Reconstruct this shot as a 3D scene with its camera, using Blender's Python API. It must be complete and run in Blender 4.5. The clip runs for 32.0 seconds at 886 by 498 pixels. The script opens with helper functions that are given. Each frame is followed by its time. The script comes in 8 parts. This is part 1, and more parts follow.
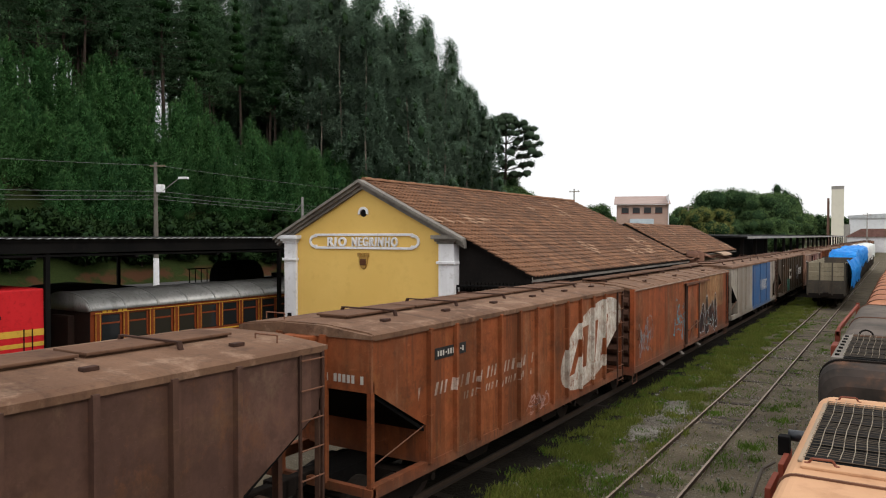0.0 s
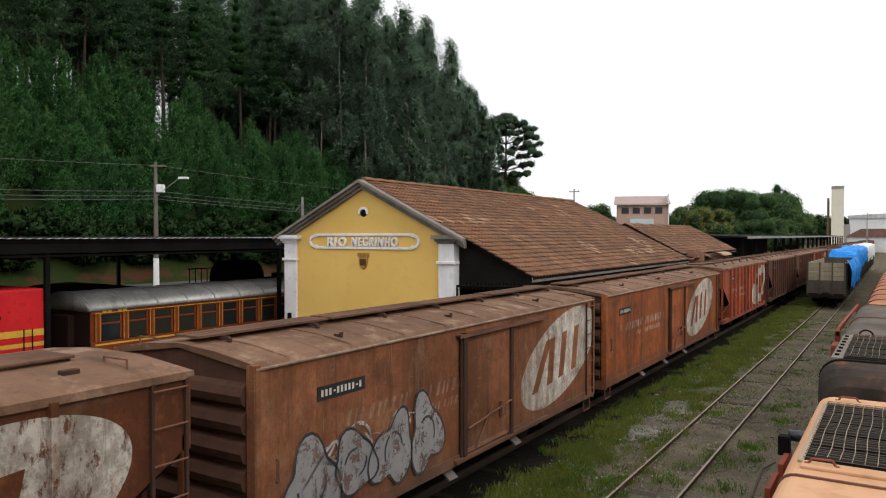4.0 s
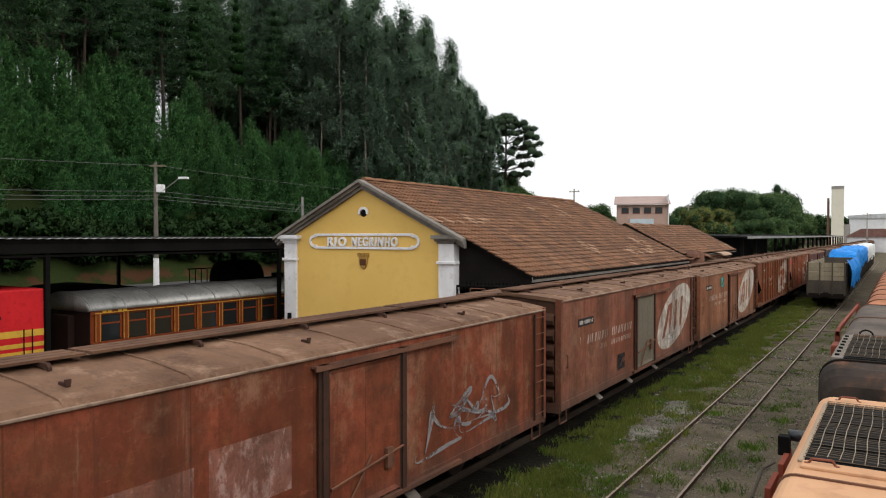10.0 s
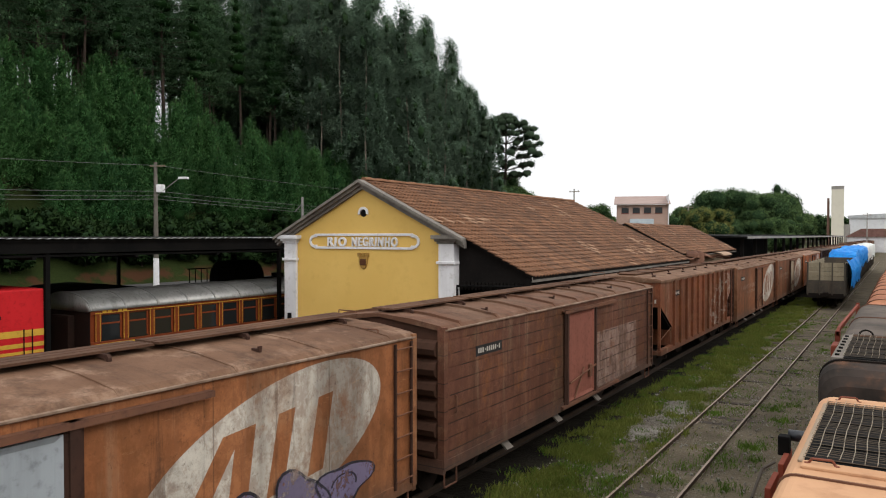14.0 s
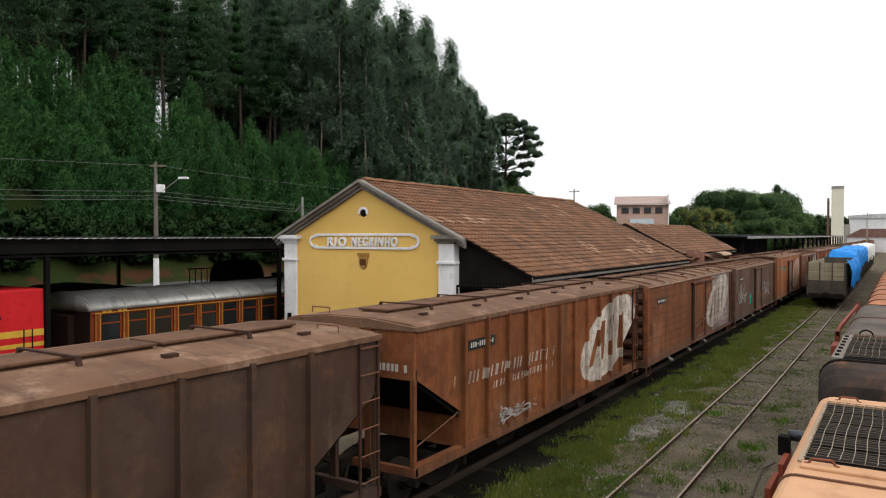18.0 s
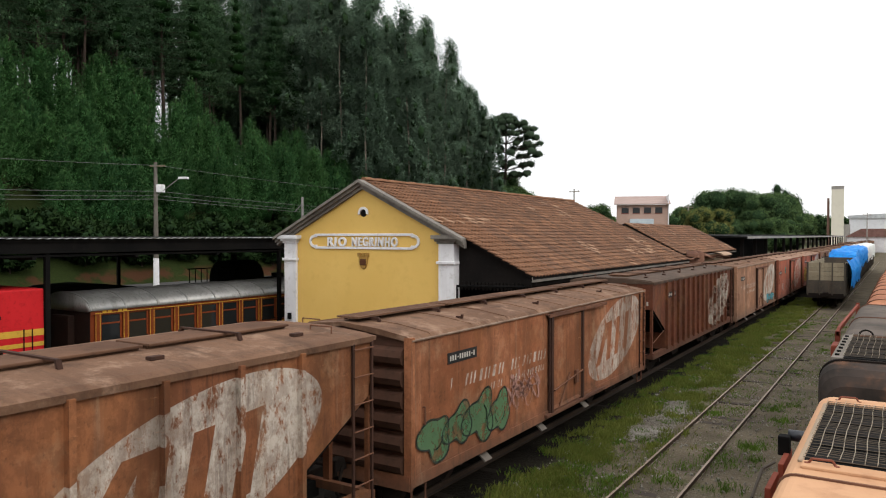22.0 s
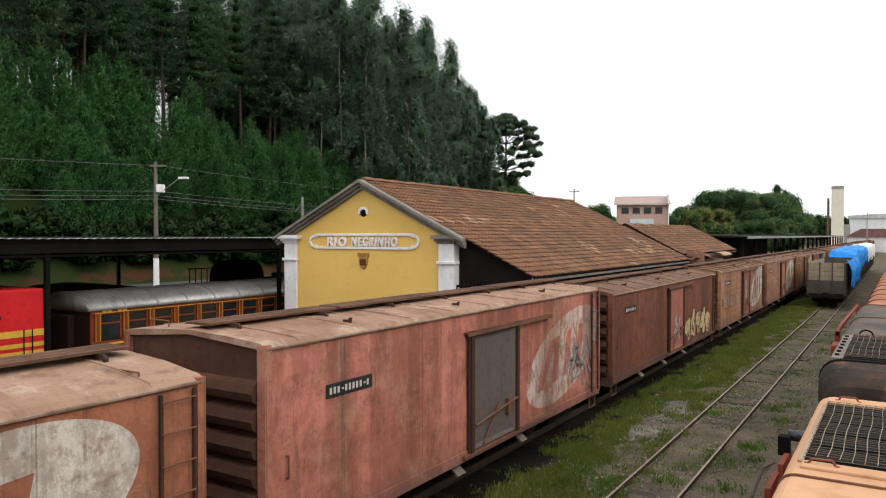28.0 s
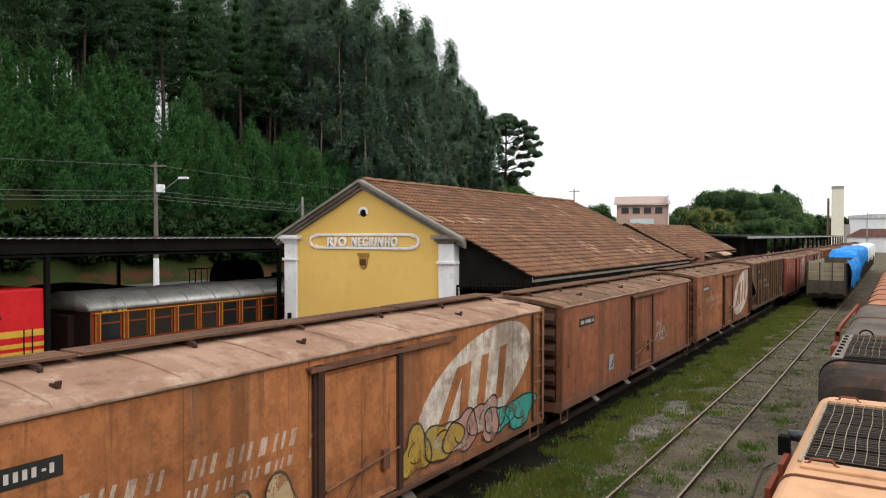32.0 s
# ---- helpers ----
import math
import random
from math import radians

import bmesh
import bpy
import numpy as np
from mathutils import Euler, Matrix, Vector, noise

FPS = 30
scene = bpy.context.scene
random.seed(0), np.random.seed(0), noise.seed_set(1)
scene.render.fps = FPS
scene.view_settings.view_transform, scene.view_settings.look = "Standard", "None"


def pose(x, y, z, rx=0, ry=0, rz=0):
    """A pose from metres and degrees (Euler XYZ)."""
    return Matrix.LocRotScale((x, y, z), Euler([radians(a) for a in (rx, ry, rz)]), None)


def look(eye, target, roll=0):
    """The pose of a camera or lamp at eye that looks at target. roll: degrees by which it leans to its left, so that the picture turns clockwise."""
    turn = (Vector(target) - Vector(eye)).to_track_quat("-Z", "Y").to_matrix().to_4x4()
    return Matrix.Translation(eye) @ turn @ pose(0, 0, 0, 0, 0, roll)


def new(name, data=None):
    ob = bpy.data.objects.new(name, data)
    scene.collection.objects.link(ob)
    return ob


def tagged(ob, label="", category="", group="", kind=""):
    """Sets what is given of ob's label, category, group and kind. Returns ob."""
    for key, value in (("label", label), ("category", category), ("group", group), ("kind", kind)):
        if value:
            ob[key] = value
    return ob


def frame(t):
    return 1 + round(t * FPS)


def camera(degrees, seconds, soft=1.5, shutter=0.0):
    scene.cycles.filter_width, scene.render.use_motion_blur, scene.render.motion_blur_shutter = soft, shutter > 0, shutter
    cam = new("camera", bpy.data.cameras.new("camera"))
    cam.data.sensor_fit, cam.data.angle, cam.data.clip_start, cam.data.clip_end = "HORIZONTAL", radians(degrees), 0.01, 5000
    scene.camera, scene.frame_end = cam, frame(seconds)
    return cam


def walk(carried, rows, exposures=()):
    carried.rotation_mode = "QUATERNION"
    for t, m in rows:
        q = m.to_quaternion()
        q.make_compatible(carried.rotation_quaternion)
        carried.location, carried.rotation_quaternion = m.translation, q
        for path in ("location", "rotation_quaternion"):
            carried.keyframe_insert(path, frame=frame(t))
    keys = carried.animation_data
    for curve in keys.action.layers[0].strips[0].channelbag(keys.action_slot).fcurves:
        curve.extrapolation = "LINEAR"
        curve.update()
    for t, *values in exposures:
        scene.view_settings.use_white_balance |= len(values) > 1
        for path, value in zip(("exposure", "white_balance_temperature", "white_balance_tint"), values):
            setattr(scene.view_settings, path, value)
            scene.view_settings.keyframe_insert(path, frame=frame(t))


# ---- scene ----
TRAIN_X = -7.85          # centre line of the moving train
YARD_X = -3.85           # centre line of the empty track
LOCO_X = 0.85            # centre line of the parked locomotives

cam = camera(62.6, 32.0, soft=1.12)
EYE = pose(0, 0, 4.65, 88.93, 0, 32.19)
walk(cam, [(0, EYE), (32, EYE)], exposures=[(0, -0.2), (14, -0.2), (21, -0.1), (28, 0.0), (32, 0.08)])

# ---- light ----
world = bpy.data.worlds.new("overcast_sky")
scene.world = world
world.use_nodes = True
wn, wl = world.node_tree.nodes, world.node_tree.links
wn.clear()
sky = wn.new("ShaderNodeTexSky")
sky.sky_type = "NISHITA"
sky.sun_disc = False
sky.sun_elevation, sky.sun_rotation = radians(43), radians(108)
sky_mix = wn.new("ShaderNodeMix")
sky_mix.data_type = "RGBA"
sky_mix.inputs[0].default_value = 0.93
sky_scale = wn.new("ShaderNodeVectorMath")
sky_scale.operation = "SCALE"
sky_scale.inputs[3].default_value = 0.12
wl.new(sky.outputs[0], sky_scale.inputs[0])
cloud = wn.new("ShaderNodeTexNoise")
cloud.inputs["Scale"].default_value = 1.6
cloud.inputs["Detail"].default_value = 5
# an overcast sky grows brighter towards the zenith
sky_co = wn.new("ShaderNodeTexCoord")
sky_xyz = wn.new("ShaderNodeSeparateXYZ")
wl.new(sky_co.outputs["Generated"], sky_xyz.inputs[0])
rise = wn.new("ShaderNodeMapRange")
rise.inputs[1].default_value, rise.inputs[2].default_value = 0.22, 1.0
rise.inputs[3].default_value, rise.inputs[4].default_value = 1.25, 2.25
wl.new(sky_xyz.outputs[2], rise.inputs[0])
ramp = wn.new("ShaderNodeValToRGB")
ramp.color_ramp.elements[0].color = (0.96, 0.97, 0.985, 1)
ramp.color_ramp.elements[0].position = 0.35
ramp.color_ramp.elements[1].color = (1.0, 1.0, 1.0, 1)
ramp.color_ramp.elements[1].position = 0.6
wl.new(cloud.outputs[0], ramp.inputs[0])
wl.new(sky_scale.outputs[0], sky_mix.inputs[6])
wl.new(ramp.outputs[0], sky_mix.inputs[7])
bg = wn.new("ShaderNodeBackground")
wl.new(rise.outputs[0], bg.inputs[1])
wl.new(sky_mix.outputs[2], bg.inputs[0])
wo = wn.new("ShaderNodeOutputWorld")
wl.new(bg.outputs[0], wo.inputs[0])
sun = new("sun", bpy.data.lights.new("sun", "SUN"))
sun.data.energy, sun.data.angle, sun.data.color = 1.2, radians(28), (1.0, 0.96, 0.9)
sun.matrix_world = look((55, 2, 52), (0, 20, 0))

# ---- materials ----
MATS = {}


def nodes_of(name):
    m = bpy.data.materials.new(name)
    m.use_nodes = True
    nt = m.node_tree
    nt.nodes.clear()
    out = nt.nodes.new("ShaderNodeOutputMaterial")
    bsdf = nt.nodes.new("ShaderNodeBsdfPrincipled")
    nt.links.new(bsdf.outputs[0], out.inputs[0])
    return m, nt, bsdf


def rgba(c):
    return (c[0], c[1], c[2], 1)


class Nodes:
    """Short hands for building a node tree."""

    def __init__(self, nt):
        self.nt = nt
        tc = nt.nodes.new("ShaderNodeTexCoord")
        self.co = tc.outputs["Object"]

    def put(self, sock, v):
        if isinstance(v, bpy.types.NodeSocket):
            self.nt.links.new(v, sock)
        else:
            sock.default_value = v

    def math(self, op, a, b=0.0, c=0.0):
        n = self.nt.nodes.new("ShaderNodeMath")
        n.operation = op
        for s, v in zip(n.inputs, (a, b, c)):
            self.put(s, v)
        return n.outputs[0]

    def scaled(self, sx, sy, sz, loc=(0, 0, 0)):
        n = self.nt.nodes.new("ShaderNodeMapping")
        self.put(n.inputs[0], self.co)
        n.inputs[1].default_value = loc
        n.inputs[3].default_value = (sx, sy, sz)
        return n.outputs[0]

    def noise(self, scale, detail=4, rough=0.6, vec=None):
        n = self.nt.nodes.new("ShaderNodeTexNoise")
        self.put(n.inputs["Vector"], vec if vec is not None else self.co)
        n.inputs["Scale"].default_value, n.inputs["Detail"].default_value, n.inputs["Roughness"].default_value = scale, detail, rough
        return n.outputs[0]

    def step(self, v, lo, hi):
        n = self.nt.nodes.new("ShaderNodeMapRange")
        n.interpolation_type = "SMOOTHSTEP"
        self.put(n.inputs[0], v)
        n.inputs[1].default_value, n.inputs[2].default_value = lo, hi
        return n.outputs[0]

    def mix(self, fac, a, b, mode="MIX"):
        n = self.nt.nodes.new("ShaderNodeMix")
        n.data_type, n.blend_type = "RGBA", mode
        self.put(n.inputs[0], fac)
        self.put(n.inputs[6], rgba(a) if isinstance(a, tuple) else a)
        self.put(n.inputs[7], rgba(b) if isinstance(b, tuple) else b)
        return n.outputs[2]

    def bump(self, bsdf, height, strength=0.3, dist=0.02):
        n = self.nt.nodes.new("ShaderNodeBump")
        n.inputs["Strength"].default_value, n.inputs["Distance"].default_value = strength, dist
        self.put(n.inputs["Height"], height)
        self.nt.links.new(n.outputs[0], bsdf.inputs["Normal"])

    def xyz(self):
        n = self.nt.nodes.new("ShaderNodeSeparateXYZ")
        self.put(n.inputs[0], self.co)
        return n.outputs


def mat(name, a, b=None, dirt=None, rough=0.8, metal=0.0, big=0.8, small=9.0, streak=0.0, bump=0.25, random_tone=0.0, spec=0.1):
    """Two tones in large patches, a third in small ones, optional streaks down the face."""
    if name in MATS:
        return MATS[name]
    m, nt, bsdf = nodes_of(name)
    n = Nodes(nt)
    b = b or tuple(c * 0.75 for c in a)
    dirt = dirt or tuple(c * 0.5 for c in a)
    col = n.mix(n.step(n.noise(big), 0.35, 0.65), a, b)
    fine = n.noise(small, 6)
    col = n.mix(n.math("MULTIPLY", n.step(fine, 0.5, 0.75), 0.6), col, dirt)
    if streak:
        s = n.noise(1.0, 5, 0.65, n.scaled(2.5, 2.5, 0.18))
        col = n.mix(n.math("MULTIPLY", n.step(s, 0.5, 0.72), streak), col, dirt)
    if random_tone:
        info = nt.nodes.new("ShaderNodeObjectInfo")
        f = n.math("MULTIPLY_ADD", info.outputs["Random"], random_tone, 1 - random_tone / 2)
        hs = nt.nodes.new("ShaderNodeHueSaturation")
        n.put(hs.inputs["Value"], f)
        n.put(hs.inputs["Color"], col)
        col = hs.outputs[0]
    nt.links.new(col, bsdf.inputs["Base Color"])
    bsdf.inputs["Roughness"].default_value = rough
    bsdf.inputs["Metallic"].default_value = metal
    bsdf.inputs["Specular IOR Level"].default_value = spec
    if bump:
        n.bump(bsdf, fine, bump, 0.02)
    MATS[name] = m
    return m


def leaf_mat(name, a, b, c, thin=0.3, clump=0.9, single=0.35):
    """Leaves whose tone changes from clump to clump, a little from leaf to leaf, and from tree to tree."""
    m, nt, bsdf = nodes_of(name)
    n = Nodes(nt)
    geo = nt.nodes.new("ShaderNodeNewGeometry")
    info = nt.nodes.new("ShaderNodeObjectInfo")
    lump = n.step(n.noise(clump, 3, 0.6), 0.34, 0.66)
    col = n.mix(n.math("MULTIPLY_ADD", geo.outputs["Random Per Island"], single, n.math("MULTIPLY", lump, 1 - single)), a, b)
    col = n.mix(n.math("MULTIPLY", info.outputs["Random"], 0.75), col, c)
    nt.links.new(col, bsdf.inputs["Base Color"])
    bsdf.inputs["Roughness"].default_value = 0.8
    bsdf.inputs["Specular IOR Level"].default_value = 0.02
    if thin:
        tr = nt.nodes.new("ShaderNodeBsdfTranslucent")
        nt.links.new(col, tr.inputs[0])
        mx = nt.nodes.new("ShaderNodeMixShader")
        mx.inputs[0].default_value = thin
        nt.links.new(bsdf.outputs[0], mx.inputs[1])
        nt.links.new(tr.outputs[0], mx.inputs[2])
        out = [k for k in nt.nodes if k.type == "OUTPUT_MATERIAL"][0]
        nt.links.new(mx.outputs[0], out.inputs[0])
    return m


STEEL = mat("dark_steel", (0.012, 0.010, 0.009), (0.019, 0.014, 0.011), (0.028, 0.018, 0.013), 0.85, spec=0.05)
RUST = mat("rusty_steel", (0.16, 0.075, 0.045), (0.10, 0.05, 0.035), (0.05, 0.03, 0.025), 0.85)
RAIL = mat("worn_rail", (0.27, 0.21, 0.165), (0.20, 0.15, 0.115), (0.09, 0.06, 0.045), 0.5, 0.3)
RAIL_SIDE = mat("rusted_rail_web", (0.060, 0.042, 0.031), (0.042, 0.030, 0.023), (0.085, 0.055, 0.036), 0.85)
SLEEPER = mat("weathered_sleeper", (0.075, 0.06, 0.048), (0.05, 0.04, 0.034), (0.03, 0.025, 0.02), 0.95)
YELLOW = mat("yellow_render", (0.70, 0.46, 0.135), (0.66, 0.425, 0.118), (0.60, 0.38, 0.105), 0.9, big=0.35, small=2.0, streak=0.12, bump=0.05)
WHITE = mat("white_render", (0.74, 0.73, 0.74), (0.66, 0.65, 0.66), (0.45, 0.43, 0.41), 0.85, big=0.7, small=6, streak=0.25, bump=0.1)
CORNICE = mat("grey_cornice", (0.21, 0.19, 0.165), (0.15, 0.135, 0.12), (0.08, 0.075, 0.065), 0.9, streak=0.3)
TILE = mat("clay_tile", (0.21, 0.105, 0.058), (0.14, 0.072, 0.042), (0.075, 0.046, 0.034), 0.9, big=0.9, small=7, random_tone=0.35)
TILE_PALE = mat("new_clay_tile", (0.34, 0.215, 0.14), (0.27, 0.165, 0.105), (0.2, 0.125, 0.085), 0.9)
TIMBER = mat("black_timber", (0.009, 0.008, 0.0075), (0.013, 0.011, 0.010), (0.02, 0.017, 0.015), 0.9, spec=0.04)
WOOD = mat("grey_wood", (0.24, 0.20, 0.14), (0.18, 0.15, 0.105), (0.09, 0.075, 0.055), 0.9, random_tone=0.3, streak=0.3)
# black paint, and the painted-in shade below the hopper wagons
DARK = mat("black_paint_and_shade", (0.005, 0.005, 0.005), (0.008, 0.0075, 0.007), (0.014, 0.012, 0.011), 0.8, spec=0.04)
SHEET = mat("corrugated_sheet", (0.30, 0.29, 0.28), (0.2, 0.19, 0.18), (0.10, 0.085, 0.075), 0.6, 0.3)
CONCRETE = mat("weathered_concrete", (0.33, 0.31, 0.28), (0.25, 0.235, 0.21), (0.13, 0.12, 0.11), 0.9, streak=0.3)
BARK = mat("bark", (0.06, 0.043, 0.033), (0.04, 0.03, 0.025), (0.025, 0.02, 0.017), 0.95)
BARK_PALE = mat("pale_bark", (0.24, 0.205, 0.165), (0.16, 0.135, 0.11), (0.08, 0.066, 0.052), 0.9)
PINE_YOUNG = leaf_mat("young_pine_needles", (0.034, 0.098, 0.030), (0.090, 0.205, 0.060), (0.036, 0.105, 0.040), 0.2, 0.8)
PINE_OLD = leaf_mat("old_pine_needles", (0.054, 0.112, 0.056), (0.118, 0.205, 0.094), (0.048, 0.092, 0.050), 0.3, 0.5)
EUCA = leaf_mat("eucalyptus_leaves", (0.130, 0.205, 0.140), (0.225, 0.310, 0.210), (0.105, 0.170, 0.112), 0.3, 0.5)
BROAD = leaf_mat("broad_leaves", (0.085, 0.145, 0.055), (0.165, 0.235, 0.082), (0.072, 0.128, 0.057), 0.25, 0.35)
SHRUB = leaf_mat("shrub_leaves", (0.018, 0.042, 0.014), (0.034, 0.068, 0.021), (0.022, 0.040, 0.014), 0.2)
ARAU = leaf_mat("araucaria_needles", (0.034, 0.052, 0.034), (0.058, 0.082, 0.050), (0.036, 0.056, 0.032), 0.15)
GRASS = leaf_mat("grass_blades", (0.066, 0.098, 0.020), (0.225, 0.235, 0.055), (0.12, 0.14, 0.030), 0.3, 0.7, 0.5)
WEED = leaf_mat("weed_leaves", (0.06, 0.11, 0.018), (0.12, 0.19, 0.03), (0.09, 0.15, 0.024))


def paint(name, c, rough=0.6, wear=0.25):
    return mat(name, c, tuple(v * 0.85 for v in c), tuple(v * (1 - wear) * 0.6 for v in c), rough, streak=wear)


def glass(name="window_glass"):
    if name in MATS:
        return MATS[name]
    m, nt, bsdf = nodes_of(name)
    bsdf.inputs["Base Color"].default_value = (0.012, 0.014, 0.015, 1)
    bsdf.inputs["Roughness"].default_value = 0.06
    bsdf.inputs["Specular IOR Level"].default_value = 0.3
    MATS[name] = m
    return m


# ---- mesh helpers ----
def box(bm, x0, x1, y0, y1, z0, z1, bevel=0.0):
    g = bmesh.ops.create_cube(bm, size=1.0)
    m = Matrix.Translation(((x0 + x1) / 2, (y0 + y1) / 2, (z0 + z1) / 2)) @ Matrix.Diagonal((abs(x1 - x0), abs(y1 - y0), abs(z1 - z0), 1))
    bmesh.ops.transform(bm, matrix=m, verts=g["verts"])
    if bevel:
        edges = list({e for v in g["verts"] for e in v.link_edges})
        bmesh.ops.bevel(bm, geom=edges, offset=bevel, segments=2, affect="EDGES", profile=0.6)


def rod(bm, p, q, r, seg=6, r2=None):
    p, q = Vector(p), Vector(q)
    d = q - p
    g = bmesh.ops.create_cone(bm, cap_ends=True, segments=seg, radius1=r, radius2=r if r2 is None else r2, depth=d.length)
    m = Matrix.Translation((p + q) / 2) @ d.to_track_quat("Z", "Y").to_matrix().to_4x4()
    bmesh.ops.transform(bm, matrix=m, verts=g["verts"])


def prism(bm, outline, axis, a, b):
    """Extrudes an outline along axis from a to b. axis 'x': points are (y, z); 'y': (x, z); 'z': (x, y)."""
    def at(p, s):
        return {"x": (s, p[0], p[1]), "y": (p[0], s, p[1]), "z": (p[0], p[1], s)}[axis]
    lo = [bm.verts.new(at(p, a)) for p in outline]
    hi = [bm.verts.new(at(p, b)) for p in outline]
    n = len(outline)
    for i in range(n):
        bm.faces.new((lo[i], lo[(i + 1) % n], hi[(i + 1) % n], hi[i]))
    bm.faces.new(lo[::-1])
    bm.faces.new(hi)


def fixed(bm):
    bmesh.ops.recalc_face_normals(bm, faces=bm.faces[:])
    return bm


def mesh_of(bm, name, material=None, smooth=False):
    fixed(bm)
    me = bpy.data.meshes.new(name)
    bm.to_mesh(me)
    bm.free()
    if smooth:
        me.polygons.foreach_set("use_smooth", [True] * len(me.polygons))
    if material:
        me.materials.append(material)
    return me


def part(name, bm, material, parent, label="", smooth=False):
    """Links a bmesh as one mesh object under a thing or a part."""
    ob = new(name, mesh_of(bm, name, material, smooth))
    ob.parent = parent
    if label:
        ob["label"] = label
    return ob


def piece(name, me, parent, m=None, material=None, label=""):
    """An object of its own on shared mesh data."""
    ob = new(name, me)
    ob.parent = parent
    if m is not None:
        ob.matrix_local = m
    if material:
        ob.material_slots[0].link = "OBJECT"
        ob.material_slots[0].material = material
    if label:
        ob["label"] = label
    return ob


def boxed(name, dims, material, parent, label="", bevel=0.0):
    bm = bmesh.new()
    box(bm, *dims, bevel)
    return part(name, bm, material, parent, label)


def thing(name, label, category, group="", at=None, kind=""):
    ob = new(name)
    ob.empty_display_size = 0.2
    if at is not None:
        ob.matrix_world = at
    return tagged(ob, label, category, group, kind)


def structure(name, bm, material, label="", smooth=False):
    ob = new(name, mesh_of(bm, name, material, smooth))
    return tagged(ob, label, "", "", "structure")


# ---- ground ----
def hill_height(x, y):
    """Rise of the wooded hill behind the station road."""
    d = -68 - x
    bank = max(0.0, min(2.7, 0.85 * (-64.0 - x)))
    if d <= 0:
        return bank
    fade = 1 - max(0.0, min(1.0, (y - 45) / 100.0))
    rise = 0.74 * d if d < 29 else 21.5 + 0.05 * (d - 29)
    return max(bank, min(rise, 30) * (0.55 + 0.45 * fade))


def ground_height(x, y):
    z = -0.16
    if -36 < x < -19.5:
        z -= 0.95 * min(1.0, (x + 36) / 4.0, (-19.5 - x) / 2.0)
    z += 0.055 * max(0.0, min(1.0, (x + 6.7) / 0.5, (3.0 - x) / 0.5))
    z += hill_height(x, y)
    return z


def axis_steps(lo, hi, fine_lo, fine_hi, fine, coarse):
    v, p = [], lo
    while p < hi:
        v.append(p)
        if fine_lo <= p < fine_hi:
            p += fine
        else:
            p += max(fine, min(coarse, min(abs(p - fine_lo), abs(p - fine_hi)) * 0.3))
    v.append(hi)
    return v


def make_ground():
    xs = axis_steps(-1500, 1500, -75, 10, 0.5, 90)
    ys = axis_steps(-300, 2600, -2, 70, 0.5, 120)
    verts = []
    for y in ys:
        for x in xs:
            z = ground_height(x, y)
            if -6.6 < x < 3:
                z += 0.05 * noise.noise((x * 0.7, y * 0.7, 0)) + 0.02 * noise.noise((x * 3, y * 3, 5))
            verts.append((x, y, z))
    nx = len(xs)
    faces = [(j * nx + i, j * nx + i + 1, (j + 1) * nx + i + 1, (j + 1) * nx + i) for j in range(len(ys) - 1) for i in range(nx - 1)]
    me = bpy.data.meshes.new("ground")
    me.from_pydata(verts, [], faces)
    me.polygons.foreach_set("use_smooth", [True] * len(me.polygons))
    m, nt, bsdf = nodes_of("yard_soil")
    n = Nodes(nt)
    x, y, z = n.xyz()
    soil = n.mix(n.step(n.noise(0.5), 0.35, 0.65), (0.115, 0.094, 0.064), (0.075, 0.062, 0.044))
    stones = nt.nodes.new("ShaderNodeTexVoronoi")
    stones.inputs["Scale"].default_value = 14
    n.put(stones.inputs["Vector"], n.co)
    pebble = n.mix(n.step(n.noise(30, 3), 0.5, 0.7), soil, (0.20, 0.175, 0.135))
    soil = n.mix(n.step(n.noise(1.3), 0.42, 0.62), soil, pebble)
    green = n.math("MULTIPLY", n.step(n.noise(0.9, 7, 0.75), 0.42, 0.64), n.step(n.math("ABSOLUTE", n.math("ADD", x, 5.5)), 1.3, 0.5))
    patch = n.step(n.noise(0.8, 6, 0.7), 0.56, 0.68)
    green = n.math("MAXIMUM", n.math("MULTIPLY", green, 0.7), n.math("MULTIPLY", patch, 0.6))
    far = n.step(n.math("MULTIPLY", x, -1.0), 33, 37)
    green = n.math("MAXIMUM", green, far)
    turf = n.mix(n.step(n.noise(6, 5), 0.35, 0.65), (0.062, 0.078, 0.018), (0.036, 0.045, 0.012))
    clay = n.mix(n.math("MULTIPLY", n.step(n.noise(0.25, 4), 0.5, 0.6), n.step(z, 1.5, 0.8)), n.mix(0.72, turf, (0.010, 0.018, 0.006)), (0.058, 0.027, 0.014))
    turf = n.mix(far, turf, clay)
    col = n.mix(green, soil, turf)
    # shade under the train, painted as a near-black band in the soil
    train_shade = n.math("MULTIPLY", n.step(n.math("ABSOLUTE", n.math("ADD", x, -TRAIN_X)), 2.1, 1.45), n.math("MULTIPLY_ADD", n.noise(1.1, 5), 0.3, 0.8))
    col = n.mix(train_shade, col, (0.006, 0.005, 0.004))
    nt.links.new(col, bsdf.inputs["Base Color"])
    bsdf.inputs["Roughness"].default_value = 0.95
    bsdf.inputs["Specular IOR Level"].default_value = 0.05
    n.bump(bsdf, n.math("ADD", stones.outputs[0], n.noise(25, 6)), 0.7, 0.03)
    me.materials.append(m)
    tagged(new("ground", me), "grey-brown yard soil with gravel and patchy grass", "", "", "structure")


make_ground()


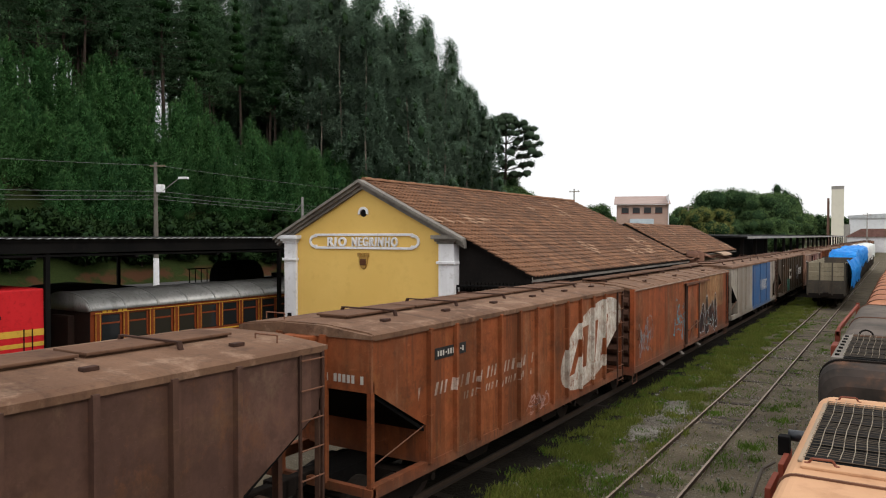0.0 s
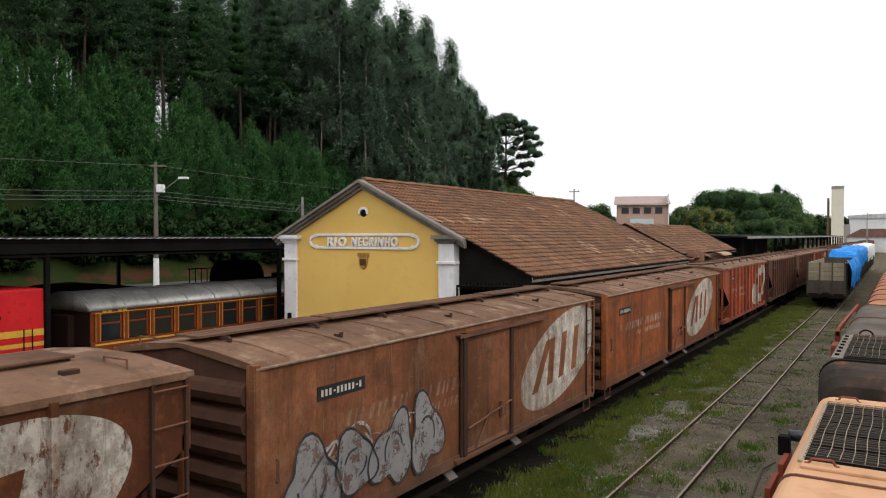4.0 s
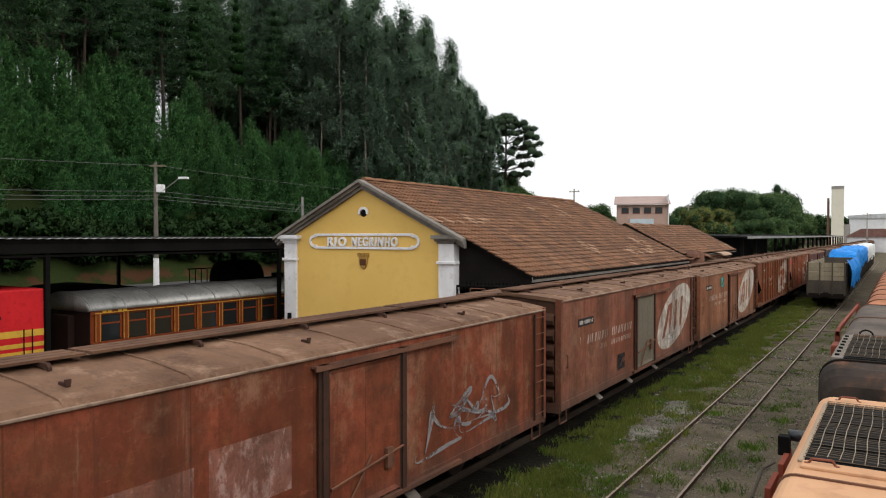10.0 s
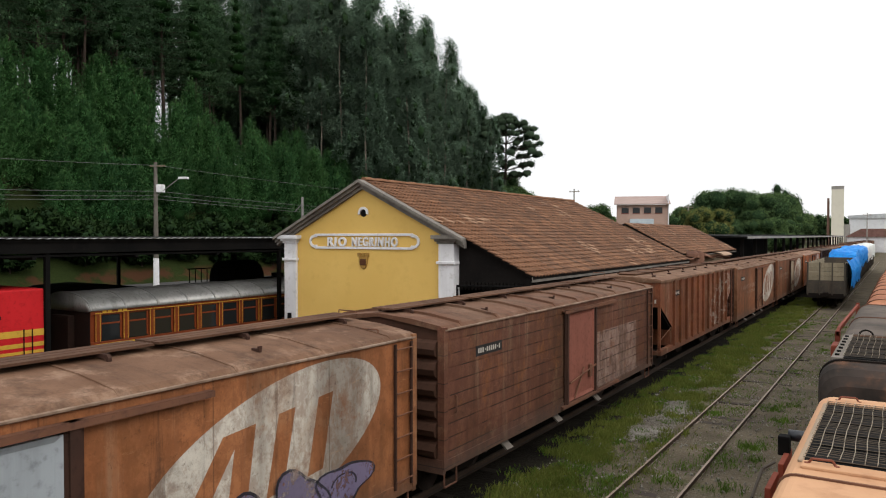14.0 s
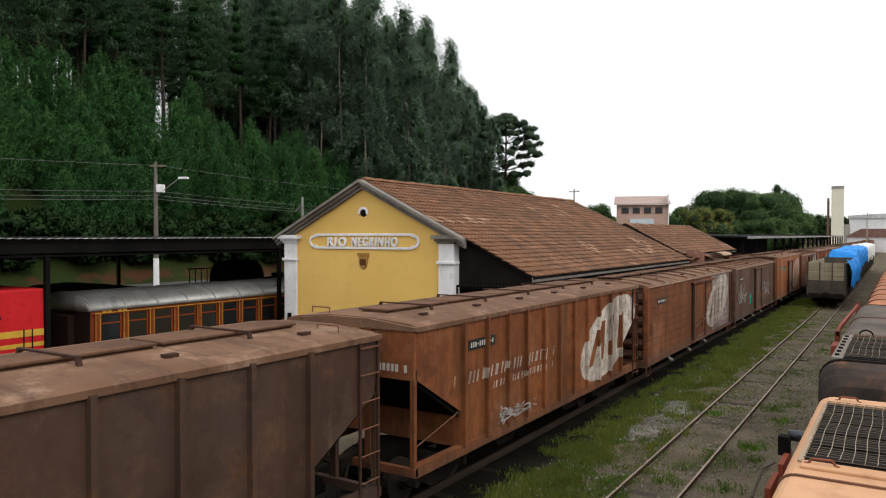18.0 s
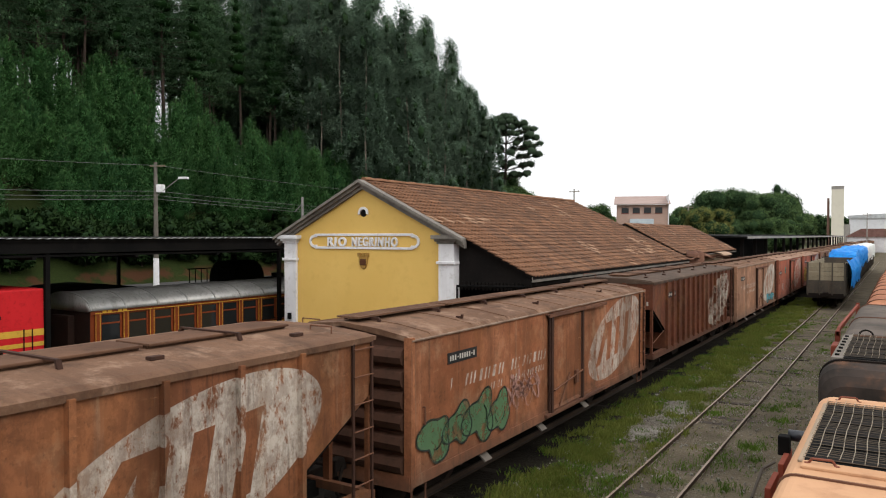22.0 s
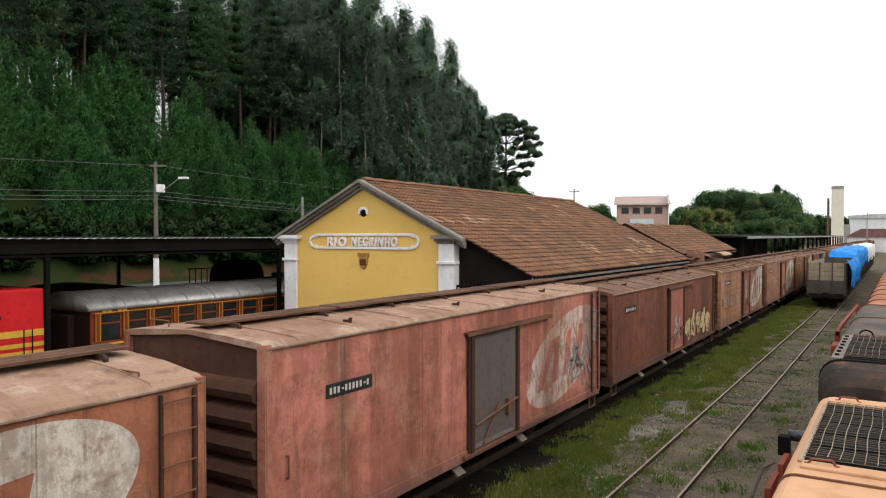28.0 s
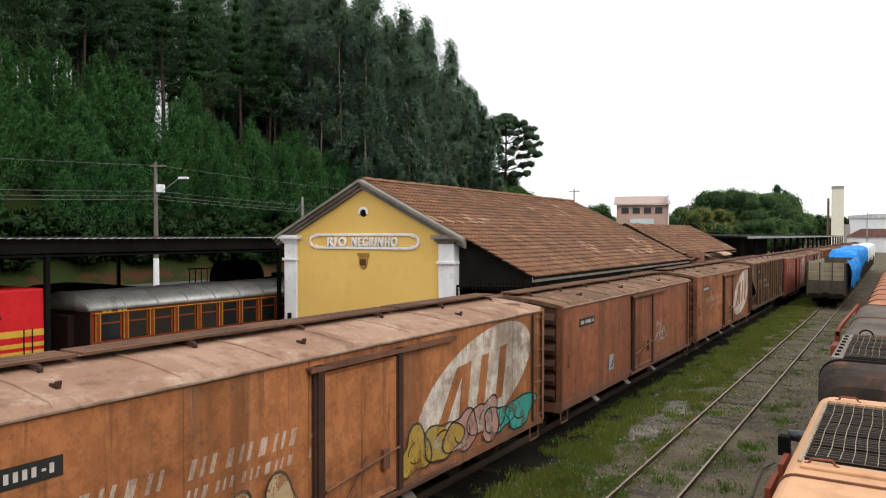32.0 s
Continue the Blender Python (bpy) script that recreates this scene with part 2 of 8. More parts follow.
# ---- tracks ----
def track(cx, y0, y1, name, z=0.0, sleepers=300, shown=True, steel=RAIL, sunk=0.0, timber=None):
    top = thing(name, "rusty metre-gauge track on half-buried timber sleepers", "track", kind="structure", at=pose(cx, 0, z))
    prof = [(-0.036, -0.14), (0.036, -0.14), (0.036, -0.125), (0.01, -0.105), (0.01, -0.04), (0.022, -0.03), (0.022, 0), (-0.022, 0), (-0.022, -0.03), (-0.01, -0.04), (-0.01, -0.105), (-0.036, -0.125)]
    for s in (-0.53, 0.53):
        bm = bmesh.new()
        prism(bm, [(p[0] + s, p[1]) for p in prof], "y", y0, y1)
        me = part("rail", bm, RAIL_SIDE, top).data
        me.materials.append(steel)
        for p in me.polygons:
            if p.normal.z > 0.7:
                p.material_index = 1
    meshes = []
    for k in range(4):
        bm = bmesh.new()
        w, h = 0.11 + 0.01 * k, 0.012 * k
        box(bm, -0.98 + 0.03 * k, 0.95 + 0.03 * k, -w, w, -0.22, -0.118 - h + 0.02, 0.015)
        meshes.append(mesh_of(bm, "sleeper", timber or SLEEPER))
    if shown:
        y, i = y0 + 0.3, 0
        while y < y1 and i < sleepers:
            piece("sleeper", meshes[random.randrange(4)], top, pose(random.uniform(-0.05, 0.05), y, random.uniform(-0.03, 0.012) - sunk, 0, 0, random.uniform(-2, 2)))
            y += random.uniform(0.56, 0.66)
            i += 1
    return top


track(YARD_X, -20, 150, "yard_track", sleepers=165)
# train track gets darker sleepers and rails: the train's shade in their colour
track(TRAIN_X, -30, 420, "train_track", sleepers=170, sunk=0.055, timber=mat("train_shade_sleeper", (0.018, 0.014, 0.011), (0.012, 0.010, 0.008), (0.028, 0.021, 0.016), 0.9), steel=mat("train_shade_rail", (0.03, 0.024, 0.020), (0.022, 0.018, 0.015), (0.014, 0.012, 0.010), 0.6))
track(LOCO_X, -12, 150, "locomotive_track", sleepers=120)
track(-23.9, -20, 70, "coach_track", z=-0.92, sleepers=60)

# ---- the moving freight train ----


def wagon_paint(key, tone, tone2=None, logo=None, logo_white=(0.62, 0.58, 0.50), slogan=0.0, patches=(), wear=0.5, planks=0.0, dust=0.35, seams=False, grime=1.0):
    """Weathered wagon paint. logo: (y, z, size) of the oval emblem with slanted bars; slogan: strength of the broken line of
    lettering, drawn as bars; patches: (y, half width, z, half height, colour, strength)."""
    m, nt, bsdf = nodes_of("wagon_paint_" + key)
    n = Nodes(nt)
    seed = (hash_of(key) % 97) * 3.1
    rnd = random.Random(hash_of(key))
    n.co = n.scaled(1, 1, 1, (0, 0, 0))
    x, y, z = n.xyz()
    shifted = n.scaled(1, 1, 1, (seed, seed * 0.7, seed * 1.3))
    tone2 = tone2 or tuple(c * 0.72 for c in tone)
    # rust-brown paints carry less blue than the pinkish ones
    tone, tone2 = [(c[0] * 1.08, c[1] * 0.78, c[2] * (0.50 + 0.13 * min(1.0, max(0.0, (c[2] / c[1] - 0.60) / 0.16)))) for c in (tone, tone2)]
    col = n.mix(n.step(n.noise(0.55, 5, 0.6, shifted), 0.36, 0.64), tone, tone2)
    col = n.mix(n.math("MULTIPLY", n.step(n.noise(2.2, 5, 0.65, shifted), 0.5, 0.7), 0.6), col, tuple(c * 0.55 for c in tone))
    old = tuple(0.6 * c + 0.4 * d for c, d in zip(tone2, (0.19, 0.11, 0.055)))
    col = n.mix(n.math("MULTIPLY", n.step(n.noise(0.9, 6, 0.7, n.scaled(1, 1, 1.6, (seed * 2, 3, seed))), 0.5, 0.68), 0.55), col, old)
    # every side panel has weathered to a tone of its own
    bay = nt.nodes.new("ShaderNodeTexWhiteNoise")
    bay.noise_dimensions = "1D"
    n.put(bay.inputs["W"], n.math("FLOOR", n.math("ADD", n.math("DIVIDE", y, 1.0 if not seams else 1.95), seed)))
    col = n.mix(n.math("MULTIPLY", n.step(bay.outputs[0], 0.35, 1.0), 0.55), col, tuple(c * 0.55 for c in tone2))
    side = n.math("GREATER_THAN", n.math("ABSOLUTE", x), 1.2)
    worn = n.noise(4.5, 8, 0.8, n.scaled(1, 1.2, 0.6, (seed, seed, 2)))
    keep = n.step(worn, 0.26 + 0.27 * wear, 0.36 + 0.27 * wear)
    keep = n.math("MULTIPLY", keep, side)
    for py, hw, pz, hz, pc, strength in patches:
        edge = n.math("MULTIPLY", n.math("COMPARE", y, py, hw), n.math("COMPARE", z, pz, hz))
        col = n.mix(n.math("MULTIPLY", n.math("MULTIPLY", edge, strength), n.math("MAXIMUM", keep, 0.35)), col, pc)
    if logo:
        ly, lz, ls = logo
        dy, dz = n.math("SUBTRACT", y, ly), n.math("SUBTRACT", z, lz)
        ca, sa = math.cos(0.27), math.sin(0.27)
        u = n.math("ADD", n.math("MULTIPLY", dy, ca), n.math("MULTIPLY", dz, sa))
        w = n.math("SUBTRACT", n.math("MULTIPLY", dz, ca), n.math("MULTIPLY", dy, sa))
        ru, rw = n.math("DIVIDE", u, 2.08 * ls), n.math("DIVIDE", w, 0.84 * ls)
        oval = n.math("LESS_THAN", n.math("ADD", n.math("MULTIPLY", ru, ru), n.math("MULTIPLY", rw, rw)), 1.0)
        flat = n.math("SUBTRACT", dz, n.math("MULTIPLY", dy, 0.10))
        tall = n.math("COMPARE", flat, 0.0, 0.47 * ls)
        bars = 0.0
        for c, slope, h in ((-1.02, 0.74, 0.15), (-0.56, 0.16, 0.145), (0.06, 0.22, 0.14), (0.76, 0.22, 0.14)):
            run = n.math("SUBTRACT", dy, n.math("MULTIPLY", flat, slope))
            bars = n.math("ADD", n.math("COMPARE", run, c * ls, h * ls), bars)
        cut = n.math("SUBTRACT", 1.0, n.math("MINIMUM", n.math("MULTIPLY", bars, tall), 1.0))
        shape = n.math("MULTIPLY", n.math("MULTIPLY", oval, cut), keep)
        chalky = n.mix(n.step(n.noise(2.5, 5, 0.7, shifted), 0.4, 0.75), logo_white, tuple(c * 0.72 for c in logo_white))
        col = n.mix(n.math("MULTIPLY", shape, 0.95 if wear < 0.45 else 0.72), col, chalky)
    if slogan:
        for zz, hh, y0, y1, freq in ((2.10, 0.105, 1.7, 6.0, 5.6), (1.82, 0.065, 3.1, 5.9, 7.6)):
            rise = n.math("SUBTRACT", n.math("SUBTRACT", y, n.math("MULTIPLY", z, 0.3)), 0.0)
            teeth = n.math("GREATER_THAN", n.math("FRACT", n.math("ADD", n.math("MULTIPLY", rise, freq), n.math("MULTIPLY", n.math("SINE", n.math("MULTIPLY", rise, freq * 1.9)), 0.22))), 0.62)
            words = n.math("GREATER_THAN", n.math("FRACT", n.math("MULTIPLY_ADD", rise, 0.52, 0.4)), 0.13)
            band = n.math("MULTIPLY", n.math("COMPARE", z, zz, hh), n.math("COMPARE", y, (y0 + y1) / 2, (y1 - y0) / 2))
            f = n.math("MULTIPLY", n.math("MULTIPLY", band, n.math("MULTIPLY", teeth, words)), n.math("MULTIPLY", keep, slogan * 0.75))
            col = n.mix(f, col, logo_white)
    if planks:
        line = n.math("LESS_THAN", n.math("FRACT", n.math("MULTIPLY", z, 4.2)), 0.07)
        brk = n.step(n.noise(1.2, 2, 0.5, n.scaled(1, 1, 6)), 0.45, 0.5)
        col = n.mix(n.math("MULTIPLY", n.math("MULTIPLY", line, brk), planks), col, (0.03, 0.022, 0.018))
    # rust runs and pale dust washed down the side
    runs = n.noise(1.0, 6, 0.7, n.scaled(1.7, 1.7, 0.22, (seed, 0, 0)))
    col = n.mix(n.math("MULTIPLY", n.step(runs, 0.5, 0.72), 0.42 * grime), col, (0.06, 0.029, 0.014))
    wash = n.noise(1.0, 5, 0.6, n.scaled(0.75, 0.75, 0.07, (seed * 1.7, 4, 0)))
    col = n.mix(n.math("MULTIPLY", n.step(wash, 0.46, 0.66), 0.6 * grime), col, (0.050, 0.026, 0.013))
    bloom = n.noise(1.6, 8, 0.8, n.scaled(1, 1, 0.8, (seed * 3, 1, 0)))
    col = n.mix(n.math("MULTIPLY", n.step(bloom, 0.52, 0.66), 0.55 * grime), col, (0.20, 0.078, 0.026))
    soot = n.noise(0.8, 7, 0.75, n.scaled(1, 1, 1.4, (1, seed * 2, 5)))
    col = n.mix(n.math("MULTIPLY", n.step(soot, 0.52, 0.7), 0.6 * grime), col, (0.045, 0.025, 0.014))
    if seams:
        gap = n.math("LESS_THAN", n.math("FRACT", n.math("DIVIDE", y, 1.95)), 0.010)
        col = n.mix(n.math("MULTIPLY", gap, 0.45), col, (0.03, 0.02, 0.015))
    pale = n.noise(1.0, 6, 0.7, n.scaled(2.1, 2.1, 0.13, (0, seed, 0)))
    col = n.mix(n.math("MULTIPLY", n.step(pale, 0.56, 0.72), dust * 0.8), col, (0.36, 0.27, 0.185))
    film = n.noise(0.75, 7, 0.72, n.scaled(1, 1, 0.9, (seed * 4, 2, seed)))
    col = n.mix(n.math("MULTIPLY", n.step(film, 0.53, 0.67), min(0.6, dust * 1.1)), col, tuple(0.45 * c + 0.55 * d for c, d in zip(tone, (0.30, 0.225, 0.14))))
    mottle = n.noise(5.0, 9, 0.78, n.scaled(1, 1, 0.7, (seed, 5, 1)))
    col = n.mix(n.math("MULTIPLY", n.step(mottle, 0.56, 0.44), 0.38 * grime), col, n.mix(1.0, col, tuple(c * 0.45 for c in tone2)))
    spots = n.noise(11, 4, 0.7, shifted)
    col = n.mix(n.math("MULTIPLY", n.step(spots, 0.58, 0.7), 0.35 * grime), col, (0.05, 0.028, 0.018))
    chips = n.noise(6.5, 10, 0.85, n.scaled(1, 1, 1.2, (seed, 7, seed)))
    col = n.mix(n.math("MULTIPLY", n.step(chips, 0.60, 0.63), 0.5 * grime), col, (0.055, 0.024, 0.014))
    scratch = n.noise(2.2, 9, 0.8, n.scaled(1, 1.0, 7.0, (3, seed, 0)))
    col = n.mix(n.math("MULTIPLY", n.step(scratch, 0.61, 0.64), 0.22 * grime), col, tuple(min(0.5, c * 1.7 + 0.04) for c in tone))
    drip = n.noise(3.0, 8, 0.75, n.scaled(1, 1.6, 0.10, (seed, 2, 0)))
    col = n.mix(n.math("MULTIPLY", n.step(drip, 0.55, 0.63), 0.4 * grime), col, (0.05, 0.026, 0.017))
    col = n.mix(n.step(z, 1.15, 0.62), col, n.mix(0.55, col, (0.06, 0.05, 0.042)))
    nt.links.new(col, bsdf.inputs["Base Color"])
    bsdf.inputs["Roughness"].default_value = 0.72
    bsdf.inputs["Specular IOR Level"].default_value = 0.12
    n.bump(bsdf, n.math("ADD", n.noise(0.9, 3, 0.5, shifted), n.math("MULTIPLY", spots, 0.12)), 0.35, 0.06)
    return m


def hash_of(s):
    v = 7
    for ch in s:
        v = (v * 31 + ord(ch)) % 100003
    return v



def roof_mat(name, a, b, dark, light):
    """Sheet roof under years of dust, with rust blooms, dark drips across the slope and rubbed pale spots."""
    m, nt, bsdf = nodes_of(name)
    n = Nodes(nt)
    info = nt.nodes.new("ShaderNodeObjectInfo")
    n.co = n.scaled(1, 1, 1)
    far = nt.nodes.new("ShaderNodeVectorMath")
    far.operation = "ADD"
    n.put(far.inputs[0], n.co)
    off = nt.nodes.new("ShaderNodeCombineXYZ")
    n.put(off.inputs[0], n.math("MULTIPLY", info.outputs["Random"], 90.0))
    n.put(off.inputs[1], n.math("MULTIPLY", info.outputs["Random"], 57.0))
    n.put(far.inputs[1], off.outputs[0])
    n.co = far.outputs[0]
    col = n.mix(n.step(n.noise(0.55, 5), 0.36, 0.64), a, b)
    col = n.mix(n.math("MULTIPLY", n.step(n.noise(1.6, 7, 0.7), 0.5, 0.68), 0.65), col, light)
    drips = n.noise(1.0, 6, 0.7, n.scaled(0.35, 3.2, 1.0))
    col = n.mix(n.math("MULTIPLY", n.step(drips, 0.48, 0.74), 0.55), col, dark)
    col = n.mix(n.math("MULTIPLY", n.step(n.noise(2.4, 8, 0.72), 0.5, 0.68), 0.55), col, dark)
    grit = n.noise(22, 5, 0.7)
    col = n.mix(n.math("MULTIPLY", n.step(grit, 0.5, 0.75), 0.3), col, dark)
    nt.links.new(col, bsdf.inputs["Base Color"])
    bsdf.inputs["Roughness"].default_value = 0.85
    bsdf.inputs["Specular IOR Level"].default_value = 0.12
    n.bump(bsdf, n.math("ADD", n.noise(1.4, 4), n.math("MULTIPLY", grit, 0.25)), 0.45, 0.03)
    MATS[name] = m
    return m


ROOF_A = roof_mat("wagon_roof_dust", (0.160, 0.088, 0.053), (0.112, 0.059, 0.035), (0.045, 0.025, 0.016), (0.29, 0.185, 0.125))
ROOF_B = roof_mat("wagon_roof_rust", (0.125, 0.060, 0.036), (0.13, 0.074, 0.047), (0.04, 0.023, 0.016), (0.20, 0.12, 0.08))
ROOF_C = roof_mat("wagon_roof_grey", (0.082, 0.053, 0.037), (0.060, 0.040, 0.029), (0.026, 0.018, 0.014), (0.13, 0.09, 0.065))
ROOF_P = roof_mat("wagon_roof_pale_dust", (0.29, 0.178, 0.122), (0.22, 0.124, 0.082), (0.085, 0.046, 0.030), (0.42, 0.31, 0.23))
OLD_RUST = mat("dark_old_rust", (0.060, 0.030, 0.021), (0.042, 0.023, 0.017), (0.024, 0.015, 0.012), 0.9)
BOARD = mat("running_board", (0.125, 0.066, 0.040), (0.078, 0.041, 0.026), (0.033, 0.020, 0.014), 0.9)
# darker brown for box wagon ends: shade of the gap put into the colour
END_SHADE = mat("brake_dust_on_wagon_ends", (0.085, 0.040, 0.026), (0.058, 0.030, 0.020), (0.03, 0.018, 0.013), 0.9, streak=0.3)
PLATE = mat("number_plate_black", (0.02, 0.02, 0.02), (0.03, 0.028, 0.026), (0.05, 0.04, 0.035), 0.7)
CHALK = mat("faded_white_lettering", (0.48, 0.45, 0.40), (0.40, 0.36, 0.31), (0.22, 0.18, 0.15), 0.8)
SHARED = {}


def shared(name, build, material=STEEL, smooth=False, under=None, ends=None):
    if name not in SHARED:
        bm = bmesh.new()
        build(bm)
        me = SHARED[name] = mesh_of(bm, name.split("/")[-1], material, smooth)
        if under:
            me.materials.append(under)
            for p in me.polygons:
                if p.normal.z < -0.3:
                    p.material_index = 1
        if ends:
            me.materials.append(ends)
            for p in me.polygons:
                if abs(p.normal.y) > 0.9:
                    p.material_index = 1
    return SHARED[name]


def bogie_parts(w, length):
    def frame_mesh(bm):
        for s in (-0.78, 0.78):
            prism(bm, [(-1.05, 0.50), (-0.85, 0.62), (-0.4, 0.72), (0.4, 0.72), (0.85, 0.62), (1.05, 0.50), (0.9, 0.36), (0.55, 0.36), (0.3, 0.22), (-0.3, 0.22), (-0.55, 0.36), (-0.9, 0.36)], "x", s - 0.06, s + 0.06)
            for k in range(5):
                rod(bm, (s, -0.2 + k * 0.1, 0.28), (s, -0.2 + k * 0.1, 0.6), 0.045, 6)
        box(bm, -0.9, 0.9, -0.18, 0.18, 0.48, 0.74)
    def wheelset(bm):
        for s in (-0.5, 0.5):
            rod(bm, (s - 0.06, 0, 0.40), (s + 0.06, 0, 0.40), 0.40, 20)
            rod(bm, (s * 1.1 - 0.1, 0, 0.40), (s * 1.1 + 0.1, 0, 0.40), 0.13, 10)
        rod(bm, (-0.9, 0, 0.40), (0.9, 0, 0.40), 0.07, 8)
    # wheels near black: the shade below the wagons is in their colour
    fm, wm = shared("bogie", frame_mesh), shared("wheelset", wheelset, mat("underframe_shade_wheel", (0.030, 0.022, 0.018), (0.020, 0.016, 0.013), (0.012, 0.010, 0.009), 0.7))
    for y in (2.0, length - 2.0):
        b = piece("bogie", fm, w, pose(0, y, 0))
        for dy in (-0.8, 0.8):
            piece("wheelset", wm, b, pose(0, dy, 0))


def coupler_parts(w, length):
    def m(bm):
        box(bm, -0.09, 0.09, 0.0, 0.75, 0.78, 0.98, 0.02)
        box(bm, -0.16, 0.16, -0.12, 0.12, 0.74, 1.02, 0.03)
        rod(bm, (0.1, 0.3, 0.85), (0.22, 0.02, 0.5), 0.03)
    me = shared("coupler", m)
    piece("coupler", me, w, pose(0, 0.02, 0))
    piece("coupler", me, w, pose(0, length - 0.02, 0, 0, 0, 180))


def ladder_parts(w, y0, z0, z1, rungs, x=1.39, lean=0.0):
    def stiles(bm):
        for y in (0.0, 0.42):
            box(bm, -0.015, 0.02, y - 0.018, y + 0.018, z0, z1)
    def rung(bm):
        rod(bm, (0.03, 0.0, 0), (0.03, 0.42, 0), 0.011, 6)
        rod(bm, (0.0, 0.02, 0), (0.035, 0.02, 0), 0.016, 5)
    st = shared("st%.2f%.2f/ladder" % (z0, z1), stiles, OLD_RUST)
    rg = shared("rung", rung, RUST)
    for s, r in ((1, 0), (-1, 180)):
        lad = piece("ladder", st, w, pose(s * x, y0 if s > 0 else y0 + 0.42, 0, 0, 0, r))
        if s > 0:
            for i in range(rungs):
                piece("rung", rg, lad, pose(0, 0, z0 + 0.12 + i * (z1 - z0 - 0.2) / (rungs - 1)))


def rib_mesh(y, z0, z1, d=0.085, hw=0.036):
    def m(bm):
        prism(bm, [(1.328, y - hw * 1.1), (1.328 + d, y - hw), (1.328 + d, y + hw), (1.328, y + hw * 1.1)], "z", z0, z1)
    return shared("rib%.2f%.3f/side_rib" % (y, d), m)


def tag_mesh(bm, w, h, seed, width=0.05, loops=3, x=0.0):
    """Sprayed looping strokes, w by h metres, on the plane x = const."""
    r = random.Random(seed)
    for k in range(loops):
        a, b, c, d = r.uniform(2, 5), r.uniform(3, 8), r.uniform(0, 6.3), r.uniform(0, 6.3)
        y0, z0 = r.uniform(0, 0.35), r.uniform(0.35, 0.65)
        span = r.uniform(0.4, 0.65)
        pts = []
        for i in range(46):
            t = i / 45
            yy = y0 + span * t + 0.10 * math.sin(b * 2.2 * t + c) + 0.05 * math.sin(17 * t + d)
            zz = z0 + 0.32 * math.sin(a * 3.1 * t + d) * (0.6 + 0.4 * math.cos(b * t)) + 0.1 * math.sin(b * 3.7 * t + c)
            pts.append(Vector((x, yy * w, zz * h)))
        prev = None
        for i, p in enumerate(pts):
            q = pts[min(i + 1, 45)] - pts[max(i - 1, 0)]
            nrm = Vector((0, -q.z, q.y)).normalized() * width * (0.5 + 0.4 * math.sin(i * 0.35 + c))
            cur = (bm.verts.new(p + nrm), bm.verts.new(p - nrm))
            if prev:
                bm.faces.new((prev[0], prev[1], cur[1], cur[0]))
            prev = cur


def blob_mesh(bm, w, h, seed, x=0.0, line=None):
    """Filled puffy sprayed shapes side by side, with an outline and a few inner strokes in the mesh line."""
    r = random.Random(seed)
    k = max(2, int(w / 0.75))
    for j in range(k):
        cy, cz, ry, rz = (j + 0.5) * w / k, h * r.uniform(0.42, 0.58), w / k * r.uniform(0.52, 0.7), h * r.uniform(0.36, 0.5)
        ph, a2, a3 = r.uniform(0, 6), r.uniform(0.0, 0.22), r.uniform(0.10, 0.26)
        ring, rim = [], []
        for i in range(36):
            t = i / 36 * 2 * math.pi
            q = 1 + a3 * math.sin(3 * t + ph) + a2 * math.sin(2 * t + ph * 1.7) + 0.07 * math.sin(5 * t + ph * 2)
            p = Vector((x + 0.002 * j, cy + ry * q * math.cos(t), cz + rz * q * math.sin(t)))
            ring.append(bm.verts.new(p))
            rim.append(p)
        bm.faces.new(ring)
        if line is not None:
            c = Vector((x + 0.002 * j, cy, cz))
            for i in range(36):
                p, q = rim[i], rim[(i + 1) % 36]
                o = Vector((0.001, 0, 0))
                line.faces.new([line.verts.new(v) for v in (p + o, q + o, q + o + (q - c).normalized() * -0.045, p + o + (p - c).normalized() * -0.045)])
            for m in range(2):
                a = r.uniform(0, 6.28)
                for i in range(7):
                    t0, t1 = a + i * 0.22, a + (i + 1) * 0.22
                    pts = []
                    for t, d in ((t0, 0.5), (t1, 0.5), (t1, 0.43), (t0, 0.43)):
                        pts.append(line.verts.new((x + 0.002 * j + 0.001, cy + ry * d * math.cos(t), cz + rz * d * math.sin(t))))
                    line.faces.new(pts)


def sprayed(name, c):
    """Old spray paint, rubbed away in places down to what lies under it."""
    if "spray_" + name in MATS:
        return MATS["spray_" + name]
    m = mat("spray_" + name, c, tuple(v * 0.8 for v in c), tuple(v * 0.45 for v in c), 0.8, small=5)
    nt = m.node_tree
    n = Nodes(nt)
    gone = n.math("MULTIPLY", n.step(n.noise(3.2, 8, 0.78), 0.46, 0.62), 0.85)
    gone = n.math("MAXIMUM", gone, 0.22)
    clear = nt.nodes.new("ShaderNodeBsdfTransparent")
    mx = nt.nodes.new("ShaderNodeMixShader")
    n.put(mx.inputs[0], gone)
    bsdf = [k for k in nt.nodes if k.type == "BSDF_PRINCIPLED"][0]
    nt.links.new(bsdf.outputs[0], mx.inputs[1])
    nt.links.new(clear.outputs[0], mx.inputs[2])
    nt.links.new(mx.outputs[0], [k for k in nt.nodes if k.type == "OUTPUT_MATERIAL"][0].inputs[0])
    return m


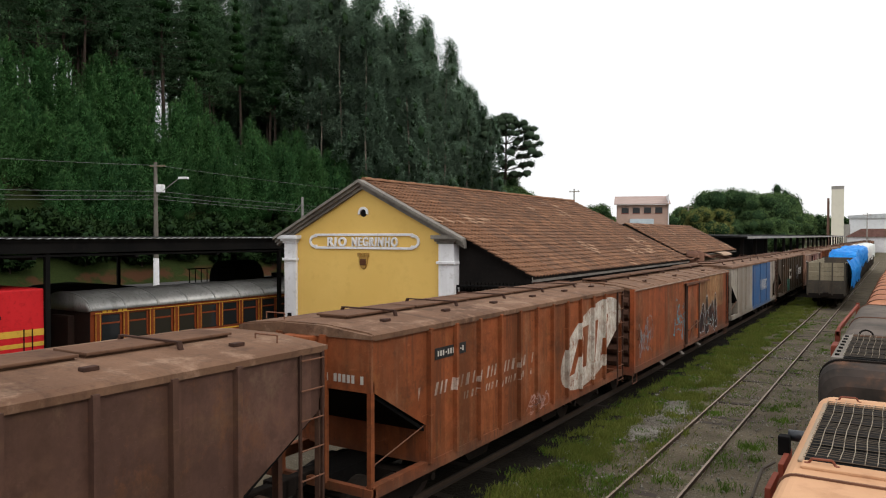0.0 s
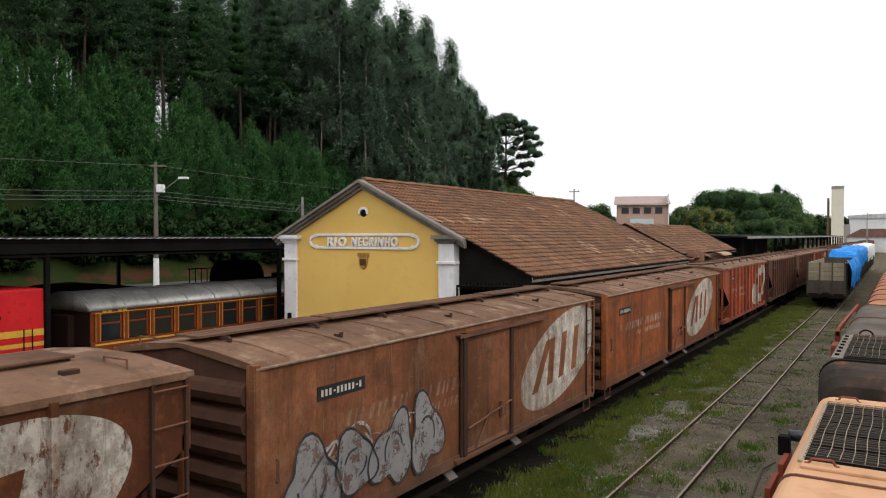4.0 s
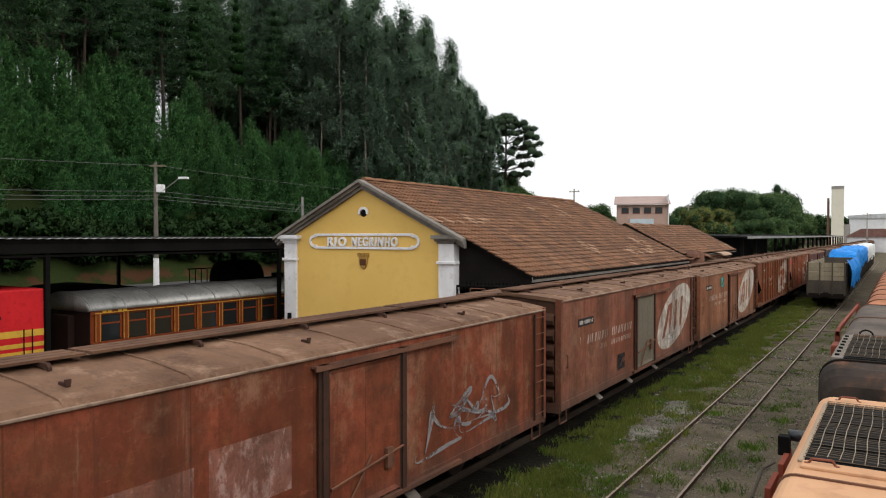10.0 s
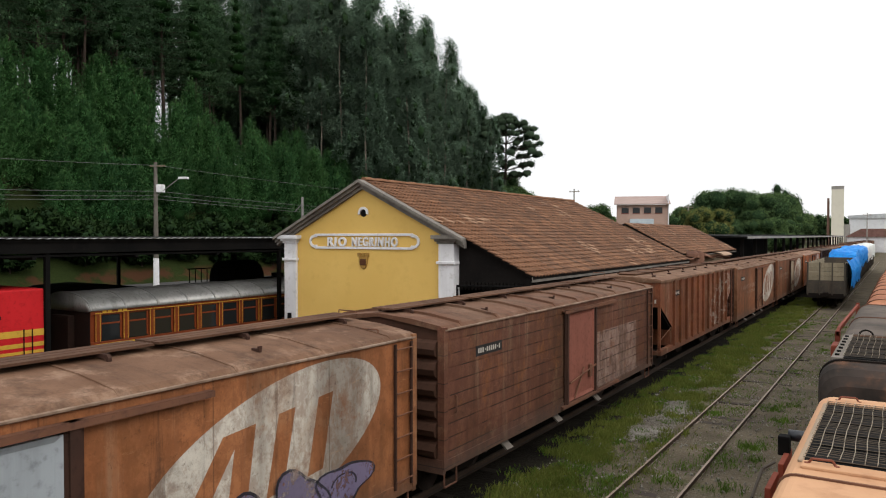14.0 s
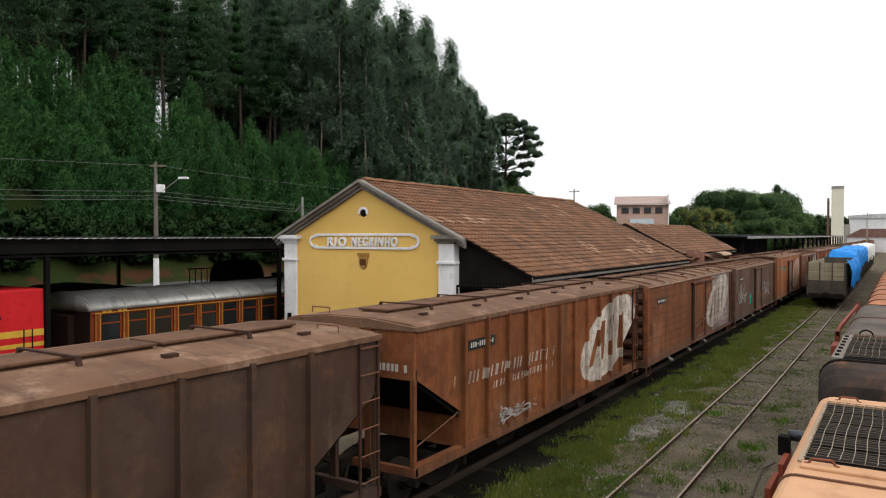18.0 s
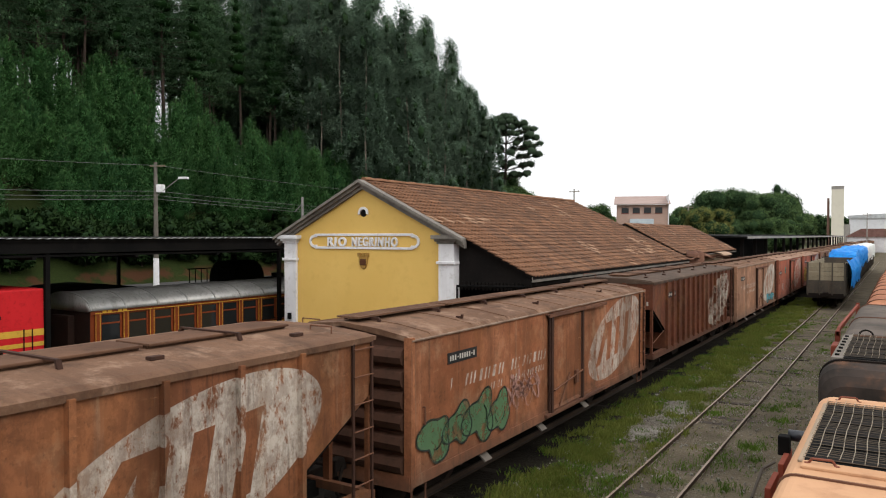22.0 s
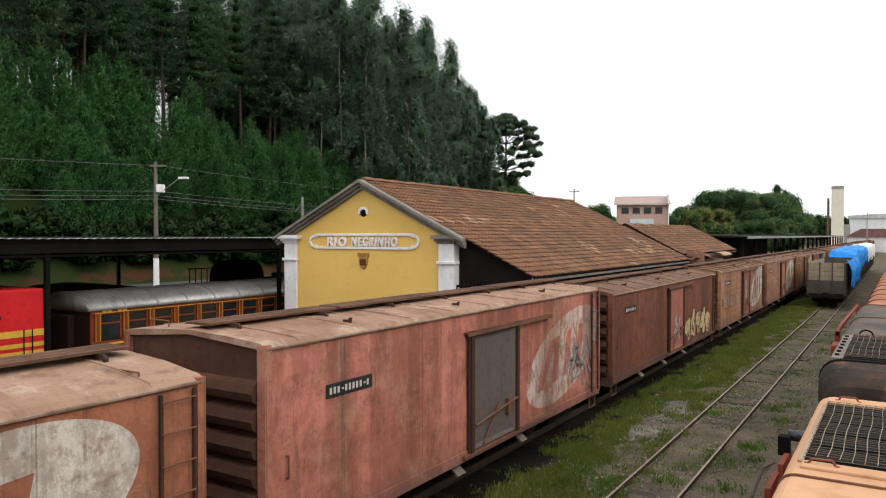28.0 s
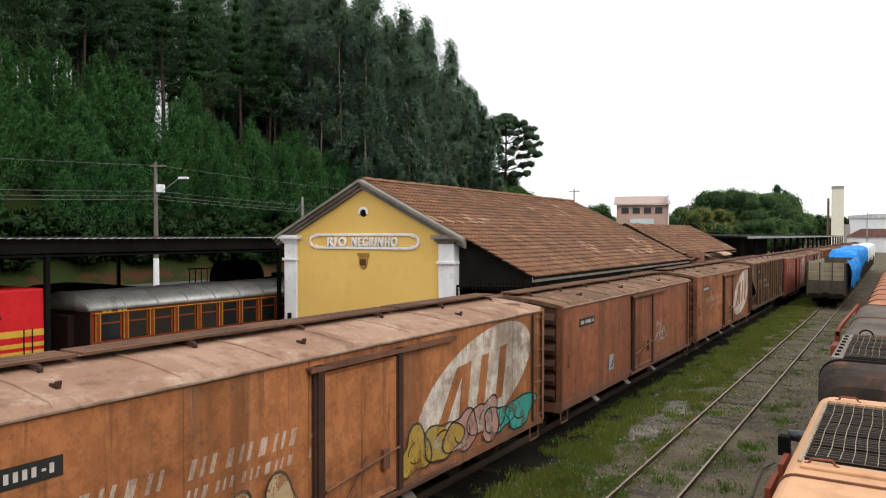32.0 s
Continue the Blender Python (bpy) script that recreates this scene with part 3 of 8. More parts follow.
SPRAY = {"white": (0.50, 0.48, 0.45), "teal": (0.05, 0.33, 0.28), "black": (0.03, 0.03, 0.032), "yellow": (0.45, 0.30, 0.06), "violet": (0.20, 0.17, 0.27),
         "blue": (0.05, 0.25, 0.55), "sky": (0.12, 0.42, 0.5), "green": (0.10, 0.20, 0.10), "grey": (0.30, 0.29, 0.29), "pink": (0.48, 0.27, 0.22), "cream": (0.58, 0.42, 0.24)}


def graffiti(w, spec, x=1.372, door=None):
    wall = x
    for kind, y, z, ww, hh, colour, seed in spec:
        x = 1.424 if door and abs(y + ww / 2 - door) < 0.85 else wall
        bm = bmesh.new()
        if kind == "tag":
            tag_mesh(bm, ww, hh, seed, 0.026, 5)
        elif kind == "fat":
            tag_mesh(bm, ww, hh, seed, 0.042, 5)
        elif kind == "ring":
            for i in range(24):
                if i not in (3, 4):
                    a, b = i / 24 * 6.2832, (i + 1) / 24 * 6.2832
                    bm.faces.new([bm.verts.new((0, ww / 2 * q * math.cos(t), hh / 2 * q * math.sin(t))) for t, q in ((a, 1.3), (b, 1.3), (b, 0.75), (a, 0.75))])
        elif kind == "word":
            cu = bpy.data.curves.new("word", "FONT")
            cu.body, cu.size, cu.offset = seed, hh, 0.008
            tmp = new("word", cu)
            me = bpy.data.meshes.new_from_object(tmp.evaluated_get(bpy.context.evaluated_depsgraph_get()))
            bpy.data.objects.remove(tmp)
            wide = max(v.co.x for v in me.vertices)
            me.transform(pose(0, 0, 0, 90, 0, 90) @ Matrix.Diagonal((ww / wide, 1, 1, 1)))
            bm.from_mesh(me)
        elif kind == "square":
            box(bm, -0.002, 0.002, 0, ww, 0, hh)
        else:
            lines = bmesh.new()
            blob_mesh(bm, ww, hh, seed, 0.0, lines)
            edge = "white" if colour == "black" else "black"
            p = part("graffiti_outline", lines, sprayed(edge, SPRAY[edge]), w)
            p.location = (x + 0.006, y, z)
            p["kind"] = "stuff"
        ob = part("graffiti", bm, sprayed(colour, SPRAY[colour]), w, colour + " spray-painted graffiti")
        ob.location = (x + 0.004, y, z)


def plate_parts(w, y, z, x, colour=None):
    def m(bm):
        box(bm, -0.004, 0.008, 0, 1.0, -0.095, 0.095)
    def chars(bm):
        p = 0.07
        for i in range(11):
            if i not in (3, 9):
                box(bm, 0.006, 0.012, p, p + 0.042, -0.045, 0.045)
            else:
                box(bm, 0.006, 0.012, p + 0.01, p + 0.05, -0.012, 0.012)
            p += 0.08
    pl = piece("number_plate", shared("number_plate", m, PLATE), w, pose(x, y, z))
    piece("number_lettering", shared("number_lettering", chars, CHALK), pl)["kind"] = "stuff"


FLEET = []


def base_wagon(name, label, pitch):
    """The next wagon of the train: its near coupling face at y = 0 of its own space."""
    w = thing(name, label, "freight wagon", "wagons of the moving freight train")
    FLEET.append((w, pitch))
    return w, round(pitch * 5) / 5


EAVE_EDGE = mat("rubbed_roof_edge", (0.26, 0.185, 0.135), (0.15, 0.095, 0.065), (0.07, 0.042, 0.028), 0.7, big=1.3, small=9)


def box_wagon(label, pitch, key, tone, tone2=None, logo=1.0, door=None, roof=ROOF_A, slogan=0.0, patches=(), wear=0.5, planks=0.0, art=(), plate=True, small_logo=False, dust=0.35, eave=3.10, battens=False):
    w, L = base_wagon("box_wagon", label, pitch)
    rise = 0.17 if eave < 3.17 else 0.10
    y0, y1 = 0.48, L - 0.48
    mid = (y0 + y1) / 2
    spot = (mid + 3.65, 1.95, 1.04) if logo else None
    if small_logo:
        spot = (y1 - 1.5 + small_logo - 1, 2.42, 0.22)
    skin = wagon_paint(key, tone, tone2, spot, slogan=slogan, patches=patches, wear=wear, planks=planks, dust=dust, seams=not planks)
    tag_len = "%.1f%.2f" % (L, eave)

    def body(bm):
        wall = [(1.35, 0.74)]
        if planks:
            # boarded sides: a recessed joint under every plank
            for k in range(4, 13):
                z = k / 4.2
                if 0.8 < z < eave - 0.1:
                    wall += [(1.35, z), (1.338, z + 0.004), (1.338, z + 0.018), (1.35, z + 0.022)]
        wall.append((1.35, eave - 0.06))
        prism(bm, wall + [(0.0, eave + rise - 0.08)] + [(-x, z) for x, z in wall[::-1]], "y", y0 + 0.03, y1 - 0.03)
    piece("body", shared("bx%s%d/body" % (tag_len, 1 if planks else 0), body, STEEL, False, None, END_SHADE), w, None, skin)

    def roof_m(bm):
        prof = [(-1.372, eave - 0.07), (-1.372, eave - 0.03), (-1.30, eave + 0.02), (-0.7, eave + rise * 0.68), (0, eave + rise), (0.7, eave + rise * 0.68), (1.30, eave + 0.02), (1.372, eave - 0.03), (1.372, eave - 0.07), (1.28, eave - 0.06), (0, eave + rise - 0.06), (-1.28, eave - 0.06)]
        high = [(x, z + (0.045 if battens else 0.016) if 1 < k < 7 else z) for k, (x, z) in enumerate(prof)]
        half = 0.04 if battens else 0.022
        rings = [(y0 - 0.02, prof)]
        for i in range(9):
            y = y0 + 0.6 + i * (y1 - y0 - 1.2) / 8
            rings += [(y - half - 0.004, prof), (y - half, high), (y + half, high), (y + half + 0.004, prof)]
        rings.append((y1 + 0.02, prof))
        rows = [[bm.verts.new((x, y, z)) for x, z in ring] for y, ring in rings]
        for a, b in zip(rows, rows[1:]):
            for k in range(12):
                bm.faces.new((a[k], a[(k + 1) % 12], b[(k + 1) % 12], b[k]))
        bm.faces.new(rows[0][::-1])
        bm.faces.new(rows[-1])
    piece("roof", shared("bx%s%d/roof" % (tag_len, 1 if battens else 0), roof_m), w, None, roof)

    def strip(bm):
        rod(bm, (0, y0, 0), (0, y1, 0), 0.021)
    st = shared("bx%.1f/eave_strip" % L, strip, EAVE_EDGE)
    for s in (-1, 1):
        piece("eave_strip", st, w, pose(s * 1.374, 0, eave - 0.052), None, "rubbed pale rolled edge of the roof")

    def sill(bm):
        for s in (-1, 1):
            box(bm, s * 1.26, s * 1.375, y0, y1, 0.66, 0.84)
        box(bm, -0.3, 0.3, y0, y1, 0.62, 0.8)
    piece("side_sill", shared("bx%.1f/side_sill" % L, sill), w, None, skin)

    def plate_m(bm):
        prism(bm, [(1.16, 0.62), (1.20, 0.62), (1.39, 0.47), (1.36, 0.45)], "y", -0.13, 0.13)
    pm2 = shared("floor_plate", plate_m, mat("dull_zinc_plate", (0.20, 0.18, 0.155), (0.12, 0.10, 0.085), (0.05, 0.04, 0.03), 0.7))
    for k in range(3):
        piece("floor_plate", pm2, w, pose(0, mid - 3.6 + k * 2.5, 0), None, "grey sloping plate under the sill")

    def end_rib(bm):
        prism(bm, [(-0.0, -0.17), (-0.10, -0.1), (-0.13, 0.0), (-0.08, 0.1), (0.0, 0.15)], "x", -1.22, 1.22)
    er = shared("end_rib", end_rib)
    for i in range(6):
        piece("end_rib", er, w, pose(0, y0 + 0.03, 1.0 + i * 0.345), END_SHADE)
        piece("end_rib", er, w, pose(0, y1 - 0.03, 1.0 + i * 0.345, 0, 0, 180), END_SHADE)

    def corner(bm):
        for s in (-1, 1):
            box(bm, s * 1.25, s * 1.385, -0.01, 0.1, 0.70, eave)
        box(bm, -1.36, 1.36, -0.02, 0.08, 0.62, 0.86)
    cm = shared("corner%.2f/end_frame" % eave, corner)
    piece("end_frame", cm, w, pose(0, y0 - 0.02, 0), skin)
    piece("end_frame", cm, w, pose(0, y1 + 0.02, 0, 0, 0, 180), skin)

    def door_m(bm):
        prism(bm, [(-0.8, 0.82), (0.8, 0.82), (0.8, 2.84), (-0.8, 2.84)], "x", 0, 0.065)
        fixed(bm)
        bmesh.ops.inset_individual(bm, faces=[f for f in bm.faces if f.normal.x > 0.9], thickness=0.09, depth=-0.035)
    dm = shared("door", door_m)
    paint_door = skin if door is None else paint("wagon_door_" + key, door, 0.7, 0.3)
    def post(bm):
        box(bm, 0, 0.09, -0.05, 0.05, 0.74, 2.94)
        box(bm, 0.03, 0.06, -0.10, 0.10, 0.74, 2.94)
    pm = shared("door_post", post)
    def rail_m(bm):
        box(bm, 0.0, 0.10, -1.0, 2.6, 2.91, 2.94)
        box(bm, 0.085, 0.105, -1.0, 2.6, 2.87, 2.94)
    rm = shared("door_rail", rail_m)
    def lock(bm):
        rod(bm, (0.09, -0.8, 1.25), (0.09, 0.86, 1.45), 0.02)
        rod(bm, (0.08, -0.5, 0.85), (0.08, 0.1, 1.5), 0.018)
        box(bm, 0.05, 0.1, 0.45, 0.6, 1.2, 1.5)
    lm = shared("lock_bar", lock, RUST)
    def lower(bm):
        box(bm, 0.0, 0.1, -1.1, 2.7, 0.72, 0.78)
    lw = shared("lower_rail", lower, RUST)
    for s, r in ((1, 0), (-1, 180)):
        d = piece("sliding_door", dm, w, pose(s * 1.352, mid + 0.1 * s, 0, 0, 0, r), paint_door, "weathered sliding door")
        piece("door_post", pm, w, pose(s * 1.352, mid - 0.9 + 0.1 * s, 0, 0, 0, r), OLD_RUST)
        piece("door_post", pm, w, pose(s * 1.352, mid + 0.9 + 0.1 * s, 0, 0, 0, r), OLD_RUST)
        piece("door_rail", rm, w, pose(s * 1.352, mid, 0, 0, 0, r), RUST)
        piece("lower_rail", lw, w, pose(s * 1.352, mid, 0, 0, 0, r))
        piece("lock_bar", lm, d)

    def walk_board(bm):
        # three boards side by side with open joints, cleated into one walkway
        a, b = eave + rise + 0.05, eave + rise + 0.08
        cuts = [y0 + 0.1 + (y1 - y0 - 0.2) * q for q in (0.0, 0.23, 0.5, 0.71, 1.0)]
        for k, (c, d) in enumerate(zip(cuts, cuts[1:])):
            e, x = 0.012 * (k % 2), (-0.02, 0.03, 0.0, 0.04)[k]
            prism(bm, [(p + x, z + e) for p, z in ((-0.235, a), (0.235, a), (0.235, b), (0.095, b), (0.092, a + 0.008), (0.068, a + 0.008), (0.065, b), (-0.065, b), (-0.068, a + 0.008), (-0.092, a + 0.008), (-0.095, b), (-0.235, b))], "y", c + 0.02, d - 0.02)
    piece("running_board", shared("rb%s/running_board" % tag_len, walk_board, BOARD), w)
    def saddle(bm):
        prism(bm, [(-0.39, eave + rise - 0.055), (-0.36, eave + rise - 0.055), (-0.33, eave + rise), (0.33, eave + rise), (0.36, eave + rise - 0.055), (0.39, eave + rise - 0.055), (0.39, eave + rise + 0.01), (0.35, eave + rise + 0.05), (-0.35, eave + rise + 0.05), (-0.39, eave + rise + 0.01)], "y", -0.022, 0.022)
        box(bm, 0.34, 0.39, -0.06, 0.06, eave + rise - 0.055, eave + rise - 0.04)
    sm = shared("sd%.2f/board_saddle" % eave, saddle, OLD_RUST)
    for i in range(7):
        piece("board_saddle", sm, w, pose(0, y0 + 0.5 + i * (y1 - y0 - 1.0) / 6, 0))
    def loop(bm):
        rod(bm, (0, 0, 0), (0, 0, 0.1), 0.011)
        rod(bm, (0, 0.4, 0), (0, 0.4, 0.1), 0.011)
        rod(bm, (0, 0, 0.1), (0, 0.4, 0.1), 0.011)
    lp = shared("roof_grab", loop, RUST)
    def clip(bm):
        box(bm, -0.07, 0.07, -0.025, 0.025, 0.0, 0.045, 0.008)
        box(bm, 0.045, 0.07, -0.03, 0.03, 0.03, 0.075)
    rc = shared("roof_clip", clip, OLD_RUST)
    for q in (0.18, 0.45, 0.78):
        piece("roof_clip", rc, w, pose(0.93, y0 + (y1 - y0) * q, eave + rise * 0.43))
    piece("roof_grab", lp, w, pose(1.1, y1 - 0.6, eave + 0.01, 0, 0, 90))
    piece("roof_grab", lp, w, pose(-0.7, y0 + 0.2, eave + 0.05, 0, 0, 90))
    def handle(bm):
        rod(bm, (0.04, 0, -0.14), (0.04, 0, 0.14), 0.014)
        rod(bm, (0, 0, -0.14), (0.04, 0, -0.14), 0.014)
        rod(bm, (0, 0, 0.14), (0.04, 0, 0.14), 0.014)
    piece("grab_handle", shared("grab_handle", handle, RUST), w, pose(1.36, y0 + 0.35, 1.75))
    def step(bm):
        rod(bm, (1.3, 0, 0.7), (1.3, 0, 0.35), 0.018)
        rod(bm, (1.3, 0.4, 0.7), (1.3, 0.4, 0.35), 0.018)
        rod(bm, (1.3, 0, 0.35), (1.3, 0.4, 0.35), 0.018)
    stp = shared("foot_step", step, RUST)
    piece("foot_step", stp, w, pose(0, y0 + 0.1, 0))
    piece("foot_step", stp, w, pose(0, y1 - 0.5, 0))
    ladder_parts(w, y1 - 0.55, 0.78, eave - 0.1, 7)
    bogie_parts(w, L)
    coupler_parts(w, L)
    if plate:
        along, up = plate if isinstance(plate, tuple) else (1.1, 2.55)
        plate_parts(w, y0 + along, up, 1.352)
    graffiti(w, art, 1.372, mid)
    return w


def hopper_wagon(label, pitch, key, tone, tone2=None, logo=1.0, roof=ROOF_A, slogan=0.0, patches=(), wear=0.5, art=(), plate=True, small_logo=False, ribs=11, end_tone=None, dust=0.25, smooth_side=False, grime=1.0):
    w, L = base_wagon("hopper_wagon", label, pitch)
    y0, y1 = 0.48, L - 0.48
    mid = (y0 + y1) / 2
    eave = 3.2
    spot = (mid + 3.45, 2.0, 1.04) if logo else None
    if small_logo:
        spot = (mid - 1.1, 2.0, 0.38)
    skin = wagon_paint(key, tone, tone2, spot, slogan=slogan, patches=patches, wear=wear, dust=dust, grime=grime)
    ends = skin if end_tone is None else paint("hopper_end_" + key, end_tone, 0.7, 0.3)
    ys0, ys1 = y0 + 1.45, y1 - 1.45

    def body(bm):
        prism(bm, [(y0 + 0.02, 2.36), (ys0, 1.55), (ys0, 0.92), (ys1, 0.92), (ys1, 1.55), (y1 - 0.02, 2.36), (y1 - 0.02, eave - 0.02), (y0 + 0.02, eave - 0.02)], "x", -1.33, 1.33)
    # downward slope faces turn black to paint in the shade beneath them
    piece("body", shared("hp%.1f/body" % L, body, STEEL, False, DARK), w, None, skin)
    def roof_m(bm):
        prism(bm, [(-1.375, eave - 0.09), (-1.375, eave - 0.01), (-1.25, eave + 0.03), (-0.45, eave + 0.10), (0.45, eave + 0.10), (1.25, eave + 0.03), (1.375, eave - 0.01), (1.375, eave - 0.09), (1.33, eave - 0.02), (-1.33, eave - 0.02)], "y", y0 + 0.02, y1 - 0.02)
        for a, b in ((y0 - 0.055, y0 + 0.02), (y1 - 0.02, y1 + 0.055)):
            prism(bm, [(-1.375, eave - 0.09), (-1.375, eave - 0.012), (-0.45, eave + 0.085), (0.45, eave + 0.085), (1.375, eave - 0.012), (1.375, eave - 0.07)], "y", a, b)
    piece("roof", shared("hp%.1f/roof" % L, roof_m), w, None, roof)
    def sill(bm):
        for s in (-1, 1):
            box(bm, s * 1.22, s * 1.36, y0, y1, 0.78, 0.96)
    piece("side_sill", shared("hp%.1f/side_sill" % L, sill), w, None, skin)
    def centre(bm):
        box(bm, -0.3, 0.3, y0, y1, 0.66, 0.9)
    # black here stands for the shade under the hopper
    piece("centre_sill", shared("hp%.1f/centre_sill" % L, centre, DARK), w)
    def end_plate(bm):
        box(bm, -1.34, 1.34, -0.03, 0.03, 2.34, eave - 0.01)
        for xx in (-0.45, 0.45):
            box(bm, xx - 0.06, xx + 0.06, -0.08, 0.0, 0.9, eave - 0.05)
        box(bm, -0.3, 0.3, -0.2, 0.0, 2.9, 3.12, 0.03)
        box(bm, -1.36, 1.36, -0.04, 0.06, 0.80, 0.93)
    ep = shared("end_plate", end_plate)
    near_end = piece("end_plate", ep, w, pose(0, y0, 0), ends)
    def end_text(bm):
        for i in range(11):
            if i not in (3, 9):
                box(bm, 0.30 + i * 0.085, 0.355 + i * 0.085, -0.036, -0.03, 2.46, 2.58)
    if plate:
        piece("end_lettering", shared("end_lettering", end_text, CHALK), near_end)["kind"] = "stuff"
    piece("end_plate", ep, w, pose(0, y1, 0, 0, 0, 180), ends)
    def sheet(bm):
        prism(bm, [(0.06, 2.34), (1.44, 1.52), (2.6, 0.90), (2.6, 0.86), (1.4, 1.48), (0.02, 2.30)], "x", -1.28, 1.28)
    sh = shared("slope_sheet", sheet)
    # slope sheets in black: shade of the open end bay as colour
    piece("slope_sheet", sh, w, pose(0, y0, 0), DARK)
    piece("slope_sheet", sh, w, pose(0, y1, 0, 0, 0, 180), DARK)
    def post(bm):
        box(bm, -0.04, 0.04, -0.04, 0.04, 0.8, 2.5)
    pm = shared("corner_post", post)
    def brace(bm):
        rod(bm, (0, 0, 1.25), (0, 1.38, 1.56), 0.011)
    br = shared("brace_rod", brace, RUST)
    for s in (-1, 1):
        piece("corner_post", pm, w, pose(s * 1.29, y0 + 0.03, 0), ends)
        piece("corner_post", pm, w, pose(s * 1.29, y1 - 0.03, 0), skin)
        piece("brace_rod", br, w, pose(s * 1.3, y0 + 0.06, 0))
    for i in range(ribs):
        yy = round(ys0 + 0.05 + i * (ys1 - ys0 - 0.1) / (ribs - 1), 2)
        piece("side_rib", rib_mesh(yy, 0.93, eave - 0.06, 0.03 if smooth_side else 0.085), w, None, skin)
    def far_ribs(bm):
        for i in range(ribs):
            yy = ys0 + 0.05 + i * (ys1 - ys0 - 0.1) / (ribs - 1)
            box(bm, -1.43, -1.32, yy - 0.05, yy + 0.05, 0.93, eave - 0.06)
    piece("far_side_ribs", shared("fr%.1f%d/far_side_ribs" % (L, ribs), far_ribs), w, None, skin)
    n = 5
    seg = (L - 2.2) / n
    def hatch(bm):
        box(bm, -0.33, 0.33, 0.04, seg - 0.04, eave + 0.13, eave + 0.165, 0.012)
        box(bm, -0.27, 0.27, 0.06, seg - 0.06, eave + 0.08, eave + 0.135)
    hm = shared("h%.2f/hatch_cover" % seg, hatch)
    def clamp(bm):
        prism(bm, [(-0.62, eave + 0.08), (-0.58, eave + 0.08), (-0.54, eave + 0.166), (0.54, eave + 0.166), (0.58, eave + 0.08), (0.62, eave + 0.08), (0.58, eave + 0.188), (-0.58, eave + 0.188)], "y", -0.028, 0.028)
    cl = shared("hatch_clamp", clamp, OLD_RUST)
    for i in range(n):
        h = piece("hatch_cover", hm, w, pose(0, 1.1 + i * seg, 0), BOARD)
        piece("hatch_clamp", cl, h, pose(0, seg * 0.5, 0))
    def lug(bm):
        box(bm, -0.05, 0.05, -0.09, 0.09, 0.0, 0.05, 0.01)
    lg = shared("roof_lug", lug, OLD_RUST)
    for i in range(6):
        piece("roof_lug", lg, w, pose(0.82, 1.5 + i * (L - 3.0) / 5, eave + 0.06))
    def loop(bm):
        rod(bm, (0, 0, 0), (0, 0, 0.1), 0.011)
        rod(bm, (0, 0.4, 0), (0, 0.4, 0.1), 0.011)
        rod(bm, (0, 0, 0.1), (0, 0.4, 0.1), 0.011)
    lp = shared("roof_grab", loop, RUST)
    piece("roof_grab", lp, w, pose(1.0, y1 - 0.5, eave + 0.05, 0, 0, 90))
    piece("roof_grab", lp, w, pose(-0.6, y0 + 0.2, eave + 0.09, 0, 0, 90))
    def chute(bm):
        prism(bm, [(-0.9, 0.95), (0.9, 0.95), (0.35, 0.35), (-0.35, 0.35)], "x", -0.9, 0.9)
    ch = shared("chute", chute)
    for q in (0.36, 0.64):
        piece("chute", ch, w, pose(0, L * q, 0))
    ladder_parts(w, y1 - 0.46, 0.6, eave - 0.08, 7, 1.36)
    bogie_parts(w, L)
    coupler_parts(w, L)
    if plate:
        plate_parts(w, ys0 + 0.25, 2.68, 1.335)
    graffiti(w, art, 1.445)
    return w


RB, BR, DK = (0.24, 0.092, 0.05), (0.185, 0.095, 0.062), (0.085, 0.055, 0.042)
OLIVE = (0.095, 0.075, 0.055)
HB = "brown covered hopper wagon with a worn white oval emblem"
BB = "weathered brown box wagon with a worn white oval emblem"

# in the order in which they pass
hopper_wagon("dusty grey-brown covered hopper wagon", 13.00, "lead", (0.15, 0.10, 0.075), DK, 0)
box_wagon("weathered brown box wagon", 12.90, "lead_two", BR, DK, 1)
hopper_wagon("dusty grey-brown covered hopper wagon with faded sides", 12.90, "lead_three", (0.105, 0.075, 0.068), (0.075, 0.055, 0.05), 0, grime=0.5, plate=False)
hopper_wagon("red-brown covered hopper wagon with white oval emblem and lettering", 12.19, "w0", (0.27, 0.11, 0.062), RB, 1, slogan=0.8, wear=0.35, art=[("tag", 5.5, 0.95, 1.2, 0.5, "pink", 4)])
box_wagon("rusty box wagon with tan end panel and black graffiti", 14.30, "w1", (0.30, 0.10, 0.055), RB, 0, slogan=0.0, patches=[(10.6, 2.2, 2.6, 0.9, (0.34, 0.2, 0.09), 0.9)], art=[("blob", 8.6, 0.8, 3.0, 1.3, "black", 3), ("tag", 4.6, 1.0, 2.2, 1.5, "sky", 8), ("tag", 0.9, 0.9, 1.8, 1.5, "grey", 12)], plate=False)
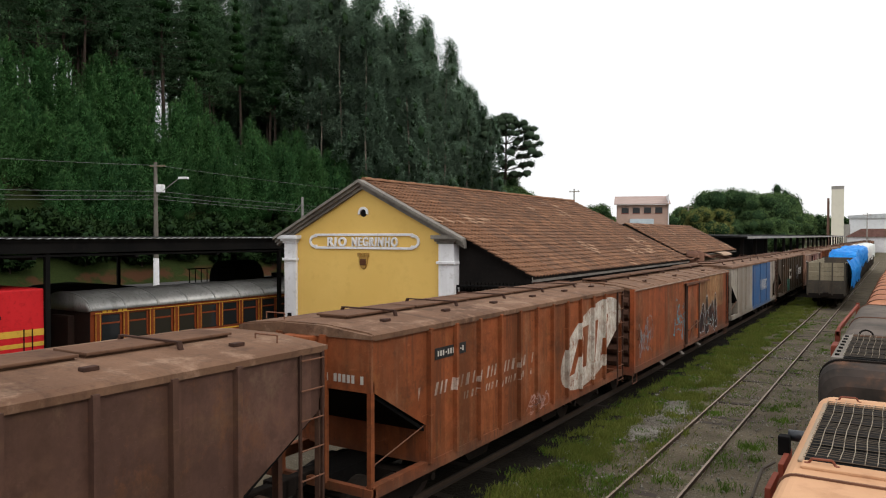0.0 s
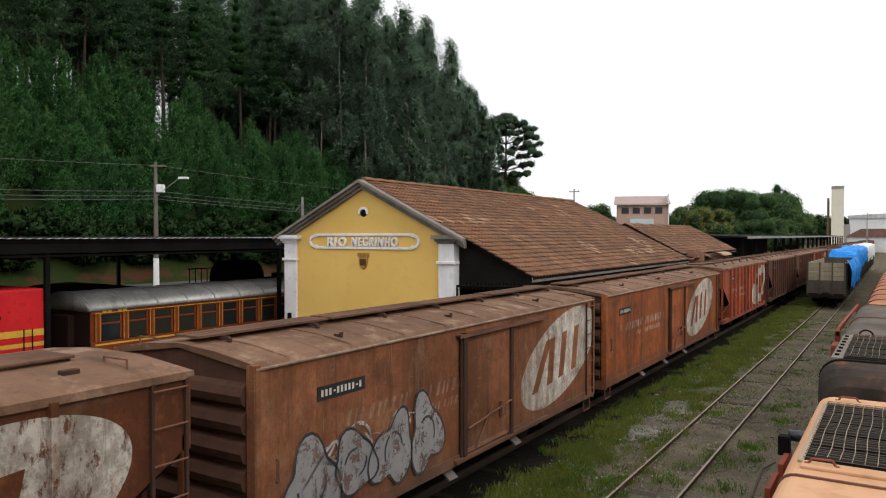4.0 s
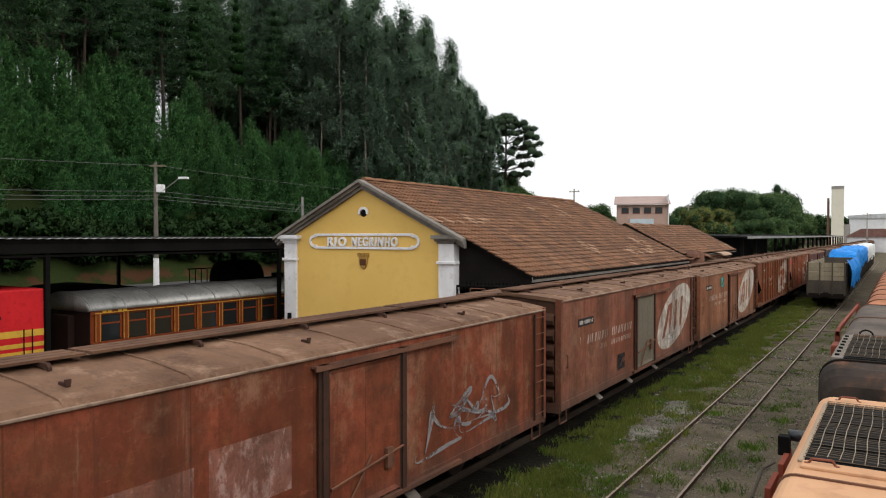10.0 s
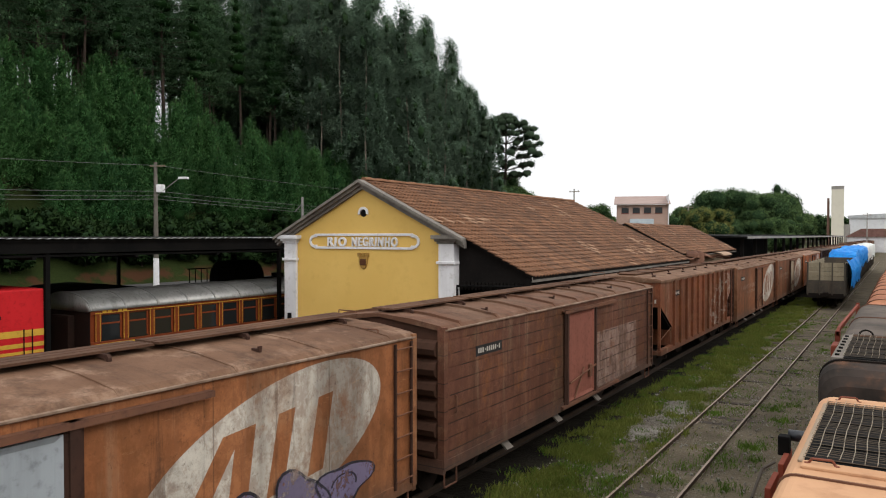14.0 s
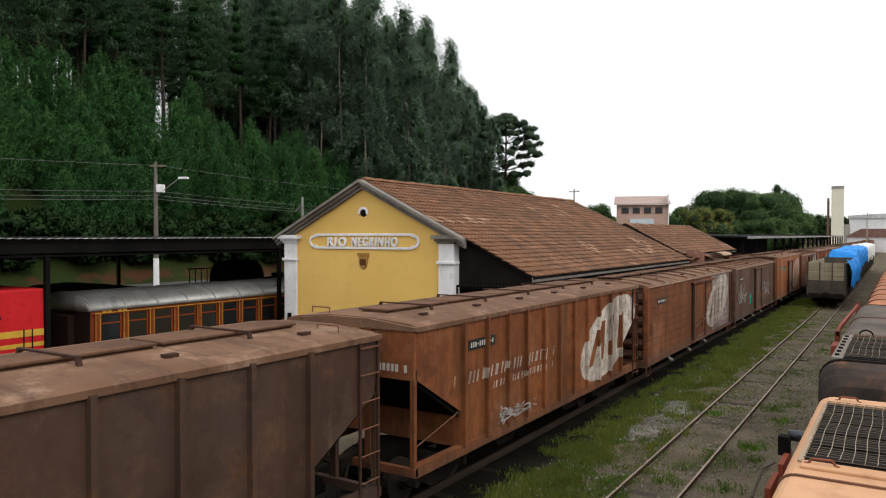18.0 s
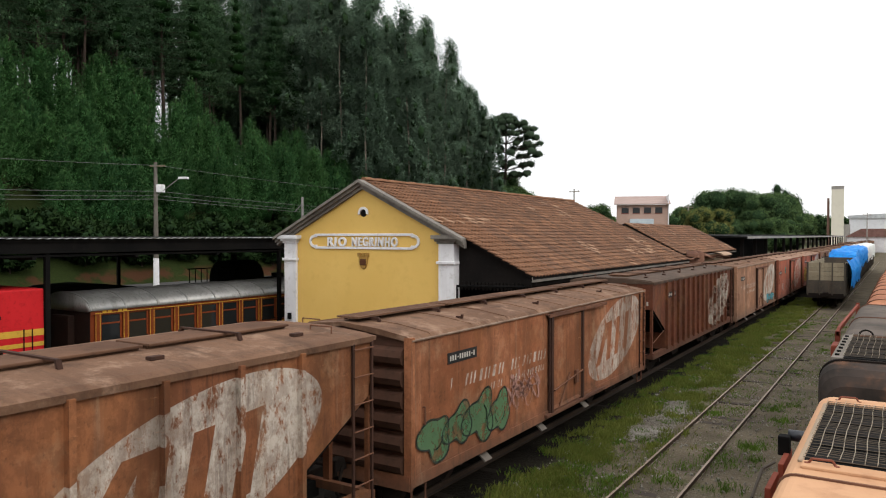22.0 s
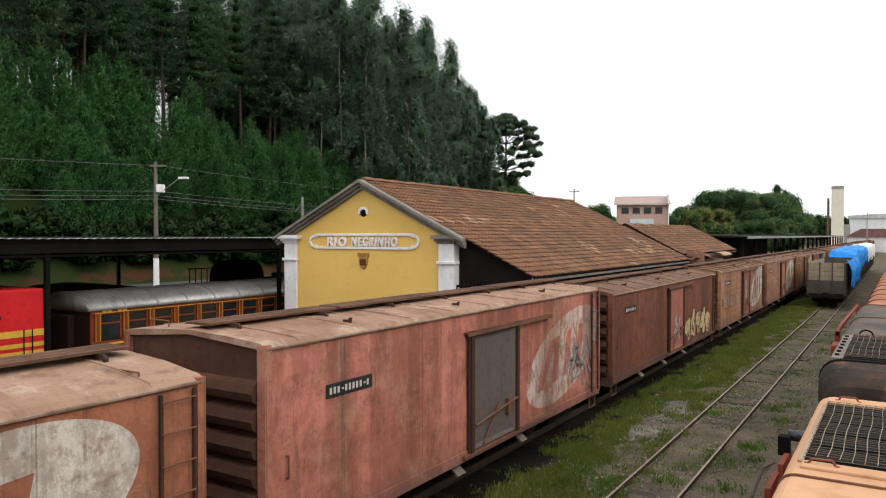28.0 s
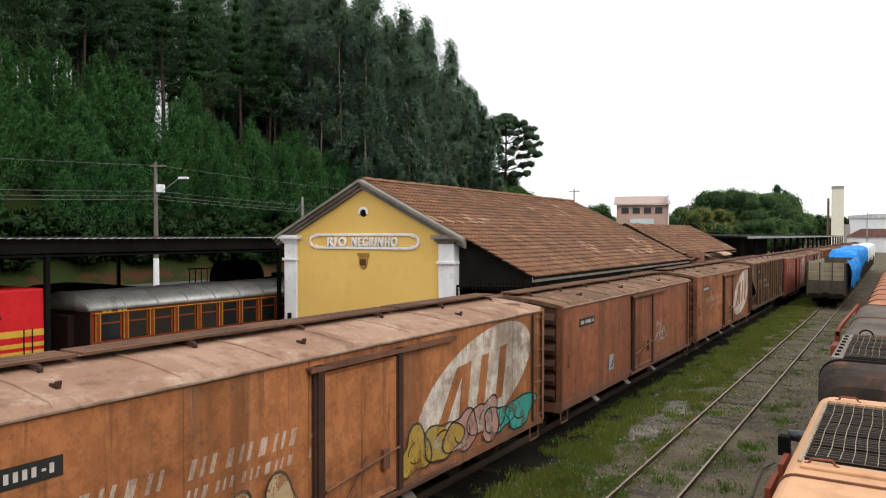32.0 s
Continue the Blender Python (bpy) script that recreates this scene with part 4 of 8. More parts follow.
hopper_wagon("grey covered hopper wagon with a blue painted panel", 14.90, "w2", (0.28, 0.35, 0.36), (0.23, 0.27, 0.27), 0, slogan=0.0, patches=[(9.0, 3.0, 2.0, 1.2, (0.022, 0.085, 0.21), 1.0)], wear=0.0, roof=ROOF_A, plate=False, smooth_side=True, ribs=6, grime=0.4, dust=0.1, art=[("square", 7.9, 1.7, 0.14, 0.55, "white", 1), ("square", 8.35, 1.7, 0.14, 0.55, "white", 1), ("square", 8.75, 1.7, 0.14, 0.55, "white", 1), ("square", 9.05, 1.7, 0.14, 0.55, "white", 1), ("square", 9.35, 1.7, 0.14, 0.55, "white", 1), ("ring", 9.85, 1.98, 0.42, 0.42, "white", 1)])
hopper_wagon("dark olive covered hopper wagon with a small white oval", 14.21, "w3", (0.058, 0.060, 0.052), (0.046, 0.047, 0.04), 1, grime=0.45, small_logo=True, patches=[(5.2, 0.8, 1.3, 0.4, (0.05, 0.2, 0.15), 0.7)], wear=0.2, art=[("ring", 9.2, 2.0, 0.7, 0.85, "grey", 1), ("square", 9.65, 1.80, 0.16, 0.5, "white", 1), ("square", 9.98, 1.80, 0.16, 0.5, "white", 1), ("square", 10.32, 1.80, 0.16, 0.5, "white", 1), ("square", 10.66, 1.80, 0.16, 0.5, "white", 1), ("square", 11.00, 1.80, 0.16, 0.5, "white", 1), ("square", 11.32, 1.80, 0.16, 0.5, "white", 1)])
box_wagon("dirty grey box wagon with a rusty sliding door", 13.64, "w4", (0.30, 0.235, 0.19), (0.22, 0.15, 0.12), 1, small_logo=True, door=(0.22, 0.1, 0.07), patches=[(8.6, 1.2, 2.7, 0.4, (0.3, 0.1, 0.08), 0.8)], dust=0.7)
hopper_wagon(HB, 12.43, "w5", (0.25, 0.105, 0.06), BR, 1, slogan=1.0, wear=0.15)
hopper_wagon("dark brown covered hopper wagon with a peeling white oval", 13.38, "w6", (0.136, 0.060, 0.036), (0.096, 0.044, 0.029), 1, slogan=0.7, wear=0.45)
box_wagon("brown box wagon with silver graffiti and white oval", 12.15, "w7", (0.28, 0.15, 0.1), BR, 1, slogan=0.2, wear=0.3, art=[("blob", 1.0, 0.85, 3.6, 1.2, "grey", 21), ("tag", 1.0, 0.9, 3.6, 1.2, "white", 22)])
box_wagon("orange-brown box wagon with a white oval emblem", 14.82, "w8", (0.33, 0.135, 0.065), RB, 1, slogan=0.7, wear=0.3)
hopper_wagon("faded red covered hopper wagon with a bright white oval", 12.81, "w9", (0.40, 0.115, 0.075), (0.30, 0.1, 0.07), 1, slogan=0.5, wear=0.05, roof=ROOF_A)
hopper_wagon("plain dark brown covered hopper wagon", 13.22, "w10", (0.100, 0.060, 0.052), (0.084, 0.051, 0.045), 0, grime=0.5, wear=0.3, dust=0.1)
hopper_wagon("dull brown covered hopper wagon with faint markings", 12.15, "w11", (0.120, 0.076, 0.064), (0.094, 0.06, 0.05), 1, grime=0.6, wear=0.85, slogan=0.4, dust=0.2)
hopper_wagon("red covered hopper wagon with a white oval emblem", 14.10, "w12", (0.36, 0.12, 0.085), (0.27, 0.1, 0.075), 1, slogan=0.4, wear=0.05, art=[("tag", 4.0, 1.6, 1.2, 0.6, "green", 31)])
box_wagon("dark brown box wagon with white graffiti near its end", 13.30, "w13", (0.15, 0.09, 0.065), (0.12, 0.07, 0.055), 1, small_logo=True, roof=ROOF_C, patches=[(8.3, 0.9, 2.2, 0.6, (0.3, 0.11, 0.07), 0.9)], art=[("fat", 1.2, 0.85, 2.6, 1.0, "white", 41), ("tag", 8.0, 0.9, 2.2, 0.8, "white", 42)], door=(0.09, 0.075, 0.065))
box_wagon("light brown plank-sided box wagon with white and grey graffiti", 13.48, "w14", (0.247, 0.143, 0.090), (0.203, 0.105, 0.064), 0, wear=0.72, planks=0.8, dust=0.3, art=[("blob", 7.6, 0.75, 1.3, 0.7, "grey", 51), ("fat", 7.6, 0.9, 1.2, 1.3, "white", 52)], battens=True, eave=2.92)
hopper_wagon("brown covered hopper wagon with a white oval emblem", 12.49, "w15", (0.17, 0.095, 0.07), (0.135, 0.075, 0.055), 1, slogan=0.8, wear=0.2)
box_wagon("orange-brown box wagon with green door and bubble graffiti", 14.48, "w16", (0.36, 0.19, 0.115), (0.3, 0.14, 0.08), 1, door=(0.07, 0.085, 0.075), wear=0.2, slogan=0.0, art=[("blob", 0.9, 0.8, 3.4, 1.4, "teal", 61), ("blob", 8.2, 0.75, 3.2, 1.15, "grey", 62)])
hopper_wagon("orange covered hopper wagon with a pale grey end", 12.42, "w17", (0.40, 0.145, 0.08), (0.34, 0.13, 0.08), 1, slogan=1.0, wear=0.2, end_tone=(0.55, 0.55, 0.53), patches=[(1.25, 0.75, 2.7, 0.5, (0.55, 0.55, 0.53), 1.0)])
box_wagon("red-brown box wagon with dark graffiti and pale patches", 13.51, "w18", (0.25, 0.085, 0.058), (0.16, 0.062, 0.042), 0, dust=0.55, wear=0.8, plate=False, patches=[(3.4, 0.55, 1.7, 0.42, (0.42, 0.28, 0.24), 0.7), (4.8, 0.65, 1.85, 0.4, (0.42, 0.28, 0.24), 0.7)], art=[("fat", 8.2, 0.9, 3.6, 1.1, "grey", 71), ("tag", 3.9, 0.8, 1.4, 0.7, "pink", 73)])
box_wagon("purple-brown box wagon with a drab grey-green door and oval emblem", 13.41, "w19", (0.22, 0.13, 0.105), (0.2, 0.09, 0.065), 1, slogan=0.8, wear=0.3, door=(0.15, 0.13, 0.095), art=[("tag", 8.8, 0.9, 2.2, 0.9, "white", 81), ("square", 4.4, 1.0, 0.55, 0.42, "black", 1)], eave=3.20)
box_wagon("pinkish-brown box wagon with orange streaks and lettering", 13.33, "w20", (0.31, 0.19, 0.135), (0.27, 0.14, 0.095), 1, slogan=1.0, wear=0.2, dust=0.6, art=[("square", 4.3, 2.45, 0.5, 0.4, "teal", 1), ("tag", 8.4, 1.0, 1.6, 1.4, "pink", 92)], patches=[(8.1, 0.5, 2.0, 1.0, (0.45, 0.16, 0.08), 0.6)])
hopper_wagon("red-brown covered hopper wagon with white lettering", 13.16, "w21", (0.23, 0.10, 0.065), (0.19, 0.085, 0.055), 1, slogan=0.9, wear=0.5)
hopper_wagon("pinkish-brown covered hopper wagon with red-painted end", 12.97, "w22", (0.372, 0.198, 0.144), (0.324, 0.144, 0.102), 1, slogan=0.9, wear=0.5, dust=0.55, patches=[(1.2, 0.8, 2.75, 0.12, (0.5, 0.07, 0.05), 0.9), (5.9, 0.5, 1.2, 0.3, (0.5, 0.07, 0.06), 0.6)])
box_wagon("plain dark red-brown box wagon with a small white oval", 14.65, "w23", (0.165, 0.085, 0.075), (0.145, 0.074, 0.062), 1, small_logo=1.35, wear=0.05, dust=0.1)
box_wagon("dark grey-brown box wagon covered in white scribbles", 12.37, "w24", (0.085, 0.092, 0.11), (0.07, 0.066, 0.07), 1, small_logo=True, door=(0.24, 0.12, 0.08), wear=0.05, art=[("fat", 0.7, 0.8, 4.4, 1.1, "white", 101), ("fat", 7.8, 1.1, 3.2, 0.9, "white", 102), ("tag", 5.8, 1.2, 0.7, 1.0, "white", 103)], dust=0.2, eave=3.22)
box_wagon("tan box wagon with a grey door and large white oval", 14.12, "w25", (0.34, 0.19, 0.12), (0.3, 0.15, 0.09), 1, slogan=0.5, wear=0.02, door=(0.33, 0.36, 0.38), art=[("blob", 9.0, 0.75, 3.4, 0.85, "violet", 111), ("square", 4.5, 1.0, 0.5, 0.4, "black", 2)])
box_wagon("dark brown plank-sided box wagon with a red door", 13.08, "w26", (0.15, 0.088, 0.068), (0.12, 0.068, 0.052), 0, planks=0.9, roof=ROOF_B, door=(0.23, 0.085, 0.06), patches=[(9.4, 1.6, 1.5, 0.7, (0.33, 0.24, 0.2), 0.7)], battens=True)
hopper_wagon("dark rusty covered hopper wagon with pale vertical stripes", 12.63, "w27", (0.16, 0.085, 0.06), (0.2, 0.09, 0.06), 1, wear=0.8, dust=0.7)
box_wagon("tan-brown box wagon with a worn oval emblem", 13.06, "w28", (0.29, 0.16, 0.105), BR, 1, wear=0.4, slogan=0.4)
box_wagon("brown box wagon with a pale sliding door", 14.48, "w29", (0.24, 0.13, 0.09), BR, 1, wear=0.4, slogan=0.5, door=(0.33, 0.25, 0.18))
box_wagon("orange box wagon with a flaking white oval", 14.68, "w30", (0.400, 0.165, 0.085), (0.330, 0.140, 0.080), 1, wear=0.55, dust=0.2, art=[("square", 4.6, 2.3, 0.5, 0.45, "teal", 1), ("square", 4.0, 0.95, 0.8, 0.5, "grey", 1)], roof=ROOF_P)
hopper_wagon("blackish brown covered hopper wagon with yellowed oval", 12.22, "w31", (0.026, 0.021, 0.022), (0.036, 0.027, 0.026), 1, grime=0.25, wear=0.8, dust=0.12, roof=ROOF_C)
hopper_wagon("dark brown covered hopper wagon with faint lettering", 13.99, "w32", (0.060, 0.052, 0.048), (0.068, 0.052, 0.046), 0, grime=0.4, slogan=0.4, wear=0.6, dust=0.15)
hopper_wagon("orange-brown covered hopper wagon with white oval emblem", 12.41, "w33", (0.24, 0.12, 0.07), (0.19, 0.085, 0.05), 1, slogan=0.9, wear=0.2, art=[("tag", 2.6, 0.95, 2.4, 0.5, "white", 121)])
box_wagon("orange plank-sided box wagon with a lilac-white end", 13.73, "w34", (0.24, 0.11, 0.062), (0.15, 0.075, 0.05), 1, wear=0.3, planks=0.6, dust=0.5, patches=[(11.2, 1.75, 2.0, 1.2, (0.33, 0.29, 0.29), 0.85)], battens=True)
box_wagon("grey-brown box wagon with chalk-white scribbles", 13.17, "w35", (0.12, 0.10, 0.09), (0.09, 0.07, 0.062), 0, art=[("fat", 1.2, 1.0, 3.0, 1.3, "white", 131), ("tag", 7.6, 0.9, 3.6, 1.3, "white", 132), ("square", 4.2, 1.2, 0.5, 0.5, "teal", 1)], battens=True, roof=ROOF_B)
box_wagon("orange-tan box wagon with a teal mark and worn oval", 13.11, "w36", (0.37, 0.175, 0.105), (0.31, 0.15, 0.095), 1, wear=0.55, door=(0.2, 0.12, 0.085), art=[("square", 3.5, 2.35, 0.55, 0.3, "teal", 1), ("tag", 8.2, 0.9, 1.8, 0.8, "grey", 141)], eave=3.30)
box_wagon("brown box wagon with a battened roof and blue scribbles", 12.59, "w37", (0.20, 0.108, 0.08), (0.16, 0.088, 0.064), 1, wear=0.5, battens=True, roof=ROOF_B, art=[("tag", 2.2, 0.8, 3.4, 0.9, "sky", 151), ("tag", 2.2, 0.8, 3.4, 0.9, "white", 152)])
hopper_wagon("pinkish-red covered hopper wagon with white oval emblem", 12.22, "w38", (0.40, 0.19, 0.14), (0.34, 0.15, 0.11), 1, slogan=0.8, wear=0.12, art=[("square", 3.8, 2.4, 0.42, 0.28, "teal", 1), ("square", 4.6, 0.98, 0.55, 0.42, "grey", 1)])
hopper_wagon("brown covered hopper wagon with flaking white panels", 14.20, "w39", (0.27, 0.15, 0.095), (0.2, 0.105, 0.07), 1, wear=0.5, dust=0.5, slogan=0.2)
box_wagon("tan box wagon with green graffiti and white lettering", 13.20, "w40", (0.34, 0.19, 0.13), (0.28, 0.14, 0.09), 1, slogan=1.0, wear=0.55, dust=0.45, art=[("blob", 0.8, 0.8, 3.0, 1.0, "green", 161), ("fat", 3.6, 1.0, 2.0, 1.0, "pink", 162)], eave=3.04)
hopper_wagon("dark red-brown covered hopper wagon with close-set ribs", 13.47, "w41", (0.135, 0.063, 0.045), (0.104, 0.050, 0.036), 1, wear=0.65, ribs=14, roof=ROOF_C)
box_wagon("tan box wagon with lettering and a blue-tinged oval", 13.49, "w42", (0.40, 0.31, 0.25), (0.33, 0.23, 0.17), 1, slogan=0.9, wear=0.35, dust=0.5, art=[("blob", 9.4, 0.75, 2.4, 0.6, "sky", 171)], eave=3.17)
box_wagon("salmon-red box wagon with a teal square and white tags", 13.70, "w43", (0.42, 0.17, 0.13), (0.36, 0.15, 0.115), 1, wear=0.58, plate=(0.6, 2.25), dust=0.3, art=[("square", 3.45, 2.17, 0.42, 0.4, "teal", 1), ("tag", 1.9, 0.85, 1.5, 0.9, "white", 181), ("word", 3.3, 0.95, 2.6, 1.15, "pink", "SAPO")], roof=ROOF_P)
box_wagon("red box wagon with yellow graffiti and cyan-splashed oval", 13.82, "w44", (0.475, 0.188, 0.144), (0.388, 0.163, 0.125), 1, wear=0.12, slogan=0.8, art=[("blob", 1.0, 0.85, 4.2, 1.2, "yellow", 191), ("fat", 9.0, 0.9, 3.6, 0.8, "sky", 192)], eave=3.05, roof=ROOF_P)
box_wagon("tan-brown box wagon with a flaking oval emblem", 12.48, "w45", (0.365, 0.250, 0.185), (0.300, 0.195, 0.140), 1, wear=0.55, slogan=0.5, dust=0.4, art=[("square", 3.3, 2.6, 0.25, 0.3, "teal", 1)])
box_wagon("brown box wagon with an orange door and white oval", 13.57, "w46", (0.29, 0.155, 0.10), (0.24, 0.12, 0.08), 1, wear=0.3, slogan=0.3, patches=[(6.6, 1.0, 2.0, 1.1, (0.4, 0.19, 0.06), 0.7)])
box_wagon("tan-brown box wagon with a worn oval emblem", 12.42, "w47", (0.27, 0.155, 0.105), BR, 1, wear=0.4, slogan=0.4)
box_wagon("brown box wagon with faded lettering", 12.30, "w48", (0.30, 0.16, 0.11), BR, 1, wear=0.4, slogan=0.6)
box_wagon("pinkish-brown box wagon with white streaks and clean oval", 13.98, "w49", (0.360, 0.195, 0.145), (0.310, 0.160, 0.115), 1, slogan=0.95, wear=0.08, dust=0.75, art=[("square", 3.4, 0.95, 0.3, 0.5, "teal", 1), ("square", 4.5, 0.9, 0.4, 0.45, "teal", 1), ("square", 6.8, 0.9, 0.9, 0.4, "teal", 2), ("tag", 9.0, 1.0, 2.2, 0.7, "black", 201)], roof=ROOF_P)
box_wagon("faded pink box wagon with a grey door and pale streaks", 12.46, "w50", (0.494, 0.257, 0.237), (0.399, 0.199, 0.171), 1, wear=0.5, door=(0.11, 0.09, 0.08), dust=0.8, art=[("fat", 9.6, 0.95, 2.0, 1.5, "grey", 211)], eave=3.32, roof=ROOF_P)
box_wagon("dark brown box wagon with cream and white graffiti", 13.67, "w51", (0.18, 0.092, 0.07), (0.155, 0.078, 0.06), 0, door=(0.3, 0.12, 0.085), dust=0.12, art=[("blob", 8.2, 0.8, 3.8, 1.1, "cream", 221), ("fat", 6.4, 0.9, 1.3, 1.2, "white", 222)], roof=ROOF_B)
box_wagon("tan plank-sided box wagon with white painted words", 12.49, "w52", (0.363, 0.259, 0.193), (0.297, 0.193, 0.138), 1, wear=0.12, planks=0.6, dust=0.5, door=(0.2, 0.085, 0.06), art=[("tag", 0.8, 1.4, 1.2, 0.7, "white", 231), ("word", 2.6, 1.55, 1.5, 0.5, "grey", "LOVE"), ("fat", 5.7, 1.2, 0.8, 1.4, "white", 232)], battens=True)
box_wagon("grey-brown box wagon with a rusty door and white oval", 13.72, "w53", (0.31, 0.22, 0.18), (0.26, 0.165, 0.13), 1, wear=0.1, slogan=0.5, dust=0.6, door=(0.3, 0.13, 0.085), art=[("tag", 8.8, 0.8, 3.0, 0.8, "white", 241)])
box_wagon("tan-brown box wagon with grey scribbles and worn oval", 12.49, "w54", (0.33, 0.205, 0.13), (0.27, 0.155, 0.095), 1, wear=0.45, dust=0.4, art=[("fat", 1.2, 0.8, 3.8, 1.2, "grey", 251), ("square", 3.0, 2.6, 0.25, 0.2, "teal", 1), ("square", 4.6, 1.3, 0.12, 0.5, "yellow", 1)])
box_wagon("brown box wagon with a dark green door and flaking oval", 13.48, "w55", (0.31, 0.175, 0.115), (0.25, 0.125, 0.08), 1, wear=0.46, planks=0.35, door=(0.025, 0.075, 0.06), slogan=0.3, art=[("square", 7.05, 0.86, 0.3, 0.4, "white", 1)], eave=3.00)
box_wagon("orange-brown box wagon with bright blue paint on its door", 13.48, "w56", (0.33, 0.17, 0.10), (0.27, 0.135, 0.08), 1, wear=0.25, dust=0.35, slogan=0.3, art=[("square", 5.75, 0.84, 0.75, 0.9, "blue", 1), ("tag", 6.5, 0.84, 1.0, 0.8, "blue", 261)])
box_wagon("tan box wagon with white oval and colourful graffiti", 13.67, "w57", (0.389, 0.210, 0.126), (0.326, 0.168, 0.100), 1, wear=0.12, slogan=0.7, dust=0.3, art=[("blob", 3.3, 0.75, 2.4, 0.9, "cream", 271), ("blob", 7.9, 0.75, 1.6, 0.8, "yellow", 272), ("blob", 9.3, 0.75, 1.7, 1.0, "pink", 273), ("blob", 10.6, 0.8, 1.9, 0.8, "teal", 274)], roof=ROOF_P)
box_wagon("plain brown box wagon with a black number plate", 12.81, "w58", (0.25, 0.125, 0.085), (0.2, 0.10, 0.07), 0, wear=0.3, dust=0.2, art=[("square", 3.6, 1.1, 0.4, 0.4, "grey", 1), ("tag", 7.8, 1.0, 1.5, 1.0, "white", 281)], eave=3.05)
box_wagon("orange-brown box wagon with a white oval emblem", 12.14, "w59", (0.32, 0.165, 0.105), BR, 1, wear=0.25, slogan=0.4)
hopper_wagon("dark olive covered hopper wagon with pale lettering", 12.90, "w60", (0.11, 0.095, 0.075), OLIVE, 0, slogan=0.5, wear=0.5, dust=0.6)
for i in range(9):
    r = random.Random(900 + i)
    c = (r.uniform(0.2, 0.36), r.uniform(0.11, 0.17), r.uniform(0.07, 0.11))
    if i % 4 == 2:
        hopper_wagon(HB, 12.9, "tail%d" % i, c, None, 1, slogan=0.5)
    else:
        box_wagon(BB, 12.9, "tail%d" % i, c, None, 1, slogan=0.5)

# how far the train has come, second by second
TRAVEL = [(0, 0.0), (4, 97.34), (8, 196.97), (12, 296.93), (16, 394.14), (20, 487.05), (24, 577.67), (28, 668.11), (32, 764.51)]


def train_rows(start):
    return [(t, pose(TRAIN_X, start - d, 0)) for t, d in TRAVEL]


# ---- station goods shed ----
GX0, GX1, GY0, GY1 = -20.7, -12.85, 21.2, 41.6      # gable wall from side to side, shed from end to end
RIDGE_X, RIDGE_Z, EAVE_X, EAVE_Z = -16.8, 6.72, -9.95, 3.36
WALL_Z = 4.68


def roof_z(x):
    """Height of the roof's upper face over x, steep above the wall and flatter over the platform."""
    d = abs(x - RIDGE_X)
    knee = GX1 - RIDGE_X
    if d < knee:
        return RIDGE_Z - (RIDGE_Z - 4.78) * d / knee
    return 4.78 - (4.78 - EAVE_Z) * (d - knee) / (EAVE_X - GX1)


